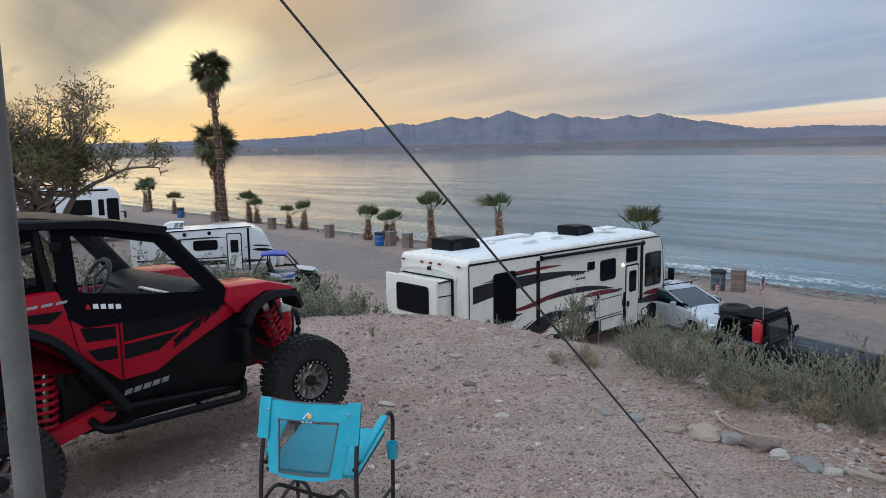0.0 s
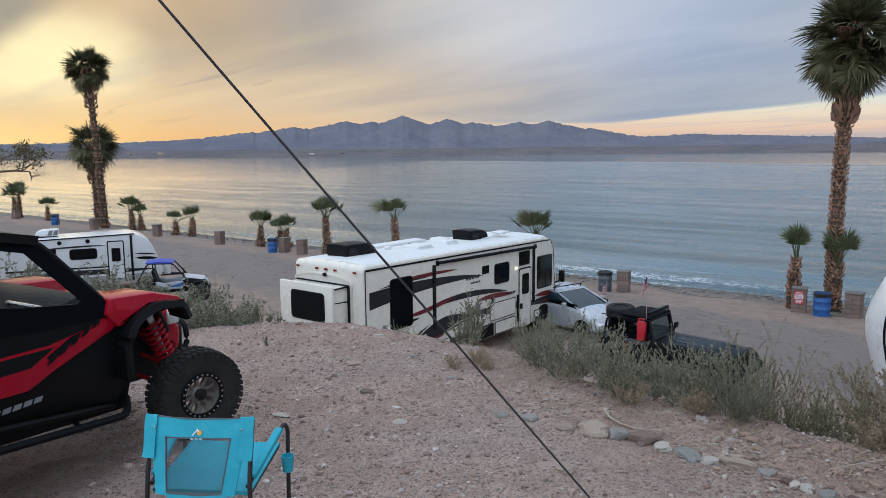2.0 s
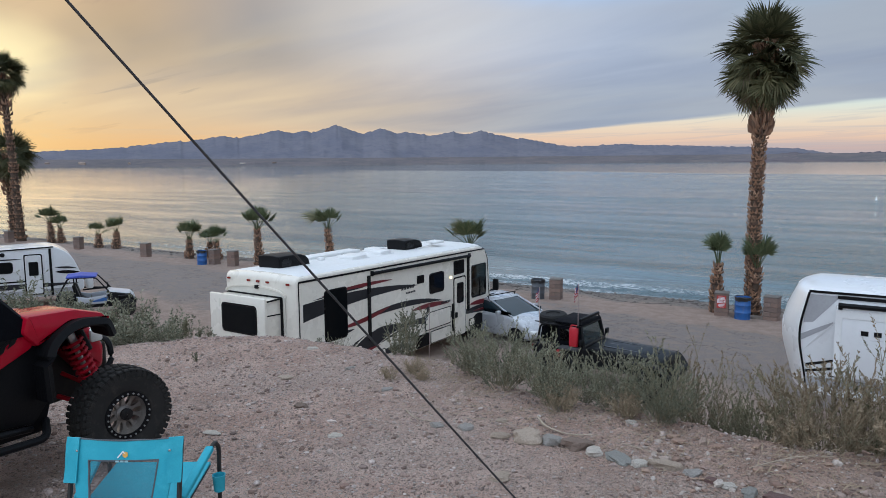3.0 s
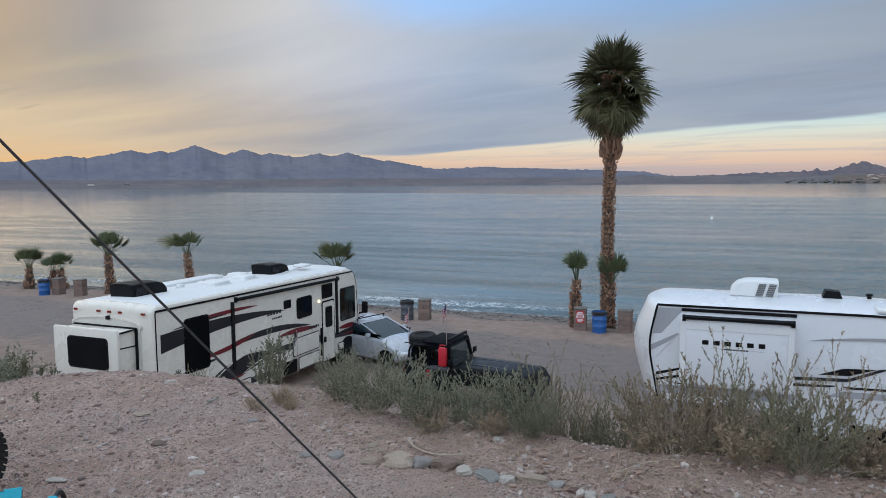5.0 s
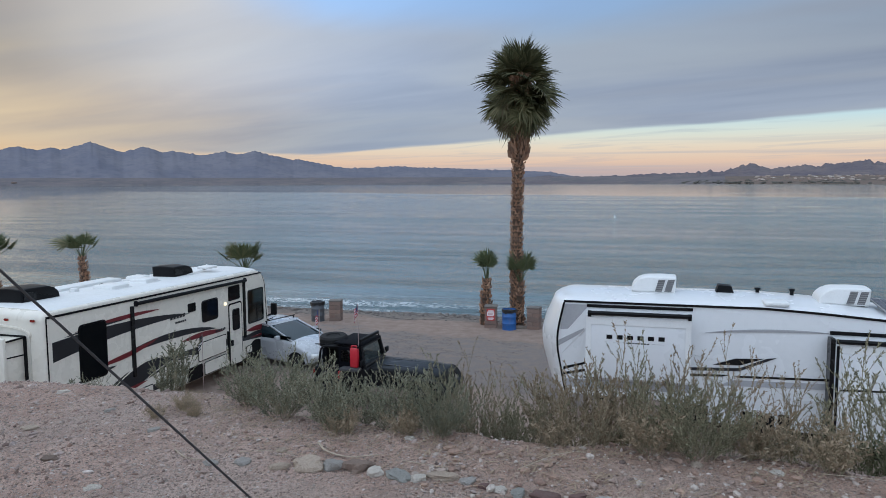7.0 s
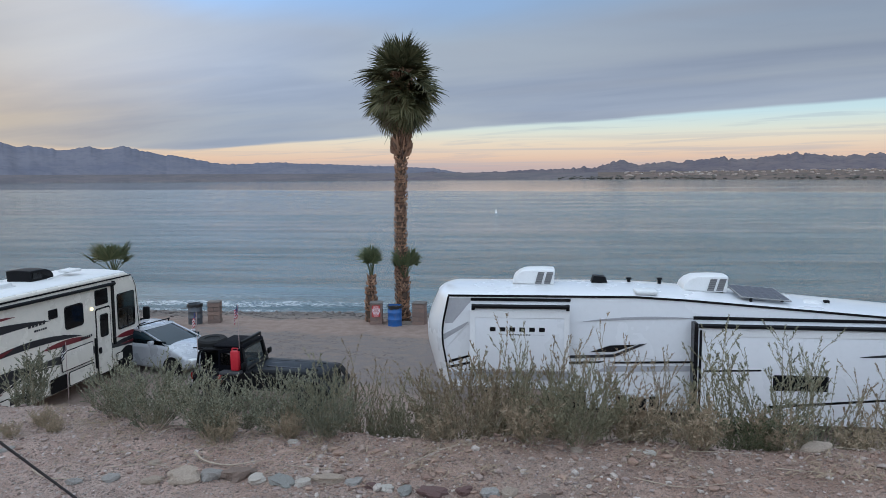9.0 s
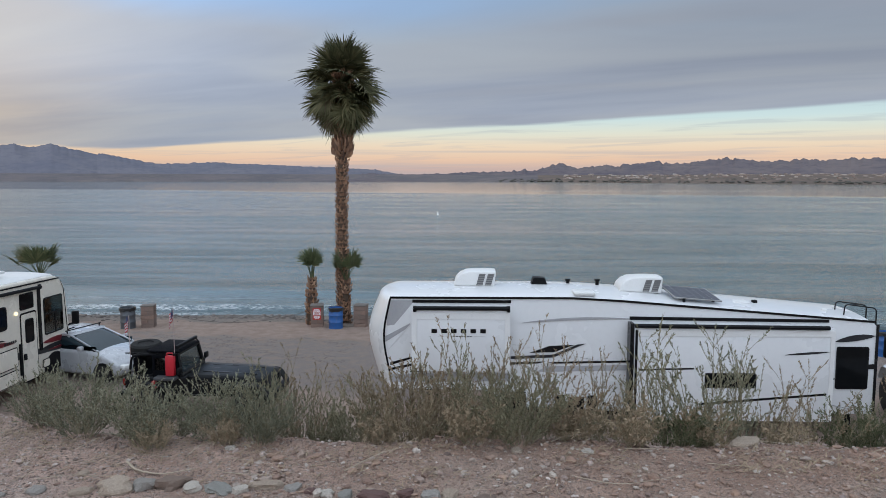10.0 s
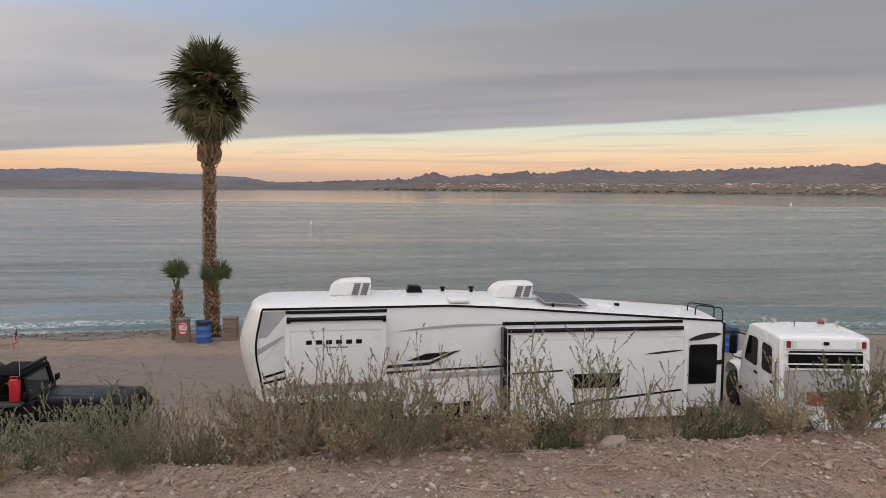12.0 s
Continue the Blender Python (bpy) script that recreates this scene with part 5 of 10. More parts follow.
# ---------------------------------------------------------------- red side-by-side buggy
def knobby_tyre(r, w, n=42):
    """An off-road tyre round y with tread blocks."""
    bm = bmesh.new()
    at = pose(0, 0, 0, 90, 0, 0)
    lathe(bm, [(r * 0.45, -w * 0.40), (r * 0.66, -w * 0.50), (r * 0.90, -w * 0.47), (r * 0.945, -w * 0.38), (r * 0.955, 0), (r * 0.945, w * 0.38), (r * 0.90, w * 0.47), (r * 0.66, w * 0.50), (r * 0.45, w * 0.40)], 40, at, cap=False)
    tread = bmesh.new()
    for i in range(n):
        for row, (yc, half, off, tilt) in enumerate(((-0.40, 0.10, 0.0, 0), (-0.16, 0.09, 0.5, 18), (0.16, 0.09, 0.0, -18), (0.40, 0.10, 0.5, 0))):
            a = 2 * math.pi * (i + off) / n
            rr = r * (0.985 if abs(yc) < 0.3 else 0.965)
            m = pose(0, 0, 0, 0, math.degrees(a), 0) @ pose(0, yc * w, rr, 0, 0, tilt)
            box(tread, -r * 0.056, -half * w * 1.1, -r * 0.05, r * 0.056, half * w * 1.1, r * 0.004, 0.006, 1, m)
        for s in (-1, 1):
            a = 2 * math.pi * (i + (0.5 if s > 0 else 0)) / n
            m = pose(0, 0, 0, 0, math.degrees(a), 0) @ pose(0, s * w * 0.492, r * 0.86, 0, 0, 0)
            box(tread, -r * 0.04, -0.004, -r * 0.05, r * 0.04, 0.004, r * 0.06, 0.003, 1, m)
    return bm, tread


def beadlock_rim(r, w, s):
    """A dished wheel with ten round windows between stubby spokes."""
    bm = bmesh.new()
    at = pose(0, 0, 0, 90, 0, 0)
    q = -s
    lathe(bm, [(r, -w * 0.42), (r, w * 0.40), (r * 0.90, w * 0.44), (r * 0.86, w * 0.30), (r * 0.80, 0.0), (r * 0.80, -w * 0.4)], 40, at @ Matrix.Diagonal((1, 1, q, 1)), cap=False)
    lathe(bm, [(0.004, w * 0.30), (r * 0.20, w * 0.30), (r * 0.24, w * 0.24), (r * 0.36, w * 0.20), (r * 0.38, w * 0.02), (r * 0.30, 0.0), (0.004, 0.0)], 24, at @ Matrix.Diagonal((1, 1, q, 1)), cap=False)
    for i in range(10):
        a = 36 * i
        m = pose(0, 0, 0, 0, a, 0) @ pose(0, s * w * 0.10, 0)
        prism(bm, [(-r * 0.125, r * 0.34), (r * 0.125, r * 0.34), (r * 0.075, r * 0.48), (r * 0.065, r * 0.62), (r * 0.11, r * 0.76), (r * 0.25, r * 0.86), (-r * 0.25, r * 0.86), (-r * 0.11, r * 0.76), (-r * 0.065, r * 0.62), (-r * 0.075, r * 0.48)], -0.018, 0.018, "y", m)
    return bm


def coil(bm, a, b, r, wire, turns, n=9):
    a, b = Vector(a), Vector(b)
    d = (b - a).normalized()
    s = d.cross(Vector((0, 1, 0.1))).normalized()
    w = d.cross(s)
    pts = []
    for i in range(turns * n + 1):
        t = i / (turns * n)
        g = 2 * math.pi * i / n
        pts.append(a + (b - a) * t + (s * math.cos(g) + w * math.sin(g)) * r)
    tube(bm, pts, wire, 6)


def ring_plate(bm, outer, inner, y0, y1):
    """A flat frame between two loops with as many points."""
    n = len(outer)
    rows = [[bm.verts.new((x, y, z)) for x, z in loop] for loop, y in ((outer, y0), (inner, y0), (inner, y1), (outer, y1))]
    for A, B in zip(rows, rows[1:] + rows[:1]):
        for j in range(n):
            bm.faces.new((A[j], A[(j + 1) % n], B[(j + 1) % n], B[j]))


def build_buggy():
    bg = thing("side_by_side_buggy", pose(-5.47, 2.815, 4.775, 0, 0, 98.05), "red and black four-wheel side-by-side buggy parked on gravel", "off-road buggy")
    # wheels
    R, W = 0.350, 0.255
    tm = None
    for x, steer in ((0.02, -12), (-2.22, 0)):
        for s in (-1, 1):
            m = pose(x, s * 0.70, R - 0.01, 0, 0, steer)
            if tm is None:
                carcass, tread = knobby_tyre(R, W)
                tm = part("wheel", carcass, RUBBER, bg, "knobby off-road tyre", m)
                td = tagged(part("tread", tread, RUBBER, tm, "chunky tread blocks"), kind="stuff")
                w = tm
            else:
                w = again(tm, m)
                again(td, Matrix(), w)
            part("rim", beadlock_rim(R * 0.475, W, s), GUNMETAL, w, "bronze-grey beadlock rim")
            bm = bmesh.new()
            lathe(bm, [(R * 0.405, W * 0.40), (R * 0.405, W * 0.455), (R * 0.495, W * 0.455), (R * 0.515, W * 0.40)], 40, pose(0, 0, 0, 90, 0, 0) @ Matrix.Diagonal((1, 1, -s, 1)), cap=False)
            part("beadlock_ring", bm, BLACKP, w)
            bm = bmesh.new()
            for i in range(24):
                a = 2 * math.pi * i / 24
                lathe(bm, [(0.0065, 0), (0.0075, 0.008), (0.002, 0.011)], 6, frame_m((math.cos(a) * R * 0.452, s * W * 0.455, math.sin(a) * R * 0.452), (1, 0, 0), (0, 0, s * -1.0)))
            tagged(part("bolt", bm, STEEL, w), kind="stuff")
            bm = bmesh.new()
            lathe(bm, [(0.045, W * 0.28), (0.045, W * 0.36), (0.032, W * 0.38), (0.002, W * 0.38)], 14, pose(0, 0, 0, 90, 0, 0) @ Matrix.Diagonal((1, 1, -s, 1)), cap=False)
            part("hub_cap", bm, BLACKG, w)
    # floor tub, dark inside
    bm = bmesh.new()
    shell(bm, round_poly([(-1.78, 0.40), (-0.5, 0.36), (-0.42, 0.62), (-0.55, 0.95), (-0.72, 1.02), (-0.80, 0.62), (-1.55, 0.58), (-1.72, 0.92), (-1.80, 0.95)], 0.04, 3), -0.60, 0.60, 0.03, None, 2, 2)
    part("tub", bm, BLACKP, bg)
    ENGINE = mat("dark_engine", (0.02, 0.02, 0.02), 0.6, 0.3, (0.05, 0.045, 0.04), 8, 40)
    bm = bmesh.new()
    box(bm, -0.45, -0.26, 0.40, 0.30, 0.26, 0.78, 0.04)
    part("front_gearbox", bm, ENGINE, bg)
    bm = bmesh.new()
    box(bm, -2.45, -0.34, 0.42, -1.75, 0.34, 0.86, 0.04)
    part("engine", bm, ENGINE, bg)
    for s in (-1, 1):
        def side(name, poly, y0, y1, material, label="", r=0.012, rad=0.02):
            b = bmesh.new()
            lo, hi = (y0, y1) if s > 0 else (-y1, -y0)
            shell(b, round_poly(poly, rad, 3), lo, hi, r, None, 1, 2)
            return part(name, b, material, bg, label)
        # lower black panel, red door, red swoosh
        side("lower_panel", [(-1.70, 0.80), (-1.50, 0.58), (-0.62, 0.46), (-0.50, 0.60), (-0.56, 0.98), (-0.72, 1.04), (-1.72, 1.10)], 0.60, 0.665, BLACKP)
        side("door", [(-1.74, 1.16), (-1.70, 0.93), (-1.46, 0.715), (-1.22, 0.715), (-1.05, 0.80), (-0.62, 0.98), (-0.60, 1.10), (-1.17, 1.10)], 0.655, 0.70, REDP, "red plastic half door with black graphic")
        y = s * 0.7015
        M = frame_m((0, y, 0), (1, 0, 0) if s < 0 else (-1, 0, 0), (0, 0, 1))
        flip = 1 if s < 0 else -1
        def deco(poly, material, lift=0.0, name="graphic", label=""):
            pts = [(x * flip, z) for x, z in poly]
            plate(name, pts, M @ pose(0, 0, lift), 0.003, material, bg, label)
        deco([(-1.69, 1.10), (-1.475, 1.07), (-1.475, 0.995), (-1.66, 1.01)], BLACKP)
        deco([(-1.655, 0.955), (-1.475, 0.95), (-1.475, 0.865), (-1.60, 0.875)], BLACKP)
        deco([(-1.43, 1.09), (-0.68, 1.085), (-0.80, 1.03), (-1.08, 0.972), (-1.43, 0.962)], BLACKP)
        deco([(-1.43, 0.942), (-1.04, 0.953), (-1.20, 0.858), (-1.43, 0.848)], BLACKP)
        deco([(-1.10, 0.895), (-0.92, 1.00), (-0.86, 1.00), (-1.06, 0.87)], BLACKP)
        deco([(-1.455, 1.14), (-1.447, 1.14), (-1.447, 0.72), (-1.455, 0.72)], BLACKP, 0.003)
        for i in range(5):
            a = -1.10 + i * 0.078
            deco([(a, 0.845 + i * 0.042), (a + 0.05, 0.87 + i * 0.042), (a + 0.085, 0.935 + i * 0.042), (a + 0.035, 0.91 + i * 0.042)], BLACKP, 0.004, "marking")
        for i in range(5):
            a = -1.44 + i * 0.064
            zz = 0.604 + i * 0.004
            pts = [((a) * flip, zz), ((a + 0.050) * flip, zz + 0.003), ((a + 0.064) * flip, zz + 0.036), ((a + 0.014) * flip, zz + 0.033)]
            plate("marking", pts, frame_m((0, s * 0.6665, 0), (1, 0, 0) if s < 0 else (-1, 0, 0), (0, 0, 1)), 0.003, mat("grey_lettering", (0.22, 0.22, 0.23), 0.4), bg, "grey lettering shown as bars" if i == 0 else "")
        # soft upper door
        b = bmesh.new()
        o = [(-1.77, 1.735), (-1.50, 1.70), (-1.08, 1.605), (-0.62, 1.13), (-0.68, 1.07), (-1.17, 1.075), (-1.66, 1.10), (-1.78, 1.20)]
        i_ = [(-1.665, 1.655), (-1.45, 1.625), (-1.14, 1.555), (-0.835, 1.21), (-0.87, 1.195), (-1.22, 1.235), (-1.60, 1.30), (-1.67, 1.315)]
        if s > 0:
            i_ = i_[:3] + [(-0.80, 1.17), (-0.86, 1.115), (-1.22, 1.115), (-1.60, 1.13), (-1.67, 1.16)]
        sh = lambda z: (s * (0.712 - 0.10 * max(0, (z - 1.1)) / 0.6))
        rows = []
        for loop, dy in ((o, 0), (i_, 0.004), (i_, -0.016), (o, -0.016)):
            rows.append([b.verts.new((x, sh(z) + s * dy, z)) for x, z in loop])
        for A, B in zip(rows, rows[1:] + rows[:1]):
            for j in range(len(o)):
                b.faces.new((A[j], A[(j + 1) % len(o)], B[(j + 1) % len(o)], B[j]))
        ud = part("upper_door", b, CLOTHB, bg, "black soft upper door")
        b = bmesh.new()
        vs = [b.verts.new((x, sh(z) - s * 0.006, z)) for x, z in i_]
        b.faces.new(vs)
        pn = part("window", b, CLEARV, ud, "clear vinyl window")
        pn.visible_shadow = False
        b = bmesh.new()
        for k in range(4):
            a = -1.60 + k * 0.046
            z = 1.205 - k * 0.008
            vs = [b.verts.new((x, sh(zz) + s * 0.006, zz)) for x, zz in ((a, z), (a + 0.032, z - 0.004), (a + 0.032, z + 0.026), (a, z + 0.030))]
            b.faces.new(vs)
        part("marking", b, MARKW, ud, "white lettering shown as bars")
        b = bmesh.new()
        vs = [b.verts.new((x, sh(zz) + s * 0.006, zz)) for x, zz in ((-1.645, 1.208), (-1.615, 1.205), (-1.622, 1.236), (-1.637, 1.238))]
        b.faces.new(vs)
        part("marking", b, REDP, ud)
        for z in (1.28, 1.60):
            b = bmesh.new()
            box(b, -1.80, s * 0.66 - 0.02, z - 0.03, -1.74, s * 0.66 + 0.02, z + 0.03, 0.008)
            part("hinge", b, BLACKP, ud)
        # rear quarter panel, fenders and flares
        side("rear_panel", [(-2.75, 1.26), (-2.3, 1.33), (-1.79, 1.345), (-1.75, 1.20), (-1.70, 0.94), (-1.60, 0.80), (-1.72, 0.90), (-1.88, 1.10), (-2.15, 1.20), (-2.5, 1.15), (-2.75, 1.05)], 0.55, 0.70, REDP, "red rear fender panel")
        M2 = frame_m((0, s * 0.7015, 0), (1, 0, 0) if s < 0 else (-1, 0, 0), (0, 0, 1))
        for i in range(4):
            a = -2.06 + i * 0.082
            plate("marking", [((a + dx) * flip, z) for dx, z in ((0, 1.262 + i * 0.002), (0.060, 1.264 + i * 0.002), (0.068, 1.280 + i * 0.002), (0.008, 1.278 + i * 0.002))], M2, 0.003, SILVERDEC, bg)
        plate("graphic", [(x * flip, z) for x, z in ((-2.2, 1.245), (-1.78, 1.225), (-1.80, 1.20), (-1.86, 1.165), (-2.2, 1.22))], M2, 0.003, BLACKP, bg)
        for outer, hw in ((bend([(-2.85, 0, 0.95), (-2.55, 0, 1.16), (-2.20, 0, 1.215), (-1.90, 0, 1.13), (-1.70, 0, 0.90), (-1.46, 0, 0.56)], 0.2), 0.035),
                          (bend([(-0.06, 0, 0.96), (-0.10, 0, 1.075), (-0.36, 0, 1.115), (-0.58, 0, 0.98), (-0.56, 0, 0.62)], 0.14), 0.035)):
            b = bmesh.new()
            rows = []
            for i, p in enumerate(outer):
                q = outer[min(i + 1, len(outer) - 1)] - outer[max(i - 1, 0)]
                nrm = Vector((-q.z, 0, q.x)).normalized() * (1 if q.x > 0 else -1)
                if nrm.z < 0 and abs(nrm.z) > abs(nrm.x):
                    nrm = -nrm
                rows.append([b.verts.new(p + nrm * a + Vector((0, s * yy, 0))) for a, yy in ((0.012, 0.58), (0.016, 0.79), (-0.03, 0.815), (-0.045, 0.79), (-0.02, 0.58))])
            for A, B in zip(rows, rows[1:]):
                for j in range(5):
                    b.faces.new((A[j], A[(j + 1) % 5], B[(j + 1) % 5], B[j]))
            b.faces.new(rows[0])
            b.faces.new(rows[-1][::-1])
            part("fender_flare", b, BLACKP, bg)
        side("front_fender", [(-0.70, 1.09), (-0.66, 1.20), (-0.32, 1.185), (-0.10, 1.12), (-0.04, 1.05), (-0.08, 1.06), (-0.36, 1.09), (-0.60, 0.98)], 0.40, 0.735, REDP, "red front fender", 0.03)
        # nerf bar
        b = bmesh.new()
        tube(b, bend([(-1.66, s * 0.62, 0.52), (-1.64, s * 0.80, 0.46), (-0.62, s * 0.78, 0.385), (-0.50, s * 0.60, 0.44)], 0.08), 0.026, 8)
        tube(b, bend([(-1.58, s * 0.64, 0.56), (-1.50, s * 0.74, 0.555), (-0.78, s * 0.73, 0.475), (-0.62, s * 0.62, 0.42)], 0.08), 0.022, 8)
        for x, z in ((-1.42, 0.50), (-0.9, 0.44)):
            tube(b, [(x, s * 0.55, z), (x - 0.06, s * 0.79, z - 0.045)], 0.018, 6)
        part("nerf_bar", b, BLACKP, bg, "black tube side step")
        # arms and coil-over shocks
        b = bmesh.new()
        for dx in (-0.16, 0.16):
            tube(b, [(dx, s * 0.24, 0.46), (0.02, s * 0.58, 0.34)], 0.018, 6)
            tube(b, [(dx * 0.7, s * 0.26, 0.62), (0.02, s * 0.56, 0.47)], 0.016, 6)
        part("suspension_arm", b, REDM, bg, "red front suspension arms")
        b = bmesh.new()
        prism(b, round_poly([(-1.50, 0.49), (-1.50, 0.59), (-1.90, 0.50), (-2.24, 0.44), (-2.24, 0.34), (-1.90, 0.40)], 0.03, 3), s * 0.605, s * 0.675, "y")
        part("trailing_arm", b, REDM, bg, "red rear trailing arm")
        b = bmesh.new()
        for dz in (0.0, 0.14):
            tube(b, [(-2.3, s * 0.2, 0.5 + dz), (-2.2, s * 0.55, 0.34 + dz)], 0.016, 6)
        tube(b, [(-1.75, s * 0.2, 0.66), (-2.1, s * 0.5, 0.60)], 0.02, 6)
        part("radius_rod", b, REDM, bg)
        for top, low in (((-0.22, s * 0.46, 1.06), (-0.02, s * 0.52, 0.46)), ((-1.83, s * 0.55, 1.14), (-1.89, s * 0.58, 0.46))):
            t, l = Vector(top), Vector(low)
            b = bmesh.new()
            tube(b, [t, l], 0.020, 8)
            tube(b, [t, t + (l - t) * 0.38], 0.034, 10)
            sk = part("shock", b, CHROME, bg, "coil-over shock absorber")
            b = bmesh.new()
            coil(b, t + (l - t) * 0.26, l + (t - l) * 0.04, 0.066, 0.0125, 10)
            part("spring", b, REDM, sk, "red coil spring")
            b = bmesh.new()
            tube(b, [t + Vector((0.09, 0, -0.02)), t + (l - t) * 0.42 + Vector((0.09, 0, 0))], 0.03, 10)
            part("reservoir", b, REDM if top[0] < -1 else BLACKP, sk)
        # seats
        b = bmesh.new()
        shell(b, round_poly([(-1.62, 0.66), (-1.10, 0.70), (-1.08, 0.80), (-1.50, 0.80), (-1.66, 1.36), (-1.78, 1.36)], 0.06, 3), (0.09 if s > 0 else -0.56), (0.56 if s > 0 else -0.09), 0.05, None, 2, 3)
        seat = part("seat", b, CLOTHB, bg, "black bucket seat with red panel")
        b = bmesh.new()
        box(b, -1.62, s * 0.325 - 0.17, 0.95, -1.545, s * 0.325 + 0.17, 1.33, 0.03, 2, pose(-0.02, 0, 0, 0, -3, 0))
        part("seat_insert", b, mat("faded_red_vinyl", (0.36, 0.07, 0.08), 0.5, 0, (0.28, 0.05, 0.06), 5, 60), seat, "faded red seat panel")
    # hood, nose, lights
    bm = bmesh.new()
    shell(bm, round_poly([(-0.72, 1.02), (-0.70, 1.13), (-0.34, 1.11), (-0.08, 1.05), (0.06, 0.95), (0.17, 0.80), (0.15, 0.62), (0.0, 0.60), (-0.25, 0.9)], 0.05, 3), -0.44, 0.44, 0.06, lambda x, t, z: (x - 0.10 * max(0, x + 0.1) * t * t, z + 0.02 * (1 - t * t)), 6, 3)
    part("hood", bm, REDP, bg, "red sloping hood")
    bm = bmesh.new()
    shell(bm, round_poly([(0.05, 0.55), (0.20, 0.60), (0.20, 0.80), (0.09, 0.80)], 0.03, 2), -0.36, 0.36, 0.03, None, 2, 2)
    part("grille", bm, BLACKP, bg)
    for s in (-1, 1):
        bm = bmesh.new()
        box(bm, 0.0, s * 0.38 - 0.08, 0.84, 0.11, s * 0.38 + 0.08, 0.94, 0.02)
        part("headlight", bm, WHITEL, bg)
    bm = bmesh.new()
    tube(bm, bend([(0.06, -0.34, 0.56), (0.27, -0.34, 0.60), (0.28, -0.30, 0.80), (0.28, 0.30, 0.80), (0.27, 0.34, 0.60), (0.06, 0.34, 0.56)], 0.08), 0.022, 8)
    part("bumper_hoop", bm, BLACKP, bg)
    # roll cage, roof, dash, steering wheel
    bm = bmesh.new()
    for s in (-1, 1):
        tube(bm, bend([(-0.60, s * 0.66, 1.10), (-1.06, s * 0.59, 1.63), (-1.90, s * 0.58, 1.76), (-2.02, s * 0.58, 1.74), (-2.45, s * 0.56, 1.30)], 0.12), 0.026, 8)
        tube(bm, bend([(-1.80, s * 0.64, 0.75), (-1.80, s * 0.66, 1.25), (-1.86, s * 0.585, 1.745)], 0.1), 0.026, 8)
        tube(bm, [(-1.84, s * 0.60, 1.60), (-2.24, s * 0.57, 1.52)], 0.02, 8)
    for x, z, w in ((-1.06, 1.63, 0.59), (-1.86, 1.75, 0.585), (-1.80, 1.25, 0.66), (-0.62, 1.12, 0.64)):
        tube(bm, [(x, -w, z), (x, w, z)], 0.024, 8)
    part("roll_cage", bm, BLACKP, bg, "black tubular roll cage")
    bm = bmesh.new()
    shell(bm, round_poly([(-0.98, 1.60), (-1.02, 1.65), (-1.45, 1.735), (-1.95, 1.775), (-2.10, 1.75), (-2.10, 1.71), (-1.4, 1.68)], 0.03, 3), -0.65, 0.65, 0.05, lambda x, t, z: (x - 0.05 * t * t, z + 0.012 * (1 - t * t)), 6, 3)
    part("roof", bm, mat("dusty_black_roof", (0.010, 0.010, 0.011), 0.45, 0, (0.018, 0.018, 0.019), 3, 40, wear=(0.024, 0.0235, 0.023), spec=0.08), bg, "dusty black moulded roof")
    bm = bmesh.new()
    shell(bm, round_poly([(-0.98, 0.90), (-0.96, 1.12), (-0.84, 1.215), (-0.70, 1.225), (-0.60, 1.03)], 0.04, 3), -0.58, 0.58, 0.03, None, 2, 2)
    part("dashboard", bm, BLACKP, bg)
    bm = bmesh.new()
    tube(bm, bend([(-0.90, -0.52, 1.06), (-0.98, -0.50, 1.17), (-0.98, -0.06, 1.17), (-0.90, -0.04, 1.06)], 0.05), 0.014, 8)
    part("grab_bar", bm, CHROME, bg, "bright metal grab bar")
    bm = bmesh.new()
    m = pose(-1.10, 0.30, 1.22, 0, -62, 0)
    ringp = [m @ Vector((0.150 * math.cos(a), 0.150 * math.sin(a), 0)) for a in [2 * math.pi * i / 24 for i in range(24)]]
    tube(bm, ringp, 0.016, 8, closed=True)
    for a in (90, 210, 330):
        tube(bm, [m @ Vector((0, 0, 0.02)), m @ Vector((0.146 * math.cos(radians(a)), 0.146 * math.sin(radians(a)), 0))], 0.012, 6)
    tube(bm, [m @ Vector((0, 0, -0.02)), (-0.85, 0.30, 1.08)], 0.022, 8)
    part("steering_wheel", bm, mat("dark_grey_grip", (0.07, 0.07, 0.075), 0.5, 0, (0.045, 0.045, 0.05), 6, 50), bg, "grey three-spoke steering wheel")
    # rear quarter windows and cargo tray
    for s in (-1, 1):
        bm = bmesh.new()
        o = [(-1.84, 1.70), (-2.04, 1.71), (-2.40, 1.33), (-1.82, 1.33)]
        i_ = [(-1.88, 1.64), (-2.02, 1.64), (-2.30, 1.38), (-1.87, 1.38)]
        ring_plate(bm, o, i_, s * 0.60, s * 0.612)
        q = part("quarter_panel", bm, CLOTHB, bg, "black soft rear quarter panel")
        bm = bmesh.new()
        bm.faces.new([bm.verts.new((x, s * 0.605, z)) for x, z in i_])
        w = part("window", bm, CLEARV, q)
        w.visible_shadow = False
    bm = bmesh.new()
    shell(bm, [(-2.75, 1.0), (-1.86, 1.0), (-1.86, 1.12), (-2.75, 1.12)], -0.54, 0.54, 0.02, None, 1, 2)
    part("cargo_tray", bm, BLACKP, bg)
    bm = bmesh.new()
    shell(bm, [(-2.45, 1.12), (-2.0, 1.12), (-2.02, 1.30), (-2.43, 1.30)], -0.4, 0.4, 0.04, None, 1, 2)
    part("cargo_bag", bm, mat("red_duffel", (0.30, 0.03, 0.03), 0.8, 0, (0.22, 0.02, 0.02), 6, 60, bump=0.004), bg, "red soft bag in the tray")
    return bg


build_buggy()


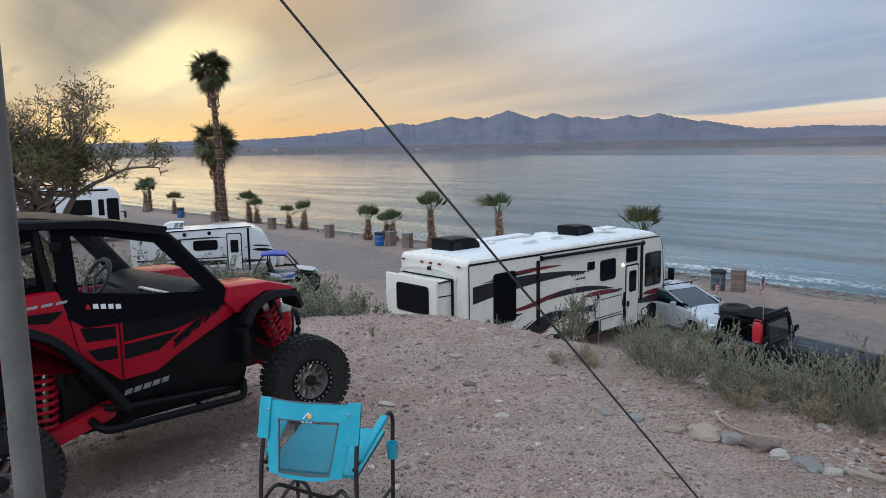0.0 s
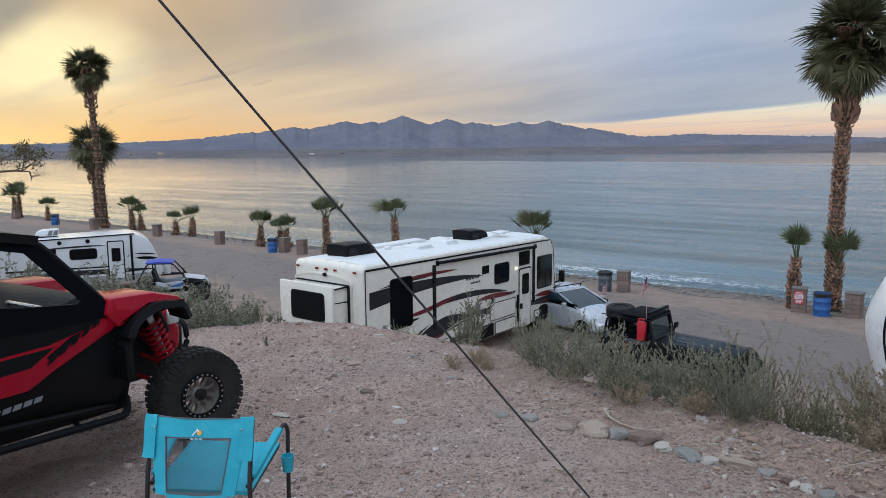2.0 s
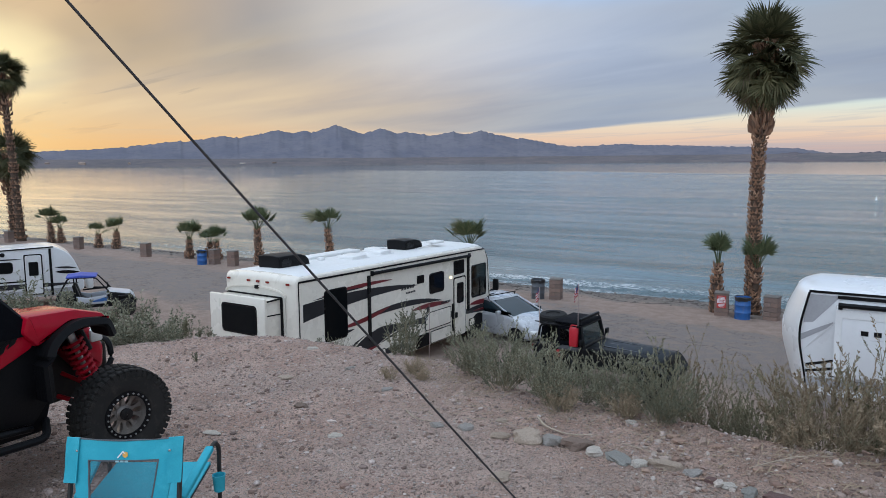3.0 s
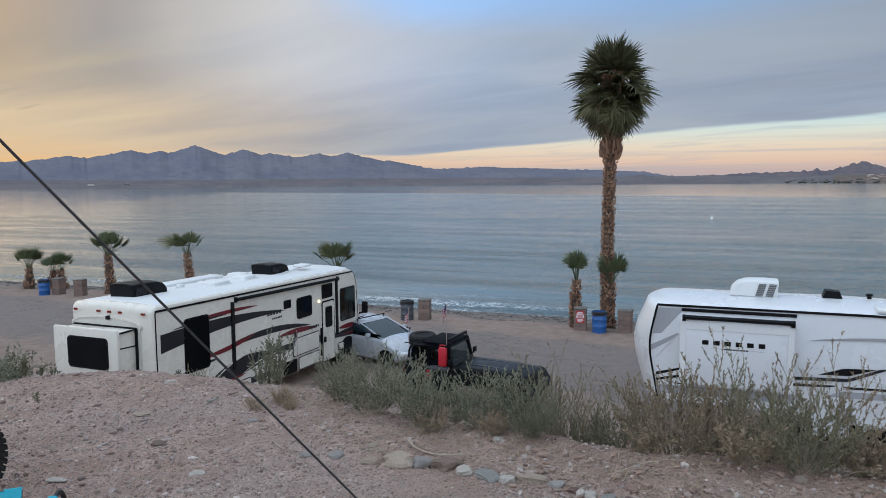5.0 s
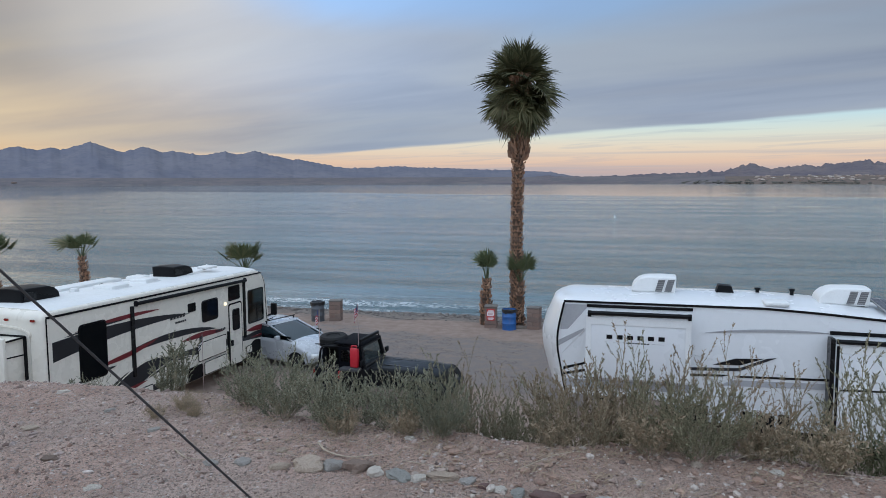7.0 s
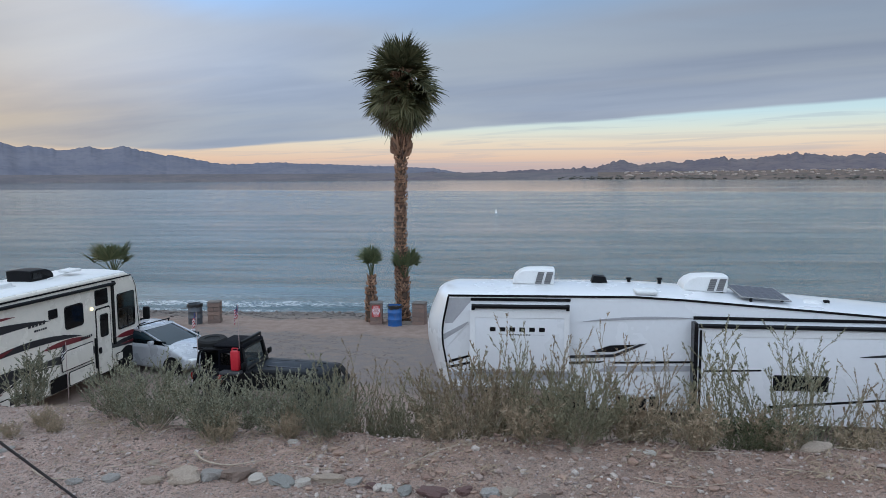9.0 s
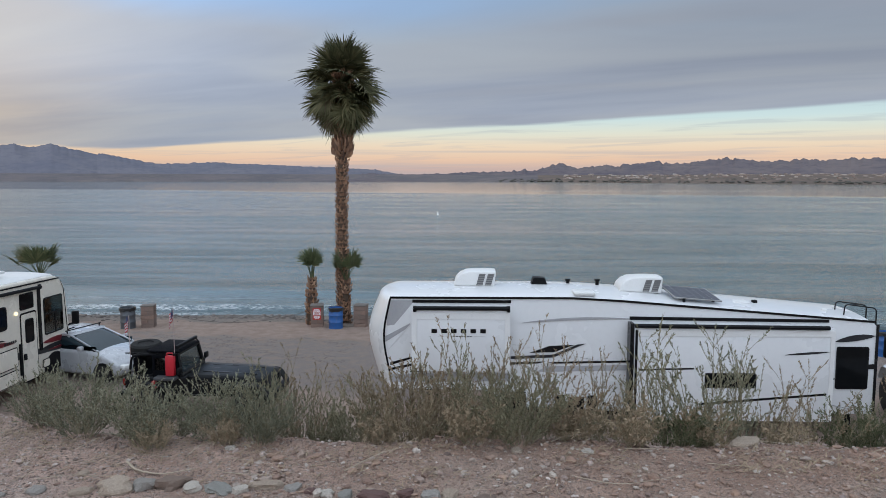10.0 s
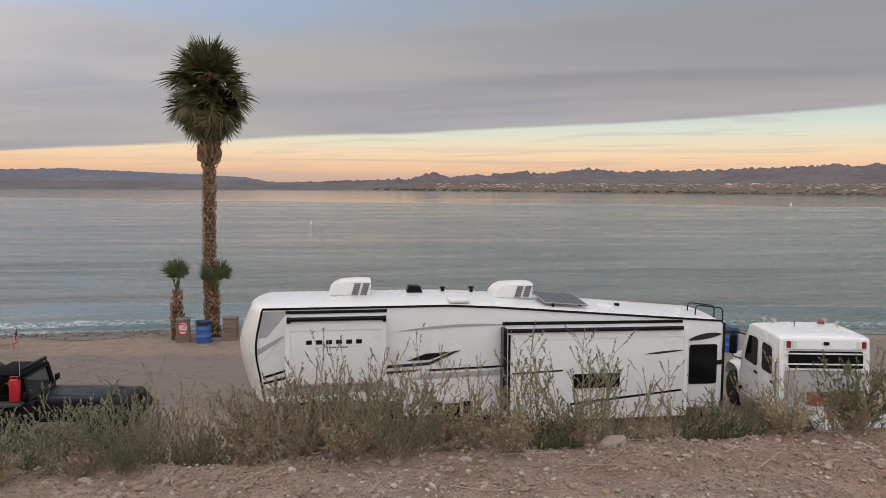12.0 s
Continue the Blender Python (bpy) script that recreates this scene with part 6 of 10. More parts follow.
# ---------------------------------------------------------------- camp chair
def build_chair():
    ch = thing("camp_chair", pose(-3.0, 1.836, ground_z(-3.0, 1.91) - 0.005, 0, 0, 33.0) @ Matrix.Diagonal((0.93, 0.95, 0.99, 1)), "turquoise folding camp chair with dark mesh back on gravel", "camp chair")
    TEAL = mat("turquoise_canvas", (0.034, 0.37, 0.47), 0.75, 0, (0.024, 0.29, 0.385), 5, 160, bump=0.0008, wear=(0.07, 0.45, 0.55))
    FRAME = mat("dark_powder_coat", (0.022, 0.021, 0.021), 0.42, 0.3, (0.036, 0.034, 0.032), 8, 60)
    MESH = bpy.data.materials.new("grey_mesh_cloth")
    MESH.use_nodes = True
    k = Nodes(MESH.node_tree)
    tr = k.add("ShaderNodeBsdfTransparent")
    df = k.add("ShaderNodeBsdfPrincipled", Roughness=0.8)
    df.inputs["Base Color"].default_value = (0.05, 0.055, 0.06, 1)
    v = k.add("ShaderNodeTexCoord").outputs["Object"]
    weave = k.noise(v, 420.0, 1, 0.5)
    mx = k.add("ShaderNodeMixShader")
    k.link(k.span(weave, 0.40, 0.60, 0.15, 0.32), mx.inputs[0])
    k.link(tr.outputs[0], mx.inputs[1])
    k.link(df.outputs[0], mx.inputs[2])
    k.link(mx.outputs[0], k.add("ShaderNodeOutputMaterial").inputs[0])
    w = 0.262
    top, low = 0.795, 0.385

    def sag(x, z):
        """How far the back bows to the rear."""
        t = (z - low) / (top - low)
        return 0.035 * (1 - (x / w) ** 2) * (1 - 0.5 * t) - 0.16 * (t - 0.5) * 0.8

    def cloth(name, x0, x1, z0, z1, material, label="", nx=8, nz=6, dip=0.0, lift=0.0):
        b = bmesh.new()
        g = []
        for side in (0, 0.010):
            rows = []
            for j in range(nz + 1):
                z = z0 + (z1 - z0) * j / nz
                row = []
                for i in range(nx + 1):
                    x = x0 + (x1 - x0) * i / nx
                    zz = z - (dip * (1 - (x / w) ** 2) if j == nz else 0)
                    y = -sag(x, zz) - side - lift + 0.003 * noise.noise((x * 9, zz * 9, 1))
                    y += 0.007 * noise.noise((x * 11 + zz * 6, zz * 16, 3))
                    narrow = 0.80 + 0.20 * max(0.0, min(1.0, (zz - 0.42) / 0.30)) if abs(x) <= w + 0.001 and name != "sleeve" else 1.0
                    row.append(b.verts.new((x * narrow, y, zz)))
                rows.append(row)
            g.append(rows)
        for rows in g:
            for A, B in zip(rows, rows[1:]):
                for i in range(nx):
                    b.faces.new((A[i], A[i + 1], B[i + 1], B[i]))
        A, B = g
        for j in range(nz):
            b.faces.new((A[j][0], A[j + 1][0], B[j + 1][0], B[j][0]))
            b.faces.new((A[j][nx], A[j + 1][nx], B[j + 1][nx], B[j][nx]))
        for i in range(nx):
            b.faces.new((A[0][i], A[0][i + 1], B[0][i + 1], B[0][i]))
            b.faces.new((A[nz][i], A[nz][i + 1], B[nz][i + 1], B[nz][i]))
        return part(name, b, material, ch, label)

    bk = cloth("backrest", -w, w, 0.70, top, TEAL, "turquoise canvas back band", dip=0.012)
    cloth("back_panel", -w, -w + 0.085, 0.435, 0.70, TEAL, nx=3)
    cloth("back_panel", w - 0.085, w, 0.435, 0.70, TEAL, nx=3)
    cloth("back_panel", -w + 0.085, w - 0.085, 0.425, 0.450, TEAL, nz=2)
    cloth("back_mesh", -w + 0.080, w - 0.080, 0.445, 0.703, MESH, "see-through grey mesh", lift=-0.001)
    PIPE = mat("grey_piping", (0.09, 0.10, 0.11), 0.8, 0, (0.06, 0.07, 0.08), 9, 90)
    cloth("piping", -w + 0.08, w - 0.08, 0.446, 0.454, PIPE, nz=1, lift=0.002)
    cloth("piping", -w + 0.08, w - 0.08, 0.697, 0.703, PIPE, nz=1, lift=0.002)
    cloth("piping", -w, w, top - 0.005, top + 0.003, PIPE, nz=1, dip=0.012, lift=0.002)
    for s in (-1, 1):
        e = s * (w - 0.083)
        cloth("piping", e - 0.004, e + 0.004, 0.446, 0.70, PIPE, nx=1, lift=0.002)
        cloth("sleeve", s * w - 0.037, s * w + 0.033, 0.60, top + 0.004, TEAL, nx=2, lift=0.012)
    # pale mountain mark on the back
    M = frame_m((0, -sag(0, 0.75) - 0.0135 - 0.31 * 0.75, 0.0), (1, 0, 0), (0, 0.31, 1))
    plate("marking", [(-0.03, 0.745), (0.0, 0.78), (0.012, 0.765), (0.006, 0.765), (0.0, 0.772), (-0.022, 0.745)], M, 0.002, MARKW, bk)
    plate("marking", [(0.012 + 0.014 * math.cos(a), 0.761 + 0.014 * math.sin(a)) for a in [math.pi * 2 * i / 10 for i in range(10)]], M @ pose(0, 0, -0.001), 0.002, mat("orange_mark", (0.75, 0.40, 0.08), 0.6), bk)
    bars(bk, M, -0.034, 0.726, 0.07, 0.008, 3, mat("faded_print", (0.32, 0.50, 0.52), 0.6), "faded pale lettering shown as bars")
    # seat
    b = bmesh.new()
    rows = []
    for j in range(9):
        y = 0.02 + 0.47 * j / 8
        row = []
        for i in range(9):
            x = -0.27 + 0.54 * i / 8
            row.append(b.verts.new((x, y, 0.425 + 0.065 * j / 8 - 0.03 * (1 - (x / 0.27) ** 2) * math.sin(math.pi * j / 8))))
        rows.append(row)
    low_rows = [[b.verts.new(v.co - Vector((0, 0, 0.018))) for v in row] for row in rows]
    for G in (rows, low_rows):
        for A, B in zip(G, G[1:]):
            for i in range(8):
                b.faces.new((A[i], A[i + 1], B[i + 1], B[i]))
    for i in range(8):
        b.faces.new((rows[0][i], rows[0][i + 1], low_rows[0][i + 1], low_rows[0][i]))
        b.faces.new((rows[8][i], rows[8][i + 1], low_rows[8][i + 1], low_rows[8][i]))
        b.faces.new((rows[i][0], rows[i + 1][0], low_rows[i + 1][0], low_rows[i][0]))
        b.faces.new((rows[i][8], rows[i + 1][8], low_rows[i + 1][8], low_rows[i][8]))
    part("seat", b, TEAL, ch, "turquoise canvas seat")
    # frame
    for s in (-1, 1):
        b = bmesh.new()
        tube(b, bend([(s * 0.275, 0.075, top - 0.02), (s * 0.278, -0.01, 0.50), (s * 0.285, -0.03, 0.30), (s * 0.29, -0.05, 0.0)], 0.06), 0.0125, 8)
        part("back_post", b, FRAME, ch)
        b = bmesh.new()
        tube(b, bend([(s * 0.262, 0.0, 0.46), (s * 0.29, 0.30, 0.56), (s * 0.31, 0.46, 0.615), (s * 0.318, 0.50, 0.57), (s * 0.315, 0.47, 0.0)], 0.045), 0.0125, 8)
        part("arm_frame", b, FRAME, ch)
        b = bmesh.new()
        A, B = Vector((s * 0.266, 0.05, 0.488)), Vector((s * 0.304, 0.40, 0.605))
        d = (B - A).normalized()
        mm = frame_m(A, d, Vector((s, -0.1, 0)))
        box(b, 0, -0.024, -0.015, (B - A).length, 0.024, 0.015, 0.01, 2, mm)
        part("armrest", b, TEAL, ch, "turquoise padded armrest")
        b = bmesh.new()
        tube(b, bend([(s * 0.27, -0.03, 0.26), (s * 0.20, -0.02, 0.36), (s * 0.05, 0.2, 0.20), (-s * 0.26, 0.44, 0.03)], 0.05), 0.011, 8)
        part("cross_strut", b, FRAME, ch)
        b = bmesh.new()
        tube(b, [(s * 0.275, -0.03, 0.13), (s * 0.315, 0.47, 0.16)], 0.011, 8)
        part("side_rail", b, FRAME, ch)
        b = bmesh.new()
        tube(b, [(s * 0.262, 0.02, 0.412), (s * 0.262, 0.48, 0.472)], 0.011, 8)
        part("seat_rail", b, FRAME, ch)
        b = bmesh.new()
        lathe(b, [(0.018, 0), (0.018, 0.02), (0.012, 0.03)], 10, pose(s * 0.275, -0.05, -0.005))
        part("foot", b, BLACKP, ch)
    b = bmesh.new()
    tube(b, bend([(-0.06, -0.02, 0.40), (0.0, -0.02, 0.36), (0.02, 0.03, 0.10), (0.02, 0.1, 0.02)], 0.04), 0.011, 8)
    part("rocker_strut", b, FRAME, ch)
    b = bmesh.new()
    lathe(b, [(0.030, 0), (0.036, 0.08), (0.038, 0.088), (0.033, 0.088), (0.028, 0.01)], 14, pose(0.335, 0.43, 0.355), cap=False)
    part("cup_holder", b, TEAL, ch, "turquoise cup holder")
    for s in (-1, 1):
        b = bmesh.new()
        lathe(b, [(0.006, 0), (0.006, 0.004), (0.002, 0.006)], 8, frame_m((s * 0.235, -sag(0.235, 0.74) - 0.024, 0.745), (1, 0, 0), (0, 0, 1)))
        part("rivet", b, CHROME, ch)
    return ch


build_chair()

# ---------------------------------------------------------------- awning pole and guy rope
POLE = mat("weathered_pole", (0.115, 0.105, 0.090), 0.6, 0.0, (0.07, 0.064, 0.056), 9, 60, bump=0.002, wear=(0.17, 0.155, 0.135))
ROPE = mat("dark_braided_cord", (0.035, 0.032, 0.034), 0.8, 0, (0.07, 0.06, 0.055), 60, 400, bump=0.002)
pole = thing("awning_pole", pose(-1.362, 0.268, ground_z(-1.362, 0.268)), "weathered grey metal awning pole standing on gravel", "pole")
b = bmesh.new()
lathe(b, [(0.0235, 0), (0.0235, 1.5), (0.0225, 1.502), (0.0225, 2.86), (0.010, 2.865), (0.010, 2.93)], 18)
part("shaft", b, POLE, pole)
b = bmesh.new()
lathe(b, [(0.06, 0), (0.06, 0.012), (0.03, 0.03), (0.027, 0.06)], 18)
part("foot", b, BLACKP, pole)
b = bmesh.new()
lathe(b, [(0.025, 2.70), (0.028, 2.71), (0.028, 2.78), (0.025, 2.79)], 18)
part("collar", b, BLACKP, pole)
A, B = Vector((-1.350, 0.345, 7.655)), Vector((-0.377, 2.454, 4.90))
pts = [Vector((-1.362, 0.268, 7.72))]
for i in range(25):
    t = i / 24
    p = A.lerp(B, t)
    pts.append(p + Vector((0, 0, -0.008 * math.sin(math.pi * t))))
b = bmesh.new()
tube(b, pts, 0.0026, 8)
rope = thing("guy_rope", Matrix(), "taut dark braided guy rope pegged into the gravel", "rope")
part("cord", b, ROPE, rope)
b = bmesh.new()
tube(b, bend([(-0.39, 2.42, 4.93), (-0.36, 2.49, 4.95), (-0.30, 2.62, 4.74)], 0.02), 0.005, 6)
part("peg", b, STEEL, rope, "steel tent peg")
# ---------------------------------------------------------------- palms
FROND = leaf_mat("palm_green", (0.050, 0.056, 0.026), (0.145, 0.138, 0.070), (0.052, 0.054, 0.026), 0.75)
FROND_Y = leaf_mat("palm_yellow_green", (0.085, 0.084, 0.038), (0.180, 0.158, 0.080), (0.080, 0.080, 0.036))
FROND_D = leaf_mat("palm_dead_frond", (0.15, 0.115, 0.075), (0.085, 0.062, 0.040), (0.12, 0.09, 0.058), 0.85)
BOOT = stone_mat("palm_boot", [(0.09, 0.046, 0.028), (0.36, 0.185, 0.10), (0.17, 0.086, 0.050), (0.46, 0.27, 0.165), (0.045, 0.03, 0.022)], 0.85, 30)
BARK = mat("palm_bark", (0.075, 0.048, 0.032), 0.9, 0, (0.045, 0.03, 0.02), 6, 50, bump=0.01)


def frond_mesh(name, stalk, blade, segs, spread, droop, material, seed, fold=0.5, bow=0, width=0.034, hang=0.45):
    """A fan leaf: stalk along x, then a fan of narrow blades whose ends split off and hang."""
    rnd = random.Random(seed)
    bm = bmesh.new()
    pts = [(stalk * t, 0, -0.10 * stalk * t * t) for t in (0, 0.35, 0.7, 1.0)]
    tube(bm, pts, 0.020, 4, r2=0.010)
    hub = Vector(pts[-1])
    for i in range(segs):
        t = i / (segs - 1)
        a = radians(-spread + 2 * spread * t) + rnd.uniform(-0.05, 0.05)
        ln = blade * (0.70 + 0.30 * math.cos(a * 0.9)) * rnd.uniform(0.80, 1.10)
        cb, sb = math.cos(radians(bow)), math.sin(radians(bow))
        d = Vector((math.cos(a) * cb, math.sin(a), -math.cos(a) * sb))
        s = Vector((-math.sin(a) * cb, math.cos(a), math.sin(a) * sb))
        wd = blade * width
        dr = droop * rnd.uniform(0.6, 1.6)
        tilt = fold * (1 if i % 2 else -1) * 0.5
        prev = None
        for k, (q, wf) in enumerate(((0.04, 0.35), (0.36, 1.0), (0.62, 0.85), (0.82, 0.5), (1.0, 0.06))):
            p = hub + d * ln * q + Vector((0, 0, -dr * ln * q ** 2.6 + 0.05 * blade * math.cos(a) * q))
            if q > 0.8:
                p -= d * ln * hang * (q - 0.7) * min(1, 2 * dr)
            l = bm.verts.new(p + s * wd * wf + Vector((0, 0, tilt * wd * wf)))
            r = bm.verts.new(p - s * wd * wf - Vector((0, 0, tilt * wd * wf)))
            if prev:
                bm.faces.new((prev[0], prev[1], r, l))
            prev = (l, r)
    me = bpy.data.meshes.new(name)
    bm.to_mesh(me)
    bm.free()
    me.materials.append(material)
    return me


FRONDS = [frond_mesh("frond", 0.80, 1.06, 30, 105, 0.10 + 0.05 * i, FROND, i, 0.6, -2 + 7 * i, hang=0.25) for i in range(5)]
FRONDS_Y = [frond_mesh("frond", 0.85, 1.04, 28, 100, 0.16 + 0.08 * i, FROND_Y, 10 + i, 0.6, 4 + 9 * i, hang=0.3) for i in range(4)]
FRONDS_D = [frond_mesh("frond", 0.80, 0.98, 14, 46, 0.9, FROND_D, 20 + i, 0.9, 20, 0.028) for i in range(3)]
FROND_S = leaf_mat("young_palm_green", (0.070, 0.088, 0.040), (0.145, 0.155, 0.074), (0.060, 0.082, 0.038))
FRONDS_S = [frond_mesh("frond", 0.74, 0.66, 24, 88, 0.04 + 0.04 * i, FROND_S, 30 + i, 0.6, -4 + 6 * i, 0.036, 0.15) for i in range(4)]


def palm_trunk(h, r0, r1, rows, per, boot, lean, seed, flare=1.35):
    rnd = random.Random(seed)
    bm = bmesh.new()
    rings = []

    def axis(t):
        return Vector((lean[0] * t ** 1.3 + 0.05 * math.sin(t * 5 + seed), lean[1] * t ** 1.3, h * t))

    def rad(t):
        return (r0 + (r1 - r0) * t) * (1 + (flare - 1) * math.exp(-t * h / 0.45))
    n = 14
    m = max(6, int(h * 2.2))
    for j in range(m + 1):
        t = j / m
        c = axis(t)
        rings.append([bm.verts.new(c + Vector((math.cos(2 * math.pi * i / n), math.sin(2 * math.pi * i / n), 0)) * rad(t) * rnd.uniform(0.94, 1.06)) for i in range(n)])
    for A, B in zip(rings, rings[1:]):
        for i in range(n):
            bm.faces.new((A[i], A[(i + 1) % n], B[(i + 1) % n], B[i]))
    bm.faces.new(rings[-1])
    # old leaf bases standing out of the bark
    bb = bmesh.new()
    for j in range(rows):
        t = (j + rnd.uniform(0.1, 0.9)) / rows
        t = min(0.995, max(0.02, t))
        for i in range(per):
            if rnd.random() < 0.14:
                continue
            a = 2 * math.pi * (i + 0.5 * (j % 2) + rnd.uniform(-0.2, 0.2)) / per
            c = axis(t)
            o = Vector((math.cos(a), math.sin(a), 0))
            s = Vector((-math.sin(a), math.cos(a), 0))
            top_shag = 1.0 + 1.6 * max(0.0, min(1.0, (h * (t - 1) + 3.75) / 0.25)) * (h > 4)
            bw, bl, bo = boot * rnd.uniform(0.7, 1.2), boot * rnd.uniform(1.4, 2.8) * top_shag, boot * rnd.uniform(0.7, 2.0) * top_shag
            base = c + o * rad(t) * 0.94
            lean_x = boot * rnd.uniform(-0.5, 0.5)
            tip = base + o * bo + Vector((0, 0, bl))
            q = [bb.verts.new(base - s * bw), bb.verts.new(base + s * bw), bb.verts.new(tip + s * (bw * 0.16 + lean_x)), bb.verts.new(tip - s * (bw * 0.16 - lean_x)), bb.verts.new(base + o * bo * 0.9 + Vector((0, 0, bl * 0.25)))]
            bb.faces.new((q[0], q[1], q[4]))
            bb.faces.new((q[1], q[2], q[4]))
            bb.faces.new((q[2], q[3], q[4]))
            bb.faces.new((q[3], q[0], q[4]))
            bb.faces.new((q[0], q[3], q[2], q[1]))
    return bm, bb, axis(1.0)


def build_palm(x, y, h, r0, r1, size, count, skirt, label, seed, lean=(0, 0), boot=0.09, rows=None, per=11, z=None, group="palms along the shore", up=75, low=-20, deep=1.0):
    rnd = random.Random(seed)
    z = ground_z(x, y) - 0.05 if z is None else z
    p = thing("fan_palm", pose(x, y, z), label, "palm tree", group)
    bm, bb, top = palm_trunk(h, r0, r1, rows or max(6, int(h * 4.2)), per, boot, lean, seed)
    t = part("trunk", bm, BARK, p)
    tagged(part("leaf_base", bb, BOOT, t, "rough orange-brown leaf bases", smooth=10), kind="stuff")

    def leaf(meshes, el, az, sc, drop=0.0, roll=55):
        o = new("frond", rnd.choice(meshes))
        o.parent = p
        off = Vector((math.cos(radians(az)), math.sin(radians(az)), 0)) * r1 * 0.5
        o.matrix_basis = Matrix.Translation(top + off + Vector((0, 0, -drop))) @ Euler((0, 0, radians(az))).to_matrix().to_4x4() @ Euler((radians(rnd.uniform(-roll, roll)), radians(-el), 0)).to_matrix().to_4x4() @ Matrix.Diagonal((sc, sc, sc, 1))
    small = h < 4
    for i in range(0 if small else count):
        # tiers of fans: young ones upright at the tip, older ones lower, hanging and more olive
        f = i / max(1, count - 1)
        kind = FRONDS[:2] if f < 0.25 else (FRONDS if rnd.random() > f * 1.05 - 0.10 else FRONDS_Y)
        leaf(kind, 80 - (92 + 44 * deep) * f ** 0.95 + rnd.uniform(-15, 15), i * 137.5 + rnd.uniform(-16, 16), size * rnd.uniform(0.80, 1.12) * (0.84 + 0.26 * math.sin(math.pi * min(1.0, 0.12 + 0.88 * f))), 1.45 * deep * f ** 1.1 - 0.10)
    for i in range(count if small else 0):
        f = i / max(1, count - 1)
        el = up - (up - low) * f ** 1.25 + rnd.uniform(-8, 8)
        leaf(FRONDS_S if rnd.random() < 0.93 else FRONDS_Y, el, i * 137.5 + rnd.uniform(-14, 14), size * rnd.uniform(0.80, 1.1), roll=30)
    for i in range(0 if small else int(count * 0.36 * deep ** 2)):
        leaf(FRONDS_Y if i % 3 else FRONDS, rnd.uniform(-38, 14), i * 137.5 + 70, size * rnd.uniform(0.82, 1.02), deep * rnd.uniform(0.25, 0.95), 85)
    for i in range(0 if small else 6):
        leaf(FRONDS_D, rnd.uniform(-60, -10), i * 137.5 + 40, size * rnd.uniform(0.80, 1.0), deep * rnd.uniform(0.5, 1.3))
    for i in range(skirt):
        f = i / max(1, skirt - 1)
        leaf(FRONDS_Y if rnd.random() < 0.85 else FRONDS_D, max(-74, -40 - 24 * f + rnd.uniform(-10, 10)), i * 137.5 + rnd.uniform(-20, 20), size * rnd.uniform(0.76, 0.98), deep * (1.0 + 0.45 * f))
    return p


# the two tall ones
build_palm(-5.12, 30.7, 10.78, 0.235, 0.155, 0.94, 88, 18, "tall fan palm with shaggy crown and rough orange-brown trunk", 3, (0.0, 0.1), 0.070, 104, 14)
build_palm(-61.6, 29.9, 13.9, 0.30, 0.21, 1.10, 50, 6, "tall slender fan palm, dark against the sunset", 7, (-1.7, 0.3), 0.10, 46, 12, deep=0.45)
build_palm(-64.4, 30.7, 7.4, 0.28, 0.22, 1.24, 42, 6, "shorter fan palm beside a taller one", 8, (0.0, 0.0), 0.10, 26, 12, deep=0.6)
# short ones beside the lot: (x, y, trunk, crown size, fronds)
SHORT = [(-6.35, 30.1, 2.0, 0.92, 14, 88, 42), (-4.98, 30.32, 1.95, 0.92, 12, 70, 5), (-18.5, 30.5, 2.05, 1.05, 16, 70, -5), (-27.9, 30.5, 2.5, 0.92, 14, 80, 0), (-33.6, 30.3, 2.25, 0.98, 18, 80, -5), (-37.9, 30.6, 1.2, 0.80, 14, 75, 0),
         (-39.0, 31.0, 1.1, 0.74, 12, 75, 0), (-39.9, 30.0, 1.25, 0.95, 16, 75, 0), (-49.8, 31.0, 1.3, 0.85, 12, 75, 5), (-51.6, 30.7, 1.0, 0.72, 10, 75, 5), (-58.6, 30.8, 1.7, 0.95, 14, 75, 0), (-57.9, 31.2, 1.2, 0.8, 12, 75, 0),
         (-74.0, 30.4, 1.2, 0.92, 13, 75, 0), (-79.0, 29.3, 1.9, 1.1, 15, 75, -5), (-80.5, 30.3, 2.2, 1.1, 15, 75, -5)]
for i, (x, y, h, sz, n, up, low) in enumerate(SHORT):
    build_palm(x, y, h, 0.24 if i != 1 else 0.15, 0.10, sz * 1.12, max(9, int(n * 0.95)), 0, "short young fan palm with stubby orange-brown trunk", 40 + i, (0.05 * (i % 3 - 1), 0.0), 0.085, max(6, int(h * 9)), 9, up=min(88, up + 12), low=max(44, low + 46))


# ---------------------------------------------------------------- shrubs
SAGE = leaf_mat("sage_leaf", (0.060, 0.066, 0.043), (0.430, 0.415, 0.300), (0.118, 0.124, 0.084), 0.8)
OLIVE = leaf_mat("olive_leaf", (0.075, 0.075, 0.044), (0.390, 0.360, 0.235), (0.140, 0.128, 0.080), 0.8)
GREEN = leaf_mat("green_shrub_leaf", (0.055, 0.066, 0.034), (0.235, 0.240, 0.135), (0.095, 0.102, 0.054), 0.8)
RUST = leaf_mat("rusty_dry_leaf", (0.150, 0.112, 0.072), (0.420, 0.340, 0.235), (0.200, 0.150, 0.098), 0.85)
STRAW = leaf_mat("dry_straw", (0.340, 0.260, 0.175), (0.220, 0.160, 0.105), (0.430, 0.340, 0.235), 0.85)
TWIG = mat("shrub_twig", (0.27, 0.235, 0.15), 0.9, 0, (0.13, 0.105, 0.068), 20, 90)


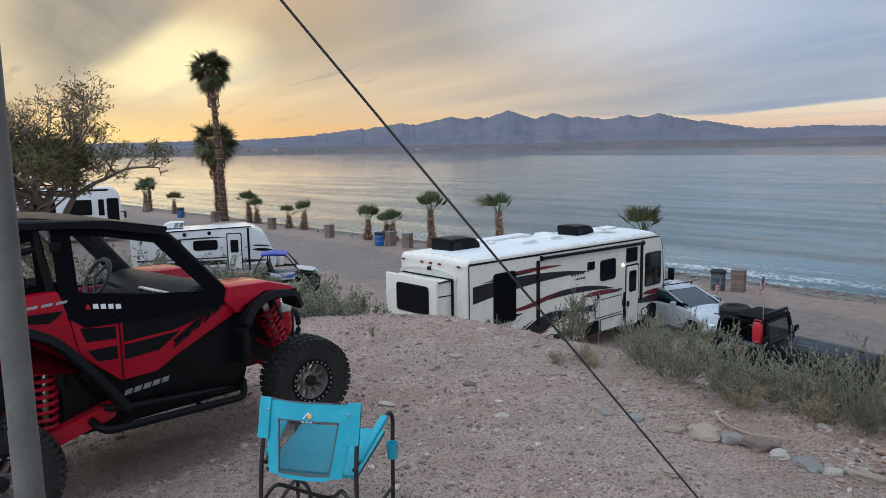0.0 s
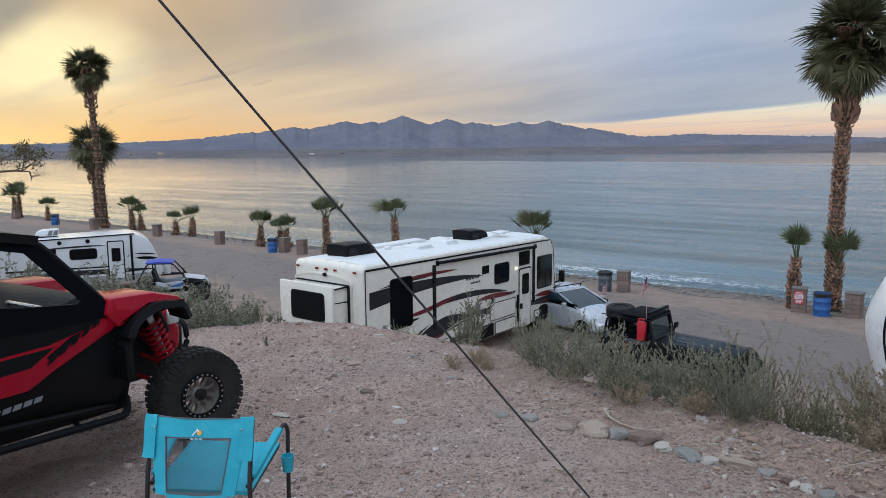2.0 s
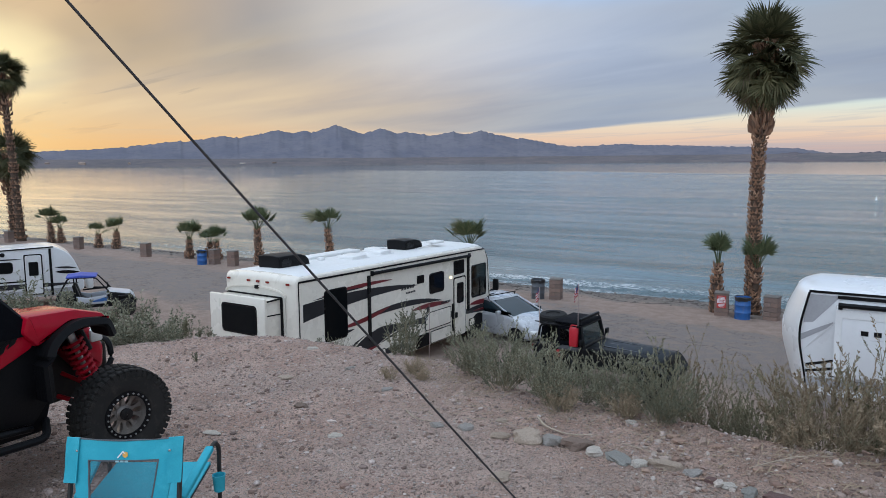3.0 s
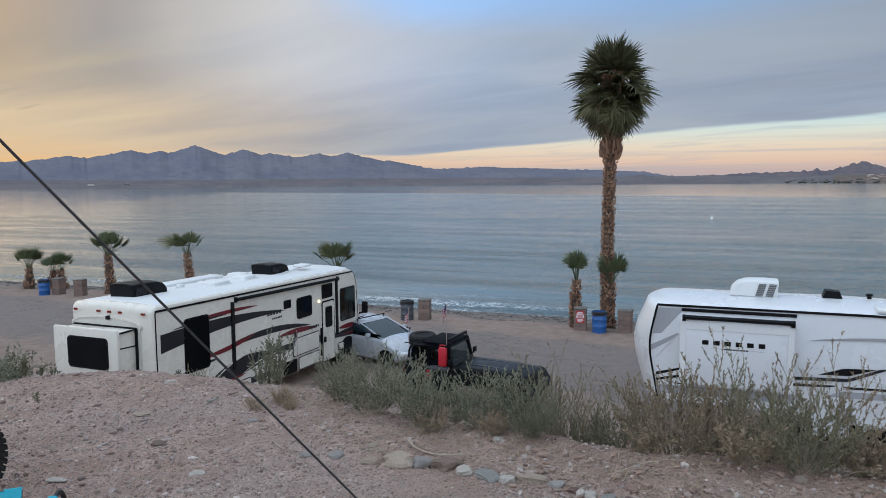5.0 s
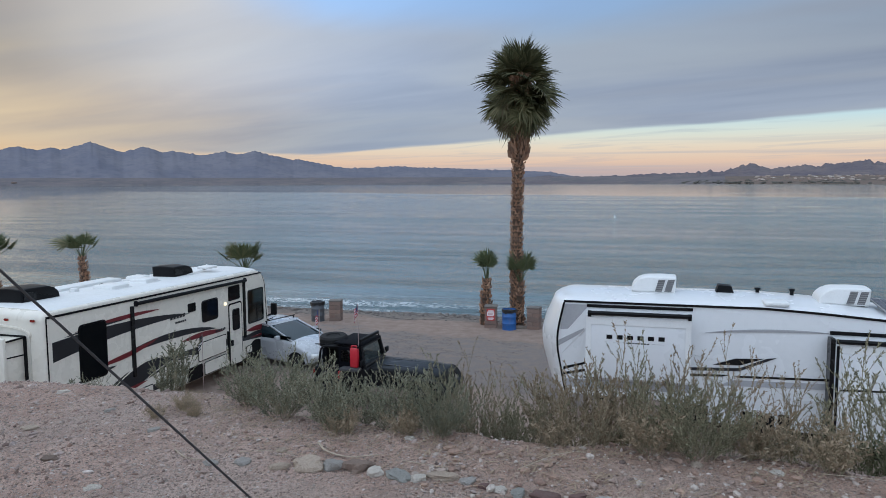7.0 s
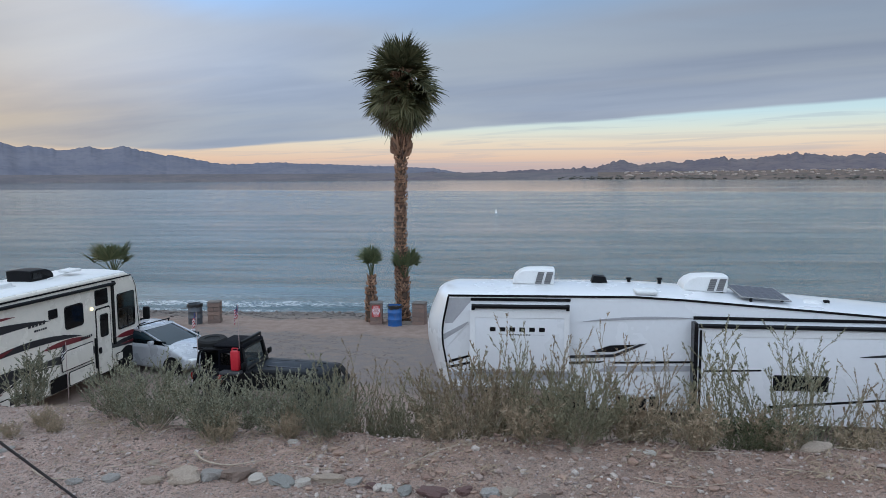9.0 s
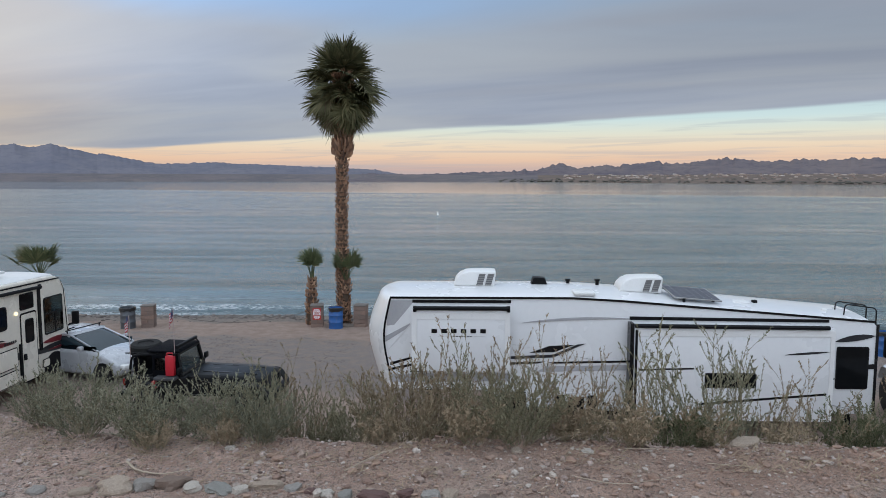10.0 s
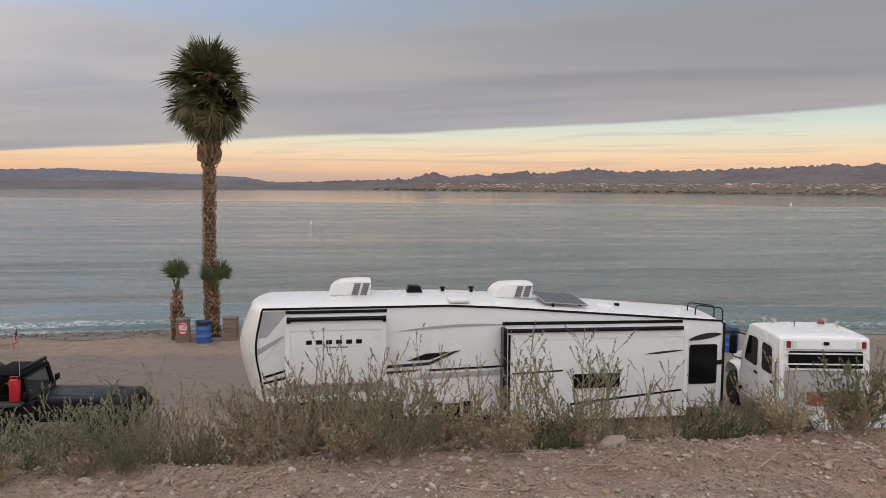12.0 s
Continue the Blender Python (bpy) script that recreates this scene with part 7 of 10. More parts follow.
def shrub_meshes(seed, stems, height, spread, leaves, leaf_len, bare=0.15, plume=False, wob=0.19, foot=0.28):
    """Thin arching stems with many small narrow leaves; gives the twig mesh and the leaf mesh."""
    rnd = random.Random(seed)
    tv, tf, lv, lf = [], [], [], []

    def stick(pts, r):
        base = len(tv)
        for i, p in enumerate(pts):
            rr = r * (1 - 0.8 * i / len(pts))
            for a in (0, 2.1, 4.2):
                tv.append((p.x + math.cos(a) * rr, p.y + math.sin(a) * rr, p.z))
        for i in range(len(pts) - 1):
            for j in range(3):
                o, q = base + i * 3, (j + 1) % 3
                tf.append((o + j, o + q, o + 3 + q, o + 3 + j))

    def leaf(p, d, ln):
        d = d.normalized()
        s = d.cross(Vector((rnd.uniform(-1, 1), rnd.uniform(-1, 1), rnd.uniform(-1, 1))))
        if s.length < 1e-3:
            return
        s = s.normalized() * ln * (0.14 if plume else 0.17)
        b = len(lv)
        m = p + d * ln * 0.5
        lv.extend([tuple(p), tuple(m + s), tuple(p + d * ln), tuple(m - s)])
        lf.append((b, b + 1, b + 2, b + 3))

    def grow(start, d, length, n_leaves, r, depth):
        pts, p, dd = [start.copy()], start.copy(), d.normalized()
        k = 6 if depth else 3
        for i in range(k):
            dd = (dd + Vector((rnd.uniform(-1, 1), rnd.uniform(-1, 1), rnd.uniform(-0.35, 0.72))) * wob).normalized()
            p = p + dd * length / k
            pts.append(p.copy())
        stick(pts, r)
        for i in range(n_leaves):
            t = bare + (1 - bare) * rnd.random() ** (0.8 if not plume else 0.6)
            q = t * k
            a = min(k - 1, int(q))
            pos = pts[a].lerp(pts[a + 1], q - a)
            along = (pts[a + 1] - pts[a]).normalized()
            side = Vector((rnd.gauss(0, 1), rnd.gauss(0, 1), rnd.gauss(0, 0.6)))
            leaf(pos, along * (rnd.uniform(0.8, 1.5) if plume else rnd.uniform(0.5, 1.1)) + side.normalized() * (0.65 if plume else 0.85), leaf_len * rnd.uniform(0.7, 1.7))
        if depth:
            for i in range(8):
                t = rnd.uniform(0.2, 0.97)
                a = min(k - 1, int(t * k))
                along = (pts[a + 1] - pts[a]).normalized()
                side = Vector((rnd.gauss(0, 1), rnd.gauss(0, 1), rnd.gauss(0.3, 0.5))).normalized()
                grow(pts[a], along * 0.9 + side * 0.7, length * (rnd.uniform(0.12, 0.30) if plume else rnd.uniform(0.22, 0.42)), n_leaves // 2, r * 0.55, depth - 1)

    for i in range(stems):
        a = rnd.uniform(0, 2 * math.pi)
        q = rnd.random() ** 0.6
        base = Vector((math.cos(a), math.sin(a), 0)) * spread * foot * q
        out = Vector((math.cos(a) * q * spread / height, math.sin(a) * q * spread / height, 1.0))
        grow(base, out, height * rnd.uniform(0.62, 1.08) * (1.0 - 0.18 * q), leaves, 0.0042, 1)
    tm = bpy.data.meshes.new("twig")
    tm.from_pydata(tv, [], tf)
    tm.materials.append(TWIG)
    lm = bpy.data.meshes.new("foliage")
    lm.from_pydata(lv, [], lf)
    return tm, lm


def with_mat(me, material):
    c = me.copy()
    c.materials.clear()
    c.materials.append(material)
    return c


BUSH = [shrub_meshes(100 + i, 46, 0.84, 0.80, 60, 0.020, 0.13, True, wob=0.13, foot=0.15) for i in range(4)]
SCRUB = [shrub_meshes(110 + i, 20, 0.80, 0.95, 40, 0.032, 0.15, wob=0.15) for i in range(3)]
TALL = [shrub_meshes(120 + i, 17, 1.10, 0.66, 64, 0.019, 0.26, True, 0.15) for i in range(4)]
TUFT = [shrub_meshes(140 + i, 26, 0.5, 0.4, 14, 0.03, 0.2) for i in range(2)]
PLUME = [shrub_meshes(150 + i, 12, 0.62, 0.17, 60, 0.019, 0.08, True, 0.13) for i in range(2)]
SPRIG = [shrub_meshes(160 + i, 5, 0.46, 0.09, 60, 0.020, 0.1, True, 0.09) for i in range(2)]
KINDS = {}
for nm, pool in (("bush", BUSH), ("scrub", SCRUB), ("plume", PLUME), ("tall", TALL), ("tuft", TUFT), ("sprig", SPRIG)):
    for lm_name, lm in (("sage", SAGE), ("olive", OLIVE), ("straw", STRAW), ("green", GREEN), ("rust", RUST)):
        KINDS[nm, lm_name] = [(t, with_mat(l, lm)) for t, l in pool]


def shrub(kind, tone, x, y, sc, seed, label, group, name="desert_shrub", lift=1.0):
    rnd = random.Random(seed)
    tw, lv = rnd.choice(KINDS[kind, tone])
    sc *= rnd.uniform(0.86, 1.10)
    e = thing(name, pose(x, y, ground_z(x, y) - 0.02, 0, 0, rnd.uniform(0, 360)) @ Matrix.Diagonal((sc, sc, sc * lift, 1)), label, "shrub", group)
    for n, me in (("twig", tw), ("foliage", lv)):
        o = new(n, me)
        o.parent = e
        tagged(o, kind="stuff")
    return e


L_SAGE = "bushy grey-green desert shrub on the gravel bank"
L_TALL = "tall wispy olive desert weed on the bank"
L_DRY = "dry straw-coloured brush on the bank"
SHRUBS = [
    # kind, tone, x, y, size
    ("bush", "sage", -3.40, 6.05, 0.72), ("bush", "sage", -2.95, 5.75, 0.96), ("bush", "sage", -2.45, 6.0, 0.98), ("bush", "sage", -2.35, 5.55, 0.95), ("bush", "sage", -1.85, 5.7, 0.98), ("bush", "sage", -1.45, 5.45, 0.92),
    ("bush", "sage", -1.95, 6.5, 1.1), ("bush", "sage", -3.55, 6.6, 0.72), ("bush", "sage", -2.95, 6.5, 0.85),
    ("bush", "olive", -1.0, 5.85, 0.95), ("bush", "rust", -0.35, 5.75, 0.92), ("bush", "olive", 0.05, 6.15, 0.9), ("tall", "olive", -0.95, 6.35, 1.10), ("tall", "sage", -1.35, 6.15, 1.02), ("tall", "olive", -0.7, 5.7, 0.85), ("tall", "olive", 0.05, 5.85, 0.95),
    ("tall", "rust", 0.35, 6.1, 1.0), ("tall", "straw", -0.2, 6.3, 1.05), ("bush", "olive", 0.45, 5.55, 0.72), ("tall", "straw", 0.75, 5.8, 0.92), ("tall", "rust", 1.1, 5.75, 0.85), ("tall", "sage", 0.65, 6.4, 1.05),
    ("bush", "green", 1.75, 5.75, 0.86), ("tall", "olive", 1.72, 5.9, 1.10), ("tall", "sage", 2.1, 5.85, 1.0), ("tall", "olive", 2.3, 6.2, 1.05), ("tall", "rust", 2.7, 5.95, 1.02), ("tall", "olive", 1.45, 6.3, 1.0),
    ("bush", "green", 3.1, 5.75, 0.85), ("bush", "sage", 3.45, 5.95, 0.9), ("tall", "olive", 3.2, 6.1, 0.95), ("bush", "green", 4.3, 5.6, 0.85), ("bush", "green", 4.75, 5.5, 0.95), ("tall", "olive", 4.5, 6.0, 0.85), ("bush", "sage", 5.4, 5.7, 0.9), ("tall", "straw", 3.85, 5.9, 0.8),
    ("tall", "olive", -1.5, 5.95, 1.15), ("tall", "rust", -1.3, 6.0, 1.1), ("tall", "olive", -1.65, 6.2, 1.1),
    ("tuft", "straw", 1.3, 5.35, 0.9), ("tuft", "straw", 0.9, 5.5, 0.9), ("tuft", "straw", 2.5, 5.5, 0.8), ("tuft", "straw", -0.55, 5.35, 0.7), ("tuft", "straw", 3.6, 5.4, 0.9), ("tuft", "straw", -1.7, 5.25, 0.6), ("tuft", "straw", 0.15, 5.3, 0.75),
    ("tuft", "straw", -2.2, 5.2, 0.55), ("tuft", "straw", 4.1, 5.3, 0.8), ("tuft", "straw", 1.95, 5.45, 0.7),
    # sprigs on the crest before the motorhome
    ("bush", "sage", -5.65, 6.3, 0.46), ("sprig", "sage", -5.95, 6.25, 0.8), ("plume", "sage", -4.42, 6.05, 1.25), ("plume", "sage", -4.60, 6.12, 0.85), ("sprig", "olive", -4.0, 6.3, 0.7), ("sprig", "sage", -7.3, 5.6, 0.5), ("sprig", "sage", -6.5, 4.9, 0.45),
    ("tuft", "straw", -3.75, 5.35, 0.35), ("tuft", "straw", -4.05, 5.25, 0.32), ("tuft", "straw", -3.95, 5.5, 0.38), ("sprig", "sage", -7.0, 5.95, 0.4),
    # behind the buggy
    ("bush", "sage", -7.75, 5.62, 0.55), ("sprig", "sage", -7.35, 5.8, 0.9), ("sprig", "olive", -7.5, 5.5, 0.8), ("bush", "sage", -8.05, 5.52, 0.70), ("bush", "sage", -8.4, 5.32, 0.80), ("bush", "sage", -8.85, 5.12, 0.85), ("bush", "sage", -9.3, 4.95, 0.92), ("bush", "sage", -9.8, 4.85, 0.98), ("bush", "sage", -10.4, 4.62, 1.0), ("bush", "sage", -11.0, 4.45, 1.1), ("bush", "sage", -8.7, 5.6, 0.9), ("bush", "sage", -9.5, 5.5, 1.1), ("bush", "sage", -10.3, 5.3, 1.2), ("bush", "sage", -11.4, 6.6, 1.3), ("bush", "sage", -12.4, 5.9, 1.4), ("bush", "sage", -9.2, 6.8, 1.0), ("bush", "sage", -13.4, 5.2, 1.5), ("bush", "sage", -14.5, 4.6, 1.5),
    ("bush", "sage", -8.4, 2.7, 0.75), ("bush", "sage", -9.0, 3.4, 1.35), ("bush", "sage", -9.6, 2.5, 1.4), ("bush", "sage", -10.2, 3.5, 1.5), ("bush", "sage", -9.9, 3.0, 1.4), ("bush", "olive", -9.1, 1.7, 0.7),
    ("bush", "sage", -11.6, 4.4, 1.3), ("bush", "sage", -15.6, 6.4, 1.4), ("bush", "sage", -13.0, 7.4, 1.2), ("bush", "olive", -16.8, 5.0, 1.5), ("bush", "olive", -17.5, 6.6, 1.4), ("bush", "olive", -19.0, 3.9, 1.6), ("tuft", "straw", -8.6, 6.0, 1.0), ("tuft", "straw", -8.3, 6.6, 1.2),
]
for i, (kd, tone, x, y, sc) in enumerate(SHRUBS):
    if x < -7.6 and x > -11.5 and y > 4.0 and kd == "bush":
        sc *= 1.35
    if x < -7.6 and kd == "bush":
        kd = "scrub"
    if x > -3.7 and kd in ("bush", "tall"):
        y -= 0.30
        sc *= (1.12 if -1.0 < x < 1.3 else (0.72 if -2.1 < x < -1.0 else 0.84)) if kd == "bush" else (0.72 if -2.4 < x < -1.2 else 0.82 if x < -0.6 else 1.08 if x < 0.8 else 0.96)
    if kd == "tuft" and x > -3:
        y -= 0.12
    lab = L_DRY if tone in ("straw", "rust") else "dense green desert shrub on the bank" if tone == "green" else (L_SAGE if kd in ("bush", "scrub", "plume", "sprig") else L_TALL)
    shrub(kd, tone, x, y, sc, 500 + i, lab, "shrubs on the bank", "dry_brush" if tone in ("straw", "rust") else "desert_shrub")


# ---------------------------------------------------------------- half-bare tree beyond the buggy
def build_tree(x, y, h, seed):
    rnd = random.Random(seed)
    t = thing("mesquite_tree", pose(x, y, ground_z(x, y) - 0.1), "half-bare spreading tree with twisted limbs and thin olive leaves", "tree")
    bm = bmesh.new()
    tips = []

    def limb(p, d, ln, r, depth):
        pts = [p.copy()]
        k = 5
        for i in range(k):
            d = (d + Vector((rnd.gauss(0, 1), rnd.gauss(0, 1), rnd.gauss(0.15, 0.7))) * 0.17).normalized()
            p = p + d * ln / k
            pts.append(p.copy())
        tube(bm, pts, r, 7 if depth > 3 else (5 if depth > 1 else 3), r2=r * 0.5)
        if depth <= 1:
            tips.extend((pts[i], d.copy(), depth) for i in (2, 3, 4, 5))
        if depth:
            for i in range(4):
                q = pts[rnd.choice((3, 4, 5, 5) if depth > 2 else (2, 3, 4, 5))]
                s = Vector((rnd.gauss(0, 1), rnd.gauss(0, 1), rnd.gauss(0.42, 0.5))).normalized()
                limb(q, d * 0.55 + s * 0.95, ln * rnd.uniform(0.50, 0.74), r * 0.51, depth - 1)

    tube(bm, [(0, 0, -0.1), (0.03, 0.02, 0.5), (-0.02, 0.05, 1.1), (0.02, 0.02, 1.5)], 0.40, 10, r2=0.26)
    for a, lean in ((78, 0.30), (252, 0.42), (150, 0.28), (62, 0.10)):
        limb(Vector((0.10 * math.cos(radians(a)), 0.10 * math.sin(radians(a)), 0.9)), Vector((math.cos(radians(a)) * lean, math.sin(radians(a)) * lean, 1)), h * 0.34, 0.17, 5)
    part("trunk", bm, mat("tree_bark", (0.20, 0.155, 0.115), 0.95, 0, (0.10, 0.078, 0.06), 8, 40, bump=0.01), t, "twisted dark limbs and twigs")
    lv, lf = [], []
    for p, d, depth in tips:
        dens = 0.50 if p.z < h * 0.62 else 0.14
        if noise.noise(p * 0.55) < -0.12 and p.z > h * 0.35:
            dens *= 0.12
        if rnd.random() > dens:
            continue
        for i in range(rnd.randint(2, 6)):
            c = p + Vector((rnd.gauss(0, 0.08), rnd.gauss(0, 0.08), rnd.gauss(-0.01, 0.07)))
            u = Vector((rnd.gauss(0, 1), rnd.gauss(0, 1), rnd.gauss(0, 1))).normalized() * rnd.uniform(0.035, 0.065)
            w = u.cross(Vector((rnd.gauss(0, 1), rnd.gauss(0, 1), rnd.gauss(0, 1)))).normalized() * 0.022
            b = len(lv)
            lv.extend([tuple(c - u), tuple(c + w), tuple(c + u), tuple(c - w)])
            lf.append((b, b + 1, b + 2, b + 3))
    me = bpy.data.meshes.new("crown")
    me.from_pydata(lv, [], lf)
    me.materials.append(leaf_mat("mesquite_leaf", (0.100, 0.090, 0.036), (0.190, 0.155, 0.065), (0.08, 0.075, 0.034), 0.8))
    c = new("crown", me)
    c.parent = t
    tagged(c, "thin patchy olive leaves")


build_tree(-24.3, 6.0, 8.5, 11)
# ---------------------------------------------------------------- beach furniture
BLOCK = stone_mat("bollard_block", [(0.19, 0.125, 0.10), (0.25, 0.165, 0.13), (0.21, 0.15, 0.125), (0.16, 0.11, 0.09)], 0.95, 22)
MORTAR = mat("bollard_mortar", (0.16, 0.14, 0.125), 0.95, 0, (0.11, 0.10, 0.09), 9, 60, bump=0.006)


def build_bollard(x, y, turn, tall=0.92, sign=False):
    p = thing("masonry_bollard", pose(x, y, ground_z(x, y) - 0.04, 0, 0, turn), "squat brown concrete-block bollard beside the beach lot" if not sign else "brown block bollard with a red and white notice", "bollard", "bollards along the beach")
    b = bmesh.new()
    box(b, -0.235, -0.235, 0, 0.235, 0.235, tall, 0.01)
    part("core", b, MORTAR, p)
    rows, h = 5, tall / 5
    mesh = {}
    for j in range(rows):
        cuts = ((-0.262, 0.0), (0.0, 0.262)) if j % 2 else ((-0.262, 0.262),)
        for q, (a, c) in enumerate(cuts):
            key = len(cuts), q
            if key not in mesh:
                b = bmesh.new()
                box(b, a + 0.005, -0.262, 0.006, c - 0.005, 0.262, h - 0.006, 0.012, 1)
                mesh[key] = link_mesh("block", b, BLOCK)
            o = new("block", mesh[key])
            o.parent = p
            o.matrix_basis = pose(0, 0, j * h, 0, 0, (0, 1.2, -1.0, 0.6, -0.5)[j])
    b = bmesh.new()
    box(b, -0.28, -0.28, tall, 0.28, 0.28, tall + 0.05, 0.015)
    part("cap", b, MORTAR, p, "flat mortar cap")
    if sign:
        F = frame_m((0, -0.268, 0), (1, 0, 0), (0, 0, 1))
        s = plate("sign_board", rrect(-0.17, 0.36, 0.17, 0.86, 0.02), F, 0.008, mat("sign_red", (0.48, 0.04, 0.035), 0.45), p, "red and white notice board")
        plate("sign_panel", rrect(-0.15, 0.56, 0.15, 0.72, 0.01), F @ pose(0, 0, 0.009), 0.003, MARKW, s)
        for z, w in ((0.80, 0.11), (0.75, 0.13), (0.51, 0.12), (0.46, 0.13), (0.41, 0.09)):
            plate("marking", [(-w, z - 0.012), (w, z - 0.012), (w, z + 0.012), (-w, z + 0.012)], F @ pose(0, 0, 0.009), 0.003, MARKW, s)
        for z, w in ((0.68, 0.12), (0.64, 0.10), (0.60, 0.12)):
            plate("marking", [(-w, z - 0.011), (w, z - 0.011), (w, z + 0.011), (-w, z + 0.011)], F @ pose(0, 0, 0.0125), 0.003, mat("sign_ink", (0.40, 0.04, 0.04), 0.5), s)
    return p


for i, (x, y) in enumerate(((-6.05, 29.5), (-4.2, 29.5), (-13.1, 29.2), (-34.2, 28.8), (-35.9, 28.8), (-42.9, 28.8), (-51.4, 29.0), (-61.0, 28.7), (-68.9, 28.9), (-77.8, 29.0))):
    build_bollard(x, y, (8, -6, 12, 20, 4, 15, 22, 9, 3, 0)[i], sign=(i == 0))

DRUM_B = mat("black_liner", (0.012, 0.012, 0.013), 0.35, 0, (0.03, 0.03, 0.03), 9, 70, bump=0.008)


def build_drum(x, y, paint, label, seed):
    d = thing("litter_drum", pose(x, y, ground_z(x, y) - 0.02, 0, 0, seed * 47), label, "litter drum", "litter drums")
    b = bmesh.new()
    r = 0.292
    prof = [(r - 0.02, 0.0), (r + 0.008, 0.008), (r + 0.008, 0.03), (r, 0.04)]
    for z in (0.29, 0.58):
        prof += [(r, z - 0.03), (r + 0.014, z - 0.01), (r + 0.014, z + 0.01), (r, z + 0.03)]
    prof += [(r, 0.84), (r + 0.010, 0.85), (r + 0.010, 0.875), (r - 0.015, 0.88), (r - 0.02, 0.60)]
    lathe(b, prof, 26)
    part("drum", b, paint, d)
    rnd = random.Random(seed)
    b = bmesh.new()
    n = 26
    rows = []
    for rr, z, wob in ((r - 0.03, 0.78, 0), (r + 0.012, 0.895, 0.006), (r + 0.03, 0.88, 0.01), (r + 0.026, 0.76, 0.03)):
        rows.append([b.verts.new(((rr + rnd.uniform(-wob, wob)) * math.cos(2 * math.pi * i / n), (rr + rnd.uniform(-wob, wob)) * math.sin(2 * math.pi * i / n), z + rnd.uniform(-wob, wob) * 1.6)) for i in range(n)])
    for A, B in zip(rows, rows[1:]):
        for i in range(n):
            b.faces.new((A[i], A[(i + 1) % n], B[(i + 1) % n], B[i]))
    part("liner", b, DRUM_B, d, "crumpled black bin liner")
    return d


GREYDRUM = mat("grey_drum_paint", (0.085, 0.095, 0.11), 0.5, 0.1, (0.06, 0.065, 0.07), 4, 30, wear=(0.14, 0.11, 0.09))
for i, (x, y, m_, lab) in enumerate(((-5.2, 29.15, BLUEP, "dented blue litter drum with black liner"), (-13.85, 28.9, GREYDRUM, "dark grey-blue litter drum with black liner"), (-36.45, 28.3, BLUEP, "blue litter drum with black liner by the palms"),
                                     (-68.1, 28.5, BLUEP, "blue litter drum far along the shore"), (14.9, 25.0, BLUEP, "blue litter drum beyond the trailer"))):
    build_drum(x, y, m_, lab, 3 + i)
# a sagging chain between bollards
def build_chain(x0, y0, x1, y1, sag):
    b = bmesh.new()
    a, c = Vector((x0, y0, ground_z(x0, y0) + 0.78)), Vector((x1, y1, ground_z(x1, y1) + 0.78))
    n = 24
    tube(b, [a.lerp(c, i / n) + Vector((0, 0, -sag * 4 * (i / n) * (1 - i / n))) for i in range(n + 1)], 0.009, 5)
    single("barrier_cable", b, mat("rusty_cable", (0.10, 0.085, 0.075), 0.7, 0.3, (0.06, 0.05, 0.045), 6, 50), Matrix(), "sagging steel cable strung between bollards", "cable", "cables between bollards")


build_chain(-13.1, 29.2, -6.05, 29.5, 0.62)
build_chain(-21.5, 29.1, -13.1, 29.2, 0.35)
# weathered wooden pallet edge under the drum and a kerb log
b = bmesh.new()
box(b, -5.0, 29.3, 0.76, -4.4, 29.8, 0.86, 0.01)
single("timber_scrap", b, mat("grey_timber", (0.20, 0.16, 0.13), 0.9, 0, (0.12, 0.10, 0.08), 6, 50, bump=0.006), Matrix(), "weathered grey timber scrap beside the drum", "timber")


# ---------------------------------------------------------------- black open-top jeep
def build_flag(x, y, z, h, seed, dark=False):
    f = thing("small_flag", pose(x, y, z), "small limp dark flag on a thin mast" if dark else "small striped flag hanging from a thin mast", "flag", "small flags")
    b = bmesh.new()
    tube(b, [(0, 0, 0), (0, 0, h)], 0.008, 6)
    part("mast", b, mat("flag_mast", (0.4, 0.3, 0.28), 0.5), f)
    RED, WHT, BLU = mat("flag_red", (0.42, 0.05, 0.06), 0.8), mat("flag_white", (0.62, 0.60, 0.60), 0.8), mat("flag_blue", (0.05, 0.06, 0.16), 0.8)
    if dark:
        RED = BLU = mat("flag_black", (0.03, 0.03, 0.035), 0.8)
    rnd = random.Random(seed)
    ph = rnd.uniform(0, 6)

    def strip(name, u0, u1, v0, v1, material):
        # cloth hangs limp: along it drops as it goes out
        b = bmesh.new()
        rows = []
        for i in range(7):
            u = u0 + (u1 - u0) * i / 6
            row = []
            for v in (v0, v1):
                row.append(b.verts.new((-0.02 - 0.10 * u + 0.02 * math.sin(u * 9 + ph), 0.03 * math.sin(u * 11 + ph), h - 0.02 - v * 0.26 - u * 0.26)))
            rows.append(row)
        for A, B in zip(rows, rows[1:]):
            b.faces.new((A[0], A[1], B[1], B[0]))
        part(name, b, material, f)
    for i in range(7):
        strip("stripe", 0 if i > 3 else 0.4, 1, i / 7, (i + 1) / 7, RED if i % 2 == 0 else WHT)
    strip("canton", 0, 0.4, 0, 4 / 7, BLU)
    return f


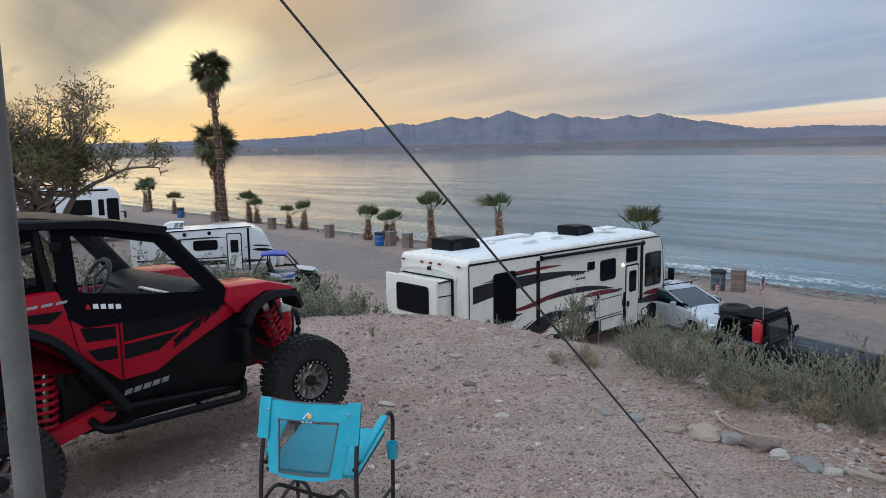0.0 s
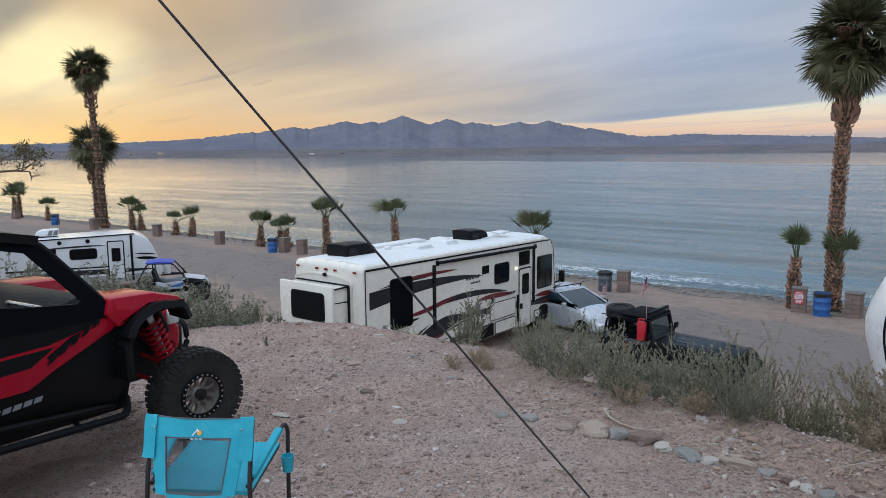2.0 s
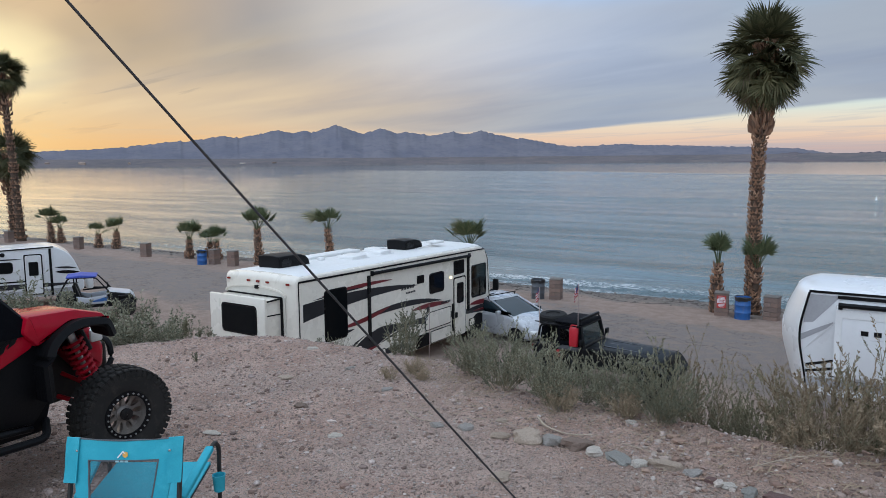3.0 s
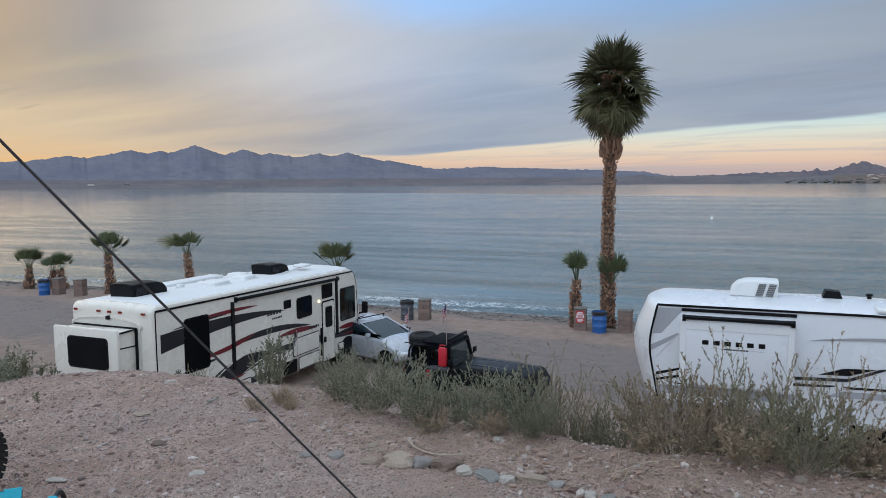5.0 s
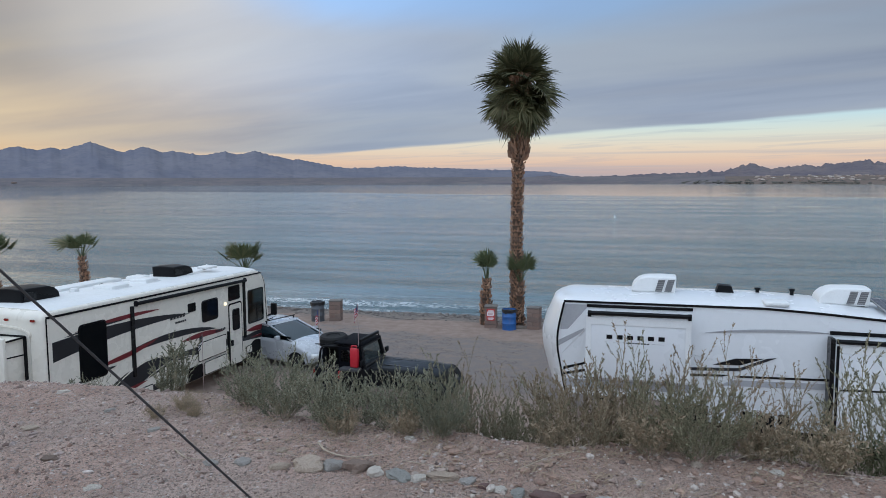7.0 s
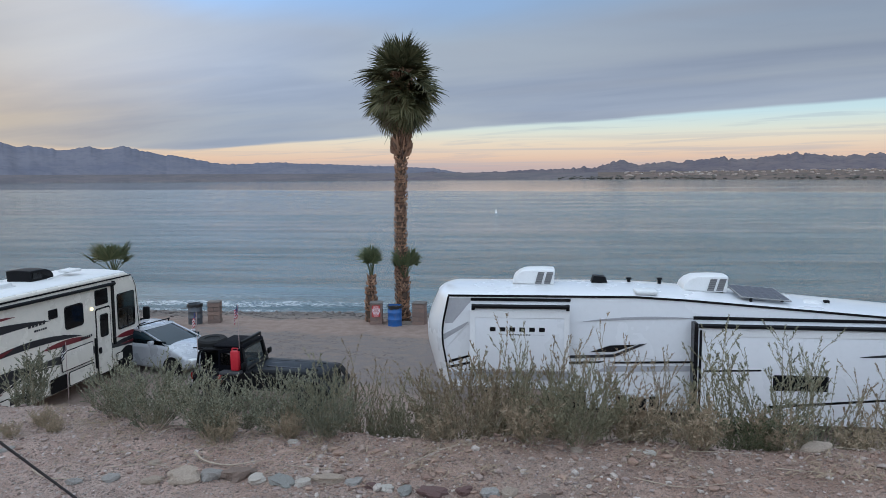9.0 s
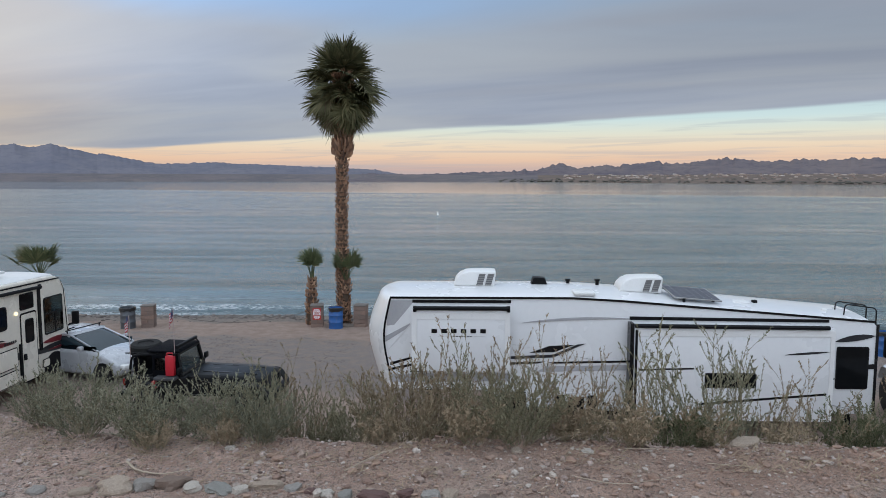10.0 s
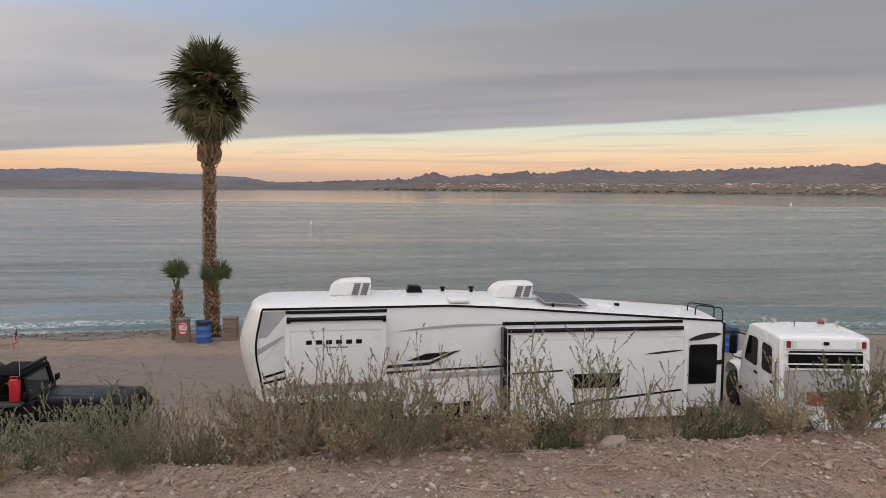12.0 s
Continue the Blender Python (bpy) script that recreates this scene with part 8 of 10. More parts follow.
def build_jeep():
    j = thing("open_jeep", pose(-6.62, 18.15, LOT_Z - 0.03, 0, 0, -2), "black open-top off-roader with spare tyre and red fuel can", "off-roader")
    BODY = mat("black_car_paint", (0.007, 0.007, 0.008), 0.3, 0, (0.010, 0.010, 0.011), 2, 30, coat=0.0, wear=(0.016, 0.015, 0.014), spec=0.15)
    b = bmesh.new()
    shell(b, round_poly([(-1.85, 0.62), (-1.86, 1.14), (-0.25, 1.16), (-0.21, 0.62)], 0.06, 3), -0.74, 0.74, 0.05, None, 2, 3)
    part("tub", b, BODY, j)
    b = bmesh.new()
    shell(b, round_poly([(-0.27, 0.62), (-0.27, 1.19), (1.10, 1.15), (1.72, 1.08), (1.78, 0.98), (1.78, 0.62)], 0.05, 4), -0.66, 0.66, 0.07, lambda x, t, z: (x, z + (0.035 * (1 - t * t) if z > 1 else 0)), 6, 3)
    hd = part("bonnet", b, mat("dusty_black_paint", (0.009, 0.0095, 0.0105), 0.36, 0, (0.007, 0.0075, 0.0085), 3, 30, coat=0.0, wear=(0.013, 0.0125, 0.012), spec=0.11), j, "dusty black flat bonnet")
    for y in (-0.34, 0.0, 0.34):
        b = bmesh.new()
        box(b, 0.0, y - 0.05, 1.18, 1.4, y + 0.05, 1.20, 0.012, 2, pose(0, 0, 0.02, 0, 2.4, 0))
        part("bonnet_rib", b, BODY, hd)
    for x in (-1.18, 1.28):
        for s in (-1, 1):
            b = bmesh.new()
            pts = bend([(x - 0.62, 0, 0.66), (x - 0.42, 0, 1.02), (x + 0.42, 0, 1.02), (x + 0.62, 0, 0.72)], 0.14)
            rows = []
            for p in pts:
                rows.append([b.verts.new(p + Vector((0, s * yy, dz))) for yy, dz in ((0.62, 0.0), (0.92, 0.0), (0.94, -0.05), (0.62, -0.05))])
            for A, B in zip(rows, rows[1:]):
                for q in range(4):
                    b.faces.new((A[q], A[(q + 1) % 4], B[(q + 1) % 4], B[q]))
            b.faces.new(rows[0])
            b.faces.new(rows[-1][::-1])
            part("fender", b, mat("grey_black_flare", (0.016, 0.016, 0.017), 0.7, 0, (0.026, 0.025, 0.024), 4, 40, spec=0.2), j)
            road_wheel(j, x, s * 0.76, 0.42, 0.30, s, rim=GUNMETAL, hub=0.5)
    # screen frame, bars, roof panel, light bar
    b = bmesh.new()
    for s in (-1, 1):
        tube(b, [(-0.38, s * 0.68, 1.15), (-0.50, s * 0.62, 1.72)], 0.055, 6)
    tube(b, [(-0.50, -0.62, 1.72), (-0.50, 0.62, 1.72)], 0.055, 6)
    tube(b, [(-0.39, -0.68, 1.19), (-0.39, 0.68, 1.19)], 0.06, 6)
    sf = part("screen_frame", b, BODY, j)
    b = bmesh.new()
    b.faces.new([b.verts.new(v) for v in ((-0.40, -0.64, 1.19), (-0.40, 0.64, 1.19), (-0.495, 0.60, 1.69), (-0.495, -0.60, 1.69))])
    part("windscreen", b, glass_mat("clear_screen", (0.75, 0.82, 0.82), 0.02, 0.7, 0.12), sf)
    b = bmesh.new()
    for s in (-1, 1):
        tube(b, bend([(-1.08, s * 0.60, 1.1), (-1.10, s * 0.58, 1.70), (-0.51, s * 0.58, 1.71)], 0.1), 0.032, 7)
        tube(b, bend([(-1.10, s * 0.58, 1.68), (-1.70, s * 0.60, 1.66), (-1.78, s * 0.62, 1.14)], 0.14), 0.032, 7)
    tube(b, [(-1.10, -0.58, 1.70), (-1.10, 0.58, 1.70)], 0.03, 7)
    tube(b, [(-1.60, -0.60, 1.66), (-1.60, 0.60, 1.66)], 0.03, 7)
    part("roll_bar", b, BLACKP, j)
    b = bmesh.new()
    shell(b, round_poly([(-1.30, 1.735), (-0.43, 1.735), (-0.45, 1.785), (-1.30, 1.80)], 0.02, 2), -0.64, 0.64, 0.03, None, 2, 2)
    part("bikini_top", b, CLOTHB, j, "black cloth half top")
    b = bmesh.new()
    box(b, -0.57, -0.62, 1.84, -0.49, 0.62, 1.92, 0.02)
    for s in (-1, 1):
        tube(b, [(-0.45, s * 0.6, 1.7), (-0.53, s * 0.6, 1.86)], 0.02, 6)
    part("light_bar", b, BLACKP, j)
    b = bmesh.new()
    r, w = 0.40, 0.30
    lathe(b, [(r * 0.45, -w / 2), (r * 0.88, -w / 2), (r, -w * 0.34), (r, w * 0.34), (r * 0.88, w / 2), (r * 0.52, w / 2), (r * 0.48, w * 0.40), (0.01, w * 0.38)], 28, pose(-1.62, 0.0, 1.70, 4, 0, 0))
    part("spare_tyre", b, mat("black_tyre", (0.014, 0.014, 0.014), 0.75, 0, (0.022, 0.021, 0.020), 7, 60, bump=0.004, spec=0.2), j, "spare tyre lying on the rear rack")
    b = bmesh.new()
    for y in (-0.45, 0.0, 0.45):
        tube(b, [(-1.95, y, 1.67), (-1.15, y, 1.68)], 0.018, 6)
    part("rack", b, BLACKP, j)
    # half doors with dark frames, rear bench
    for s in (-1, 1):
        b = bmesh.new()
        ring_plate(b, [(-1.12, 1.70), (-0.50, 1.70), (-0.40, 1.14), (-1.12, 1.14)], [(-1.06, 1.62), (-0.56, 1.62), (-0.48, 1.30), (-1.06, 1.30)], s * 0.69, s * 0.73)
        dr = part("soft_door", b, CLOTHB, j, "black soft half door")
        b = bmesh.new()
        b.faces.new([b.verts.new((x, s * 0.71, z)) for x, z in ((-1.07, 1.63), (-0.55, 1.63), (-0.47, 1.29), (-1.07, 1.29))])
        part("window", b, glass_mat("smoked_vinyl", (0.6, 0.65, 0.65), 0.05, 0.6, 0.15), dr)
    b = bmesh.new()
    shell(b, round_poly([(-1.70, 1.0), (-1.25, 1.0), (-1.25, 1.16), (-1.52, 1.18), (-1.60, 1.58), (-1.72, 1.58)], 0.05, 3), -0.55, 0.55, 0.04, None, 1, 2)
    part("rear_bench", b, CLOTHB, j)
    b = bmesh.new()
    box(b, -1.0, -0.97, 1.10, -0.44, -0.72, 1.19, 0.03)
    part("can_bracket", b, mat("grey_black_bracket", (0.05, 0.05, 0.053), 0.7, 0, (0.035, 0.035, 0.037), 4, 40), j)
    b = bmesh.new()
    box(b, -1.06, -0.93, 0.88, -0.98, -0.80, 1.08, 0.015)
    part("tail_light", b, mat("bright_red_lens", (0.40, 0.015, 0.02), 0.3), j)
    # fuel can, tail lights, mirrors, seats, bumper
    b = bmesh.new()
    box(b, -0.72, -0.89, 1.20, -0.49, -0.75, 1.72, 0.035)
    tube(b, bend([(-0.69, -0.82, 1.71), (-0.69, -0.82, 1.78), (-0.53, -0.82, 1.78), (-0.53, -0.82, 1.71)], 0.03), 0.018, 6)
    fc = part("fuel_can", b, mat("red_fuel_can", (0.48, 0.015, 0.03), 0.4, 0, (0.38, 0.012, 0.02), 4, 30), j, "bright red plastic fuel can")
    b = bmesh.new()
    lathe(b, [(0.035, 0), (0.035, 0.05), (0.02, 0.06)], 10, pose(-0.50, -0.82, 1.72))
    part("can_cap", b, BLACKP, fc)
    for s in (-1, 1):
        b = bmesh.new()
        box(b, -1.90, s * 0.66 - 0.07, 0.90, -1.85, s * 0.66 + 0.07, 1.08, 0.015)
        part("tail_light", b, AMBERL, j)
        b = bmesh.new()
        box(b, -0.40, s * 0.86 - 0.10, 1.26, -0.33, s * 0.86 + 0.10, 1.42, 0.025)
        tube(b, [(-0.37, s * 0.70, 1.20), (-0.37, s * 0.84, 1.30)], 0.015, 6)
        part("mirror", b, BLACKP, j)
        b = bmesh.new()
        shell(b, round_poly([(-1.05, 0.8), (-0.55, 0.8), (-0.55, 0.95), (-0.93, 0.96), (-1.07, 1.45), (-1.19, 1.45)], 0.05, 3), s * 0.35 - 0.22, s * 0.35 + 0.22, 0.04, None, 1, 2)
        part("seat", b, CLOTHB, j)
        b = bmesh.new()
        lathe(b, [(0.09, 0), (0.09, 0.03), (0.05, 0.04)], 14, frame_m((1.78, s * 0.42, 0.90), (0, 1, 0), (0, 0, 1)))
        part("headlight", b, BLACKG, j)
    b = bmesh.new()
    box(b, 1.80, -0.85, 0.58, 1.96, 0.85, 0.74, 0.03)
    part("bumper", b, BLACKP, j)
    b = bmesh.new()
    box(b, -2.0, -0.8, 0.58, -1.86, 0.8, 0.74, 0.03)
    part("bumper", b, BLACKP, j)
    for i in range(7):
        plate("grille_slot", rrect(-0.36 + i * 0.115, 0.74, -0.30 + i * 0.115, 1.0, 0.02), frame_m((1.782, 0, 0), (0, 1, 0), (0, 0, 1)), 0.004, BLACKG, j)
    z = LOT_Z
    build_flag(-7.20, 17.5, z + 1.15, 1.72, 2)
    build_flag(-8.45, 17.75, z + 0.9, 1.72, 5)
    build_flag(-11.7, 17.05, z, 1.9, 8, True)


build_jeep()


# ---------------------------------------------------------------- silver-white hatchback
def build_car():
    c = thing("hatchback_car", pose(-11.7, 21.9, LOT_Z - 0.06, 0, 0, -15), "silver-white small hatchback car parked beyond the motorhome", "car")
    PAINT = mat("silver_white_paint", (0.46, 0.47, 0.49), 0.28, 0.15, (0.41, 0.42, 0.44), 2, 40, coat=0.5)
    W = 0.86
    b = bmesh.new()
    shell(b, round_poly([(-1.95, 0.32), (-2.0, 0.62), (-1.93, 0.98), (0.80, 0.96), (1.62, 0.80), (1.93, 0.62), (1.96, 0.34), (1.75, 0.22), (-1.75, 0.22)], (0.08, 0.15, 0.12, 0.2, 0.25, 0.12, 0.08, 0.08, 0.08), 4), -W, W, 0.12, lambda x, t, z: (x - (0.20 * t * t if x > 1.2 else 0), z + (0.03 * (1 - t * t) if z > 0.75 else 0)), 6, 4)
    part("body", b, PAINT, c)
    b = bmesh.new()
    shell(b, round_poly([(-1.92, 0.95), (-1.62, 1.32), (-1.0, 1.42), (-0.16, 1.38), (0.98, 0.93)], (0.05, 0.15, 0.2, 0.2, 0.05), 4), -W + 0.08, W - 0.08, 0.16, lambda x, t, z: (x, z), 4, 3)
    part("cabin_glass", b, mat("dark_car_window", (0.012, 0.026, 0.034), 0.04, 0, (0.02, 0.04, 0.05), 2, 9, spec=0.6), c)
    b = bmesh.new()
    shell(b, round_poly([(-1.70, 1.28), (-1.55, 1.36), (-1.0, 1.435), (-0.18, 1.395), (-0.06, 1.345), (-0.2, 1.36), (-1.0, 1.39)], 0.02, 2), -W + 0.12, W - 0.12, 0.05, None, 3, 2)
    part("roof", b, PAINT, c)
    for s in (-1, 1):
        for lo, hi, rr in (((0.98, s * (W - 0.09), 0.95), (-0.10, s * (W - 0.19), 1.36), 0.03), ((-0.55, s * (W - 0.085), 0.97), (-0.62, s * (W - 0.17), 1.40), 0.03), ((-1.5, s * (W - 0.10), 0.98), (-1.42, s * (W - 0.18), 1.36), 0.07)):
            b = bmesh.new()
            tube(b, [lo, hi], rr, 6)
            part("pillar", b, PAINT, c)
        b = bmesh.new()
        box(b, 0.42, s * (W + 0.09) - 0.09, 0.98, 0.56, s * (W + 0.09) + 0.09, 1.12, 0.04)
        part("mirror", b, PAINT, c)
        b = bmesh.new()
        box(b, 1.52, s * 0.62 - 0.15, 0.64, 1.84, s * 0.62 + 0.15, 0.80, 0.05, 2, pose(0, 0, 0.04, 0, 8, 0))
        part("headlight", b, WHITEL, c)
        for x in (-1.28, 1.22):
            road_wheel(c, x, s * (W - 0.09), 0.30, 0.2, s, rim=CHROME, hub=0.66)
            S = frame_m((0, s * (W + 0.004), 0), (1, 0, 0) if s < 0 else (-1, 0, 0), (0, 0, 1))
            f = 1 if s < 0 else -1
            plate("wheel_arch", [(x * f + 0.37 * math.cos(a), 0.28 + 0.36 * math.sin(a)) for a in [math.pi * i / 10 for i in range(11)]], S @ pose(0, 0, -0.035), 0.04, BLACKP, c)
    b = bmesh.new()
    for x in (-0.25, -1.1):
        tube(b, [(x, -0.72, 1.49), (x, 0.72, 1.49)], 0.018, 6)
        for s in (-1, 1):
            tube(b, [(x, s * 0.66, 1.38), (x, s * 0.66, 1.50)], 0.02, 6)
    part("roof_bars", b, BLACKP, c)
    plate("grille", rrect(-0.42, 0.36, 0.42, 0.56, 0.05), frame_m((1.93, 0, 0), (0, 1, 0), (0, 0, 1)), 0.02, BLACKP, c)


build_car()


# ---------------------------------------------------------------- white crew-cab hauler
def build_truck():
    t = thing("crew_cab_truck", pose(11.65, 15.4, LOT_Z - 0.02, 0, 0, 79.5), "white medium-duty crew-cab truck with lights on its roof", "truck")
    PAINT = mat("white_truck_paint", (0.80, 0.81, 0.82), 0.25, 0, (0.74, 0.75, 0.76), 2, 30, coat=0.5)
    SILV = mat("silver_rear_panel", (0.40, 0.405, 0.41), 0.45, 0.2, (0.33, 0.335, 0.34), 2, 30)
    b = bmesh.new()
    shell(b, round_poly([(-0.10, 0.72), (0.072, 2.55), (0.32, 2.585), (1.75, 2.62), (2.15, 2.46), (2.55, 1.72), (2.62, 0.80), (2.3, 0.66)], (0.04, 0.045, 0.1, 0.25, 0.2, 0.1, 0.1, 0.1), 4), -1.08, 1.08, 0.07, lambda x, q, z: (x - (0.12 * q * q if x > 2.0 else 0), z + (0.04 * (1 - q * q) if z > 2.3 else 0)), 6, 4)
    part("cab", b, PAINT, t)
    b = bmesh.new()
    shell(b, round_poly([(2.45, 0.7), (2.45, 1.66), (3.2, 1.56), (3.72, 1.38), (3.82, 0.78), (3.7, 0.6)], (0.02, 0.05, 0.2, 0.15, 0.08, 0.05), 4), -0.84, 0.84, 0.14, None, 4, 4)
    part("bonnet", b, PAINT, t)
    for s in (-1, 1):
        b = bmesh.new()
        pts = bend([(2.55, 0, 0.75), (2.62, 0, 1.25), (3.4, 0, 1.26), (3.62, 0, 0.85)], 0.25)
        rows = []
        for p in pts:
            rows.append([b.verts.new(p + Vector((0, s * yy, dz))) for yy, dz in ((0.6, 0.02), (1.0, 0.0), (1.08, -0.06), (0.6, -0.06))])
        for A, B in zip(rows, rows[1:]):
            for q in range(4):
                b.faces.new((A[q], A[(q + 1) % 4], B[(q + 1) % 4], B[q]))
        b.faces.new(rows[0])
        b.faces.new(rows[-1][::-1])
        part("fender", b, PAINT, t)
        road_wheel(t, 3.08, s * 0.92, 0.49, 0.28, s, rim=CHROME)
        road_wheel(t, -1.2, s * 0.92, 0.49, 0.4, s, rim=CHROME)
        S = frame_m((0, s * 1.084, 0), (1, 0, 0) if s < 0 else (-1, 0, 0), (0, 0, 1))
        f = 1 if s < 0 else -1
        for k, (poly, wp) in enumerate((([(0.16, 0.82), (1.12, 0.82), (1.12, 2.36), (0.30, 2.34)], [(0.36, 1.56), (1.00, 1.56), (1.00, 2.27), (0.44, 2.25)]), ([(1.18, 0.82), (2.34, 0.86), (2.22, 1.72), (1.95, 2.34), (1.18, 2.38)], [(1.28, 1.54), (2.12, 1.56), (1.86, 2.27), (1.28, 2.29)]))):
            poly, wp = [(x * f, z) for x, z in poly], [(x * f, z) for x, z in wp]
            d = plate("door", round_poly(poly, 0.06), S @ pose(0, 0, -0.02), 0.03, PAINT, t, "white cab door")
            plate("window", round_poly(wp, 0.12), S @ pose(0, 0, 0.0105), 0.006, DARKGLASS, d)
            plate("handle", [(x * f, z) for x, z in ((0.24 + k, 1.36), (0.42 + k, 1.36), (0.42 + k, 1.42), (0.24 + k, 1.42))], S @ pose(0, 0, 0.0105), 0.03, BLACKP, d)
        b = bmesh.new()
        tube(b, [(0.10, s * 1.12, 1.0), (0.14, s * 1.12, 1.95)], 0.022, 6)
        part("grab_rail", b, STEEL, t)
        b = bmesh.new()
        box(b, 2.36, s * 1.30 - 0.10, 1.62, 2.48, s * 1.30 + 0.10, 2.16, 0.04)
        tube(b, bend([(2.20, s * 1.05, 2.20), (2.42, s * 1.30, 2.24), (2.42, s * 1.30, 1.55), (2.30, s * 1.0, 1.48)], 0.06), 0.018, 6)
        part("mirror", b, BLACKP, t)
        b = bmesh.new()
        box(b, 1.3, s * 1.0 - 0.14, 0.30, 2.3, s * 1.0 + 0.14, 0.68, 0.04)
        part("fuel_tank", b, CHROME, t)
    # rear wall
    tilt = frame_m((-0.112, 0, 0.72), (0, -1, 0), (0.094, 0, 1))
    plate("rear_panel", round_poly([(-1.0, 0.10), (1.0, 0.10), (0.97, 1.06), (-0.97, 1.06)], 0.04), tilt @ pose(0, 0, 0.004), 0.012, SILV, t, "grey lower rear wall")
    w = plate("rear_window", rrect(-0.88, 1.12, 0.88, 1.53, 0.05), tilt @ pose(0, 0, 0.006), 0.02, DARKGLASS, t)
    for z in (1.085, 1.205, 1.455):
        plate("louvre", [(-0.97, z), (0.97, z), (0.97, z + 0.032), (-0.97, z + 0.032)], tilt @ pose(0, 0, 0.03), 0.03, WHITEP, w)
    plate("light_panel", rrect(-0.97, 1.58, 0.97, 1.80, 0.03), tilt @ pose(0, 0, 0.006), 0.03, PAINT, t)
    for s in (-1, 1):
        for k in (0, 1):
            plate("rear_light", rrect(s * (0.89 - k * 0.14) - 0.05, 1.61, s * (0.89 - k * 0.14) + 0.05, 1.77, 0.02), tilt @ pose(0, 0, 0.037), 0.02, AMBERL if k == 0 else WHITEL, t)
    plate("work_light", rrect(-0.06, 1.68, 0.06, 1.76, 0.02), tilt @ pose(0, 0, 0.037), 0.04, BLACKP, t)
    # bed deck behind
    b = bmesh.new()
    box(b, -2.1, -0.95, 0.86, -0.12, 0.95, 1.02, 0.02)
    part("deck", b, SILV, t)
    b = bmesh.new()
    box(b, -0.42, -0.5, 1.02, -0.14, 0.5, 1.30, 0.03)
    part("tool_box", b, mat("rust_red_box", (0.22, 0.07, 0.05), 0.6, 0, (0.15, 0.05, 0.04), 5, 40), t, "rusty red tool box")
    # roof lights and horns
    for x, y in ((1.7, 0.80), (1.55, 0.62), (1.6, -0.72), (1.2, -0.85)):
        b = bmesh.new()
        lathe(b, [(0.03, 0), (0.03, 0.05), (0.085, 0.08), (0.085, 0.13), (0.02, 0.16)], 12, pose(x, y, 2.61))
        part("roof_lamp", b, CHROME, t)
    b = bmesh.new()
    lathe(b, [(0.06, 0), (0.07, 0.04), (0.055, 0.09), (0.02, 0.10)], 14, pose(1.5, -0.58, 2.62) @ Matrix.Scale(1.2, 4))
    part("beacon", b, mat("red_beacon", (0.30, 0.06, 0.06), 0.3), t, "red roof beacon")
    for y in (0.28,):
        b = bmesh.new()
        tube(b, [(1.1, y, 2.62), (1.1, y, 2.78)], 0.012, 6)
        part("aerial", b, BLACKP, t)


build_truck()


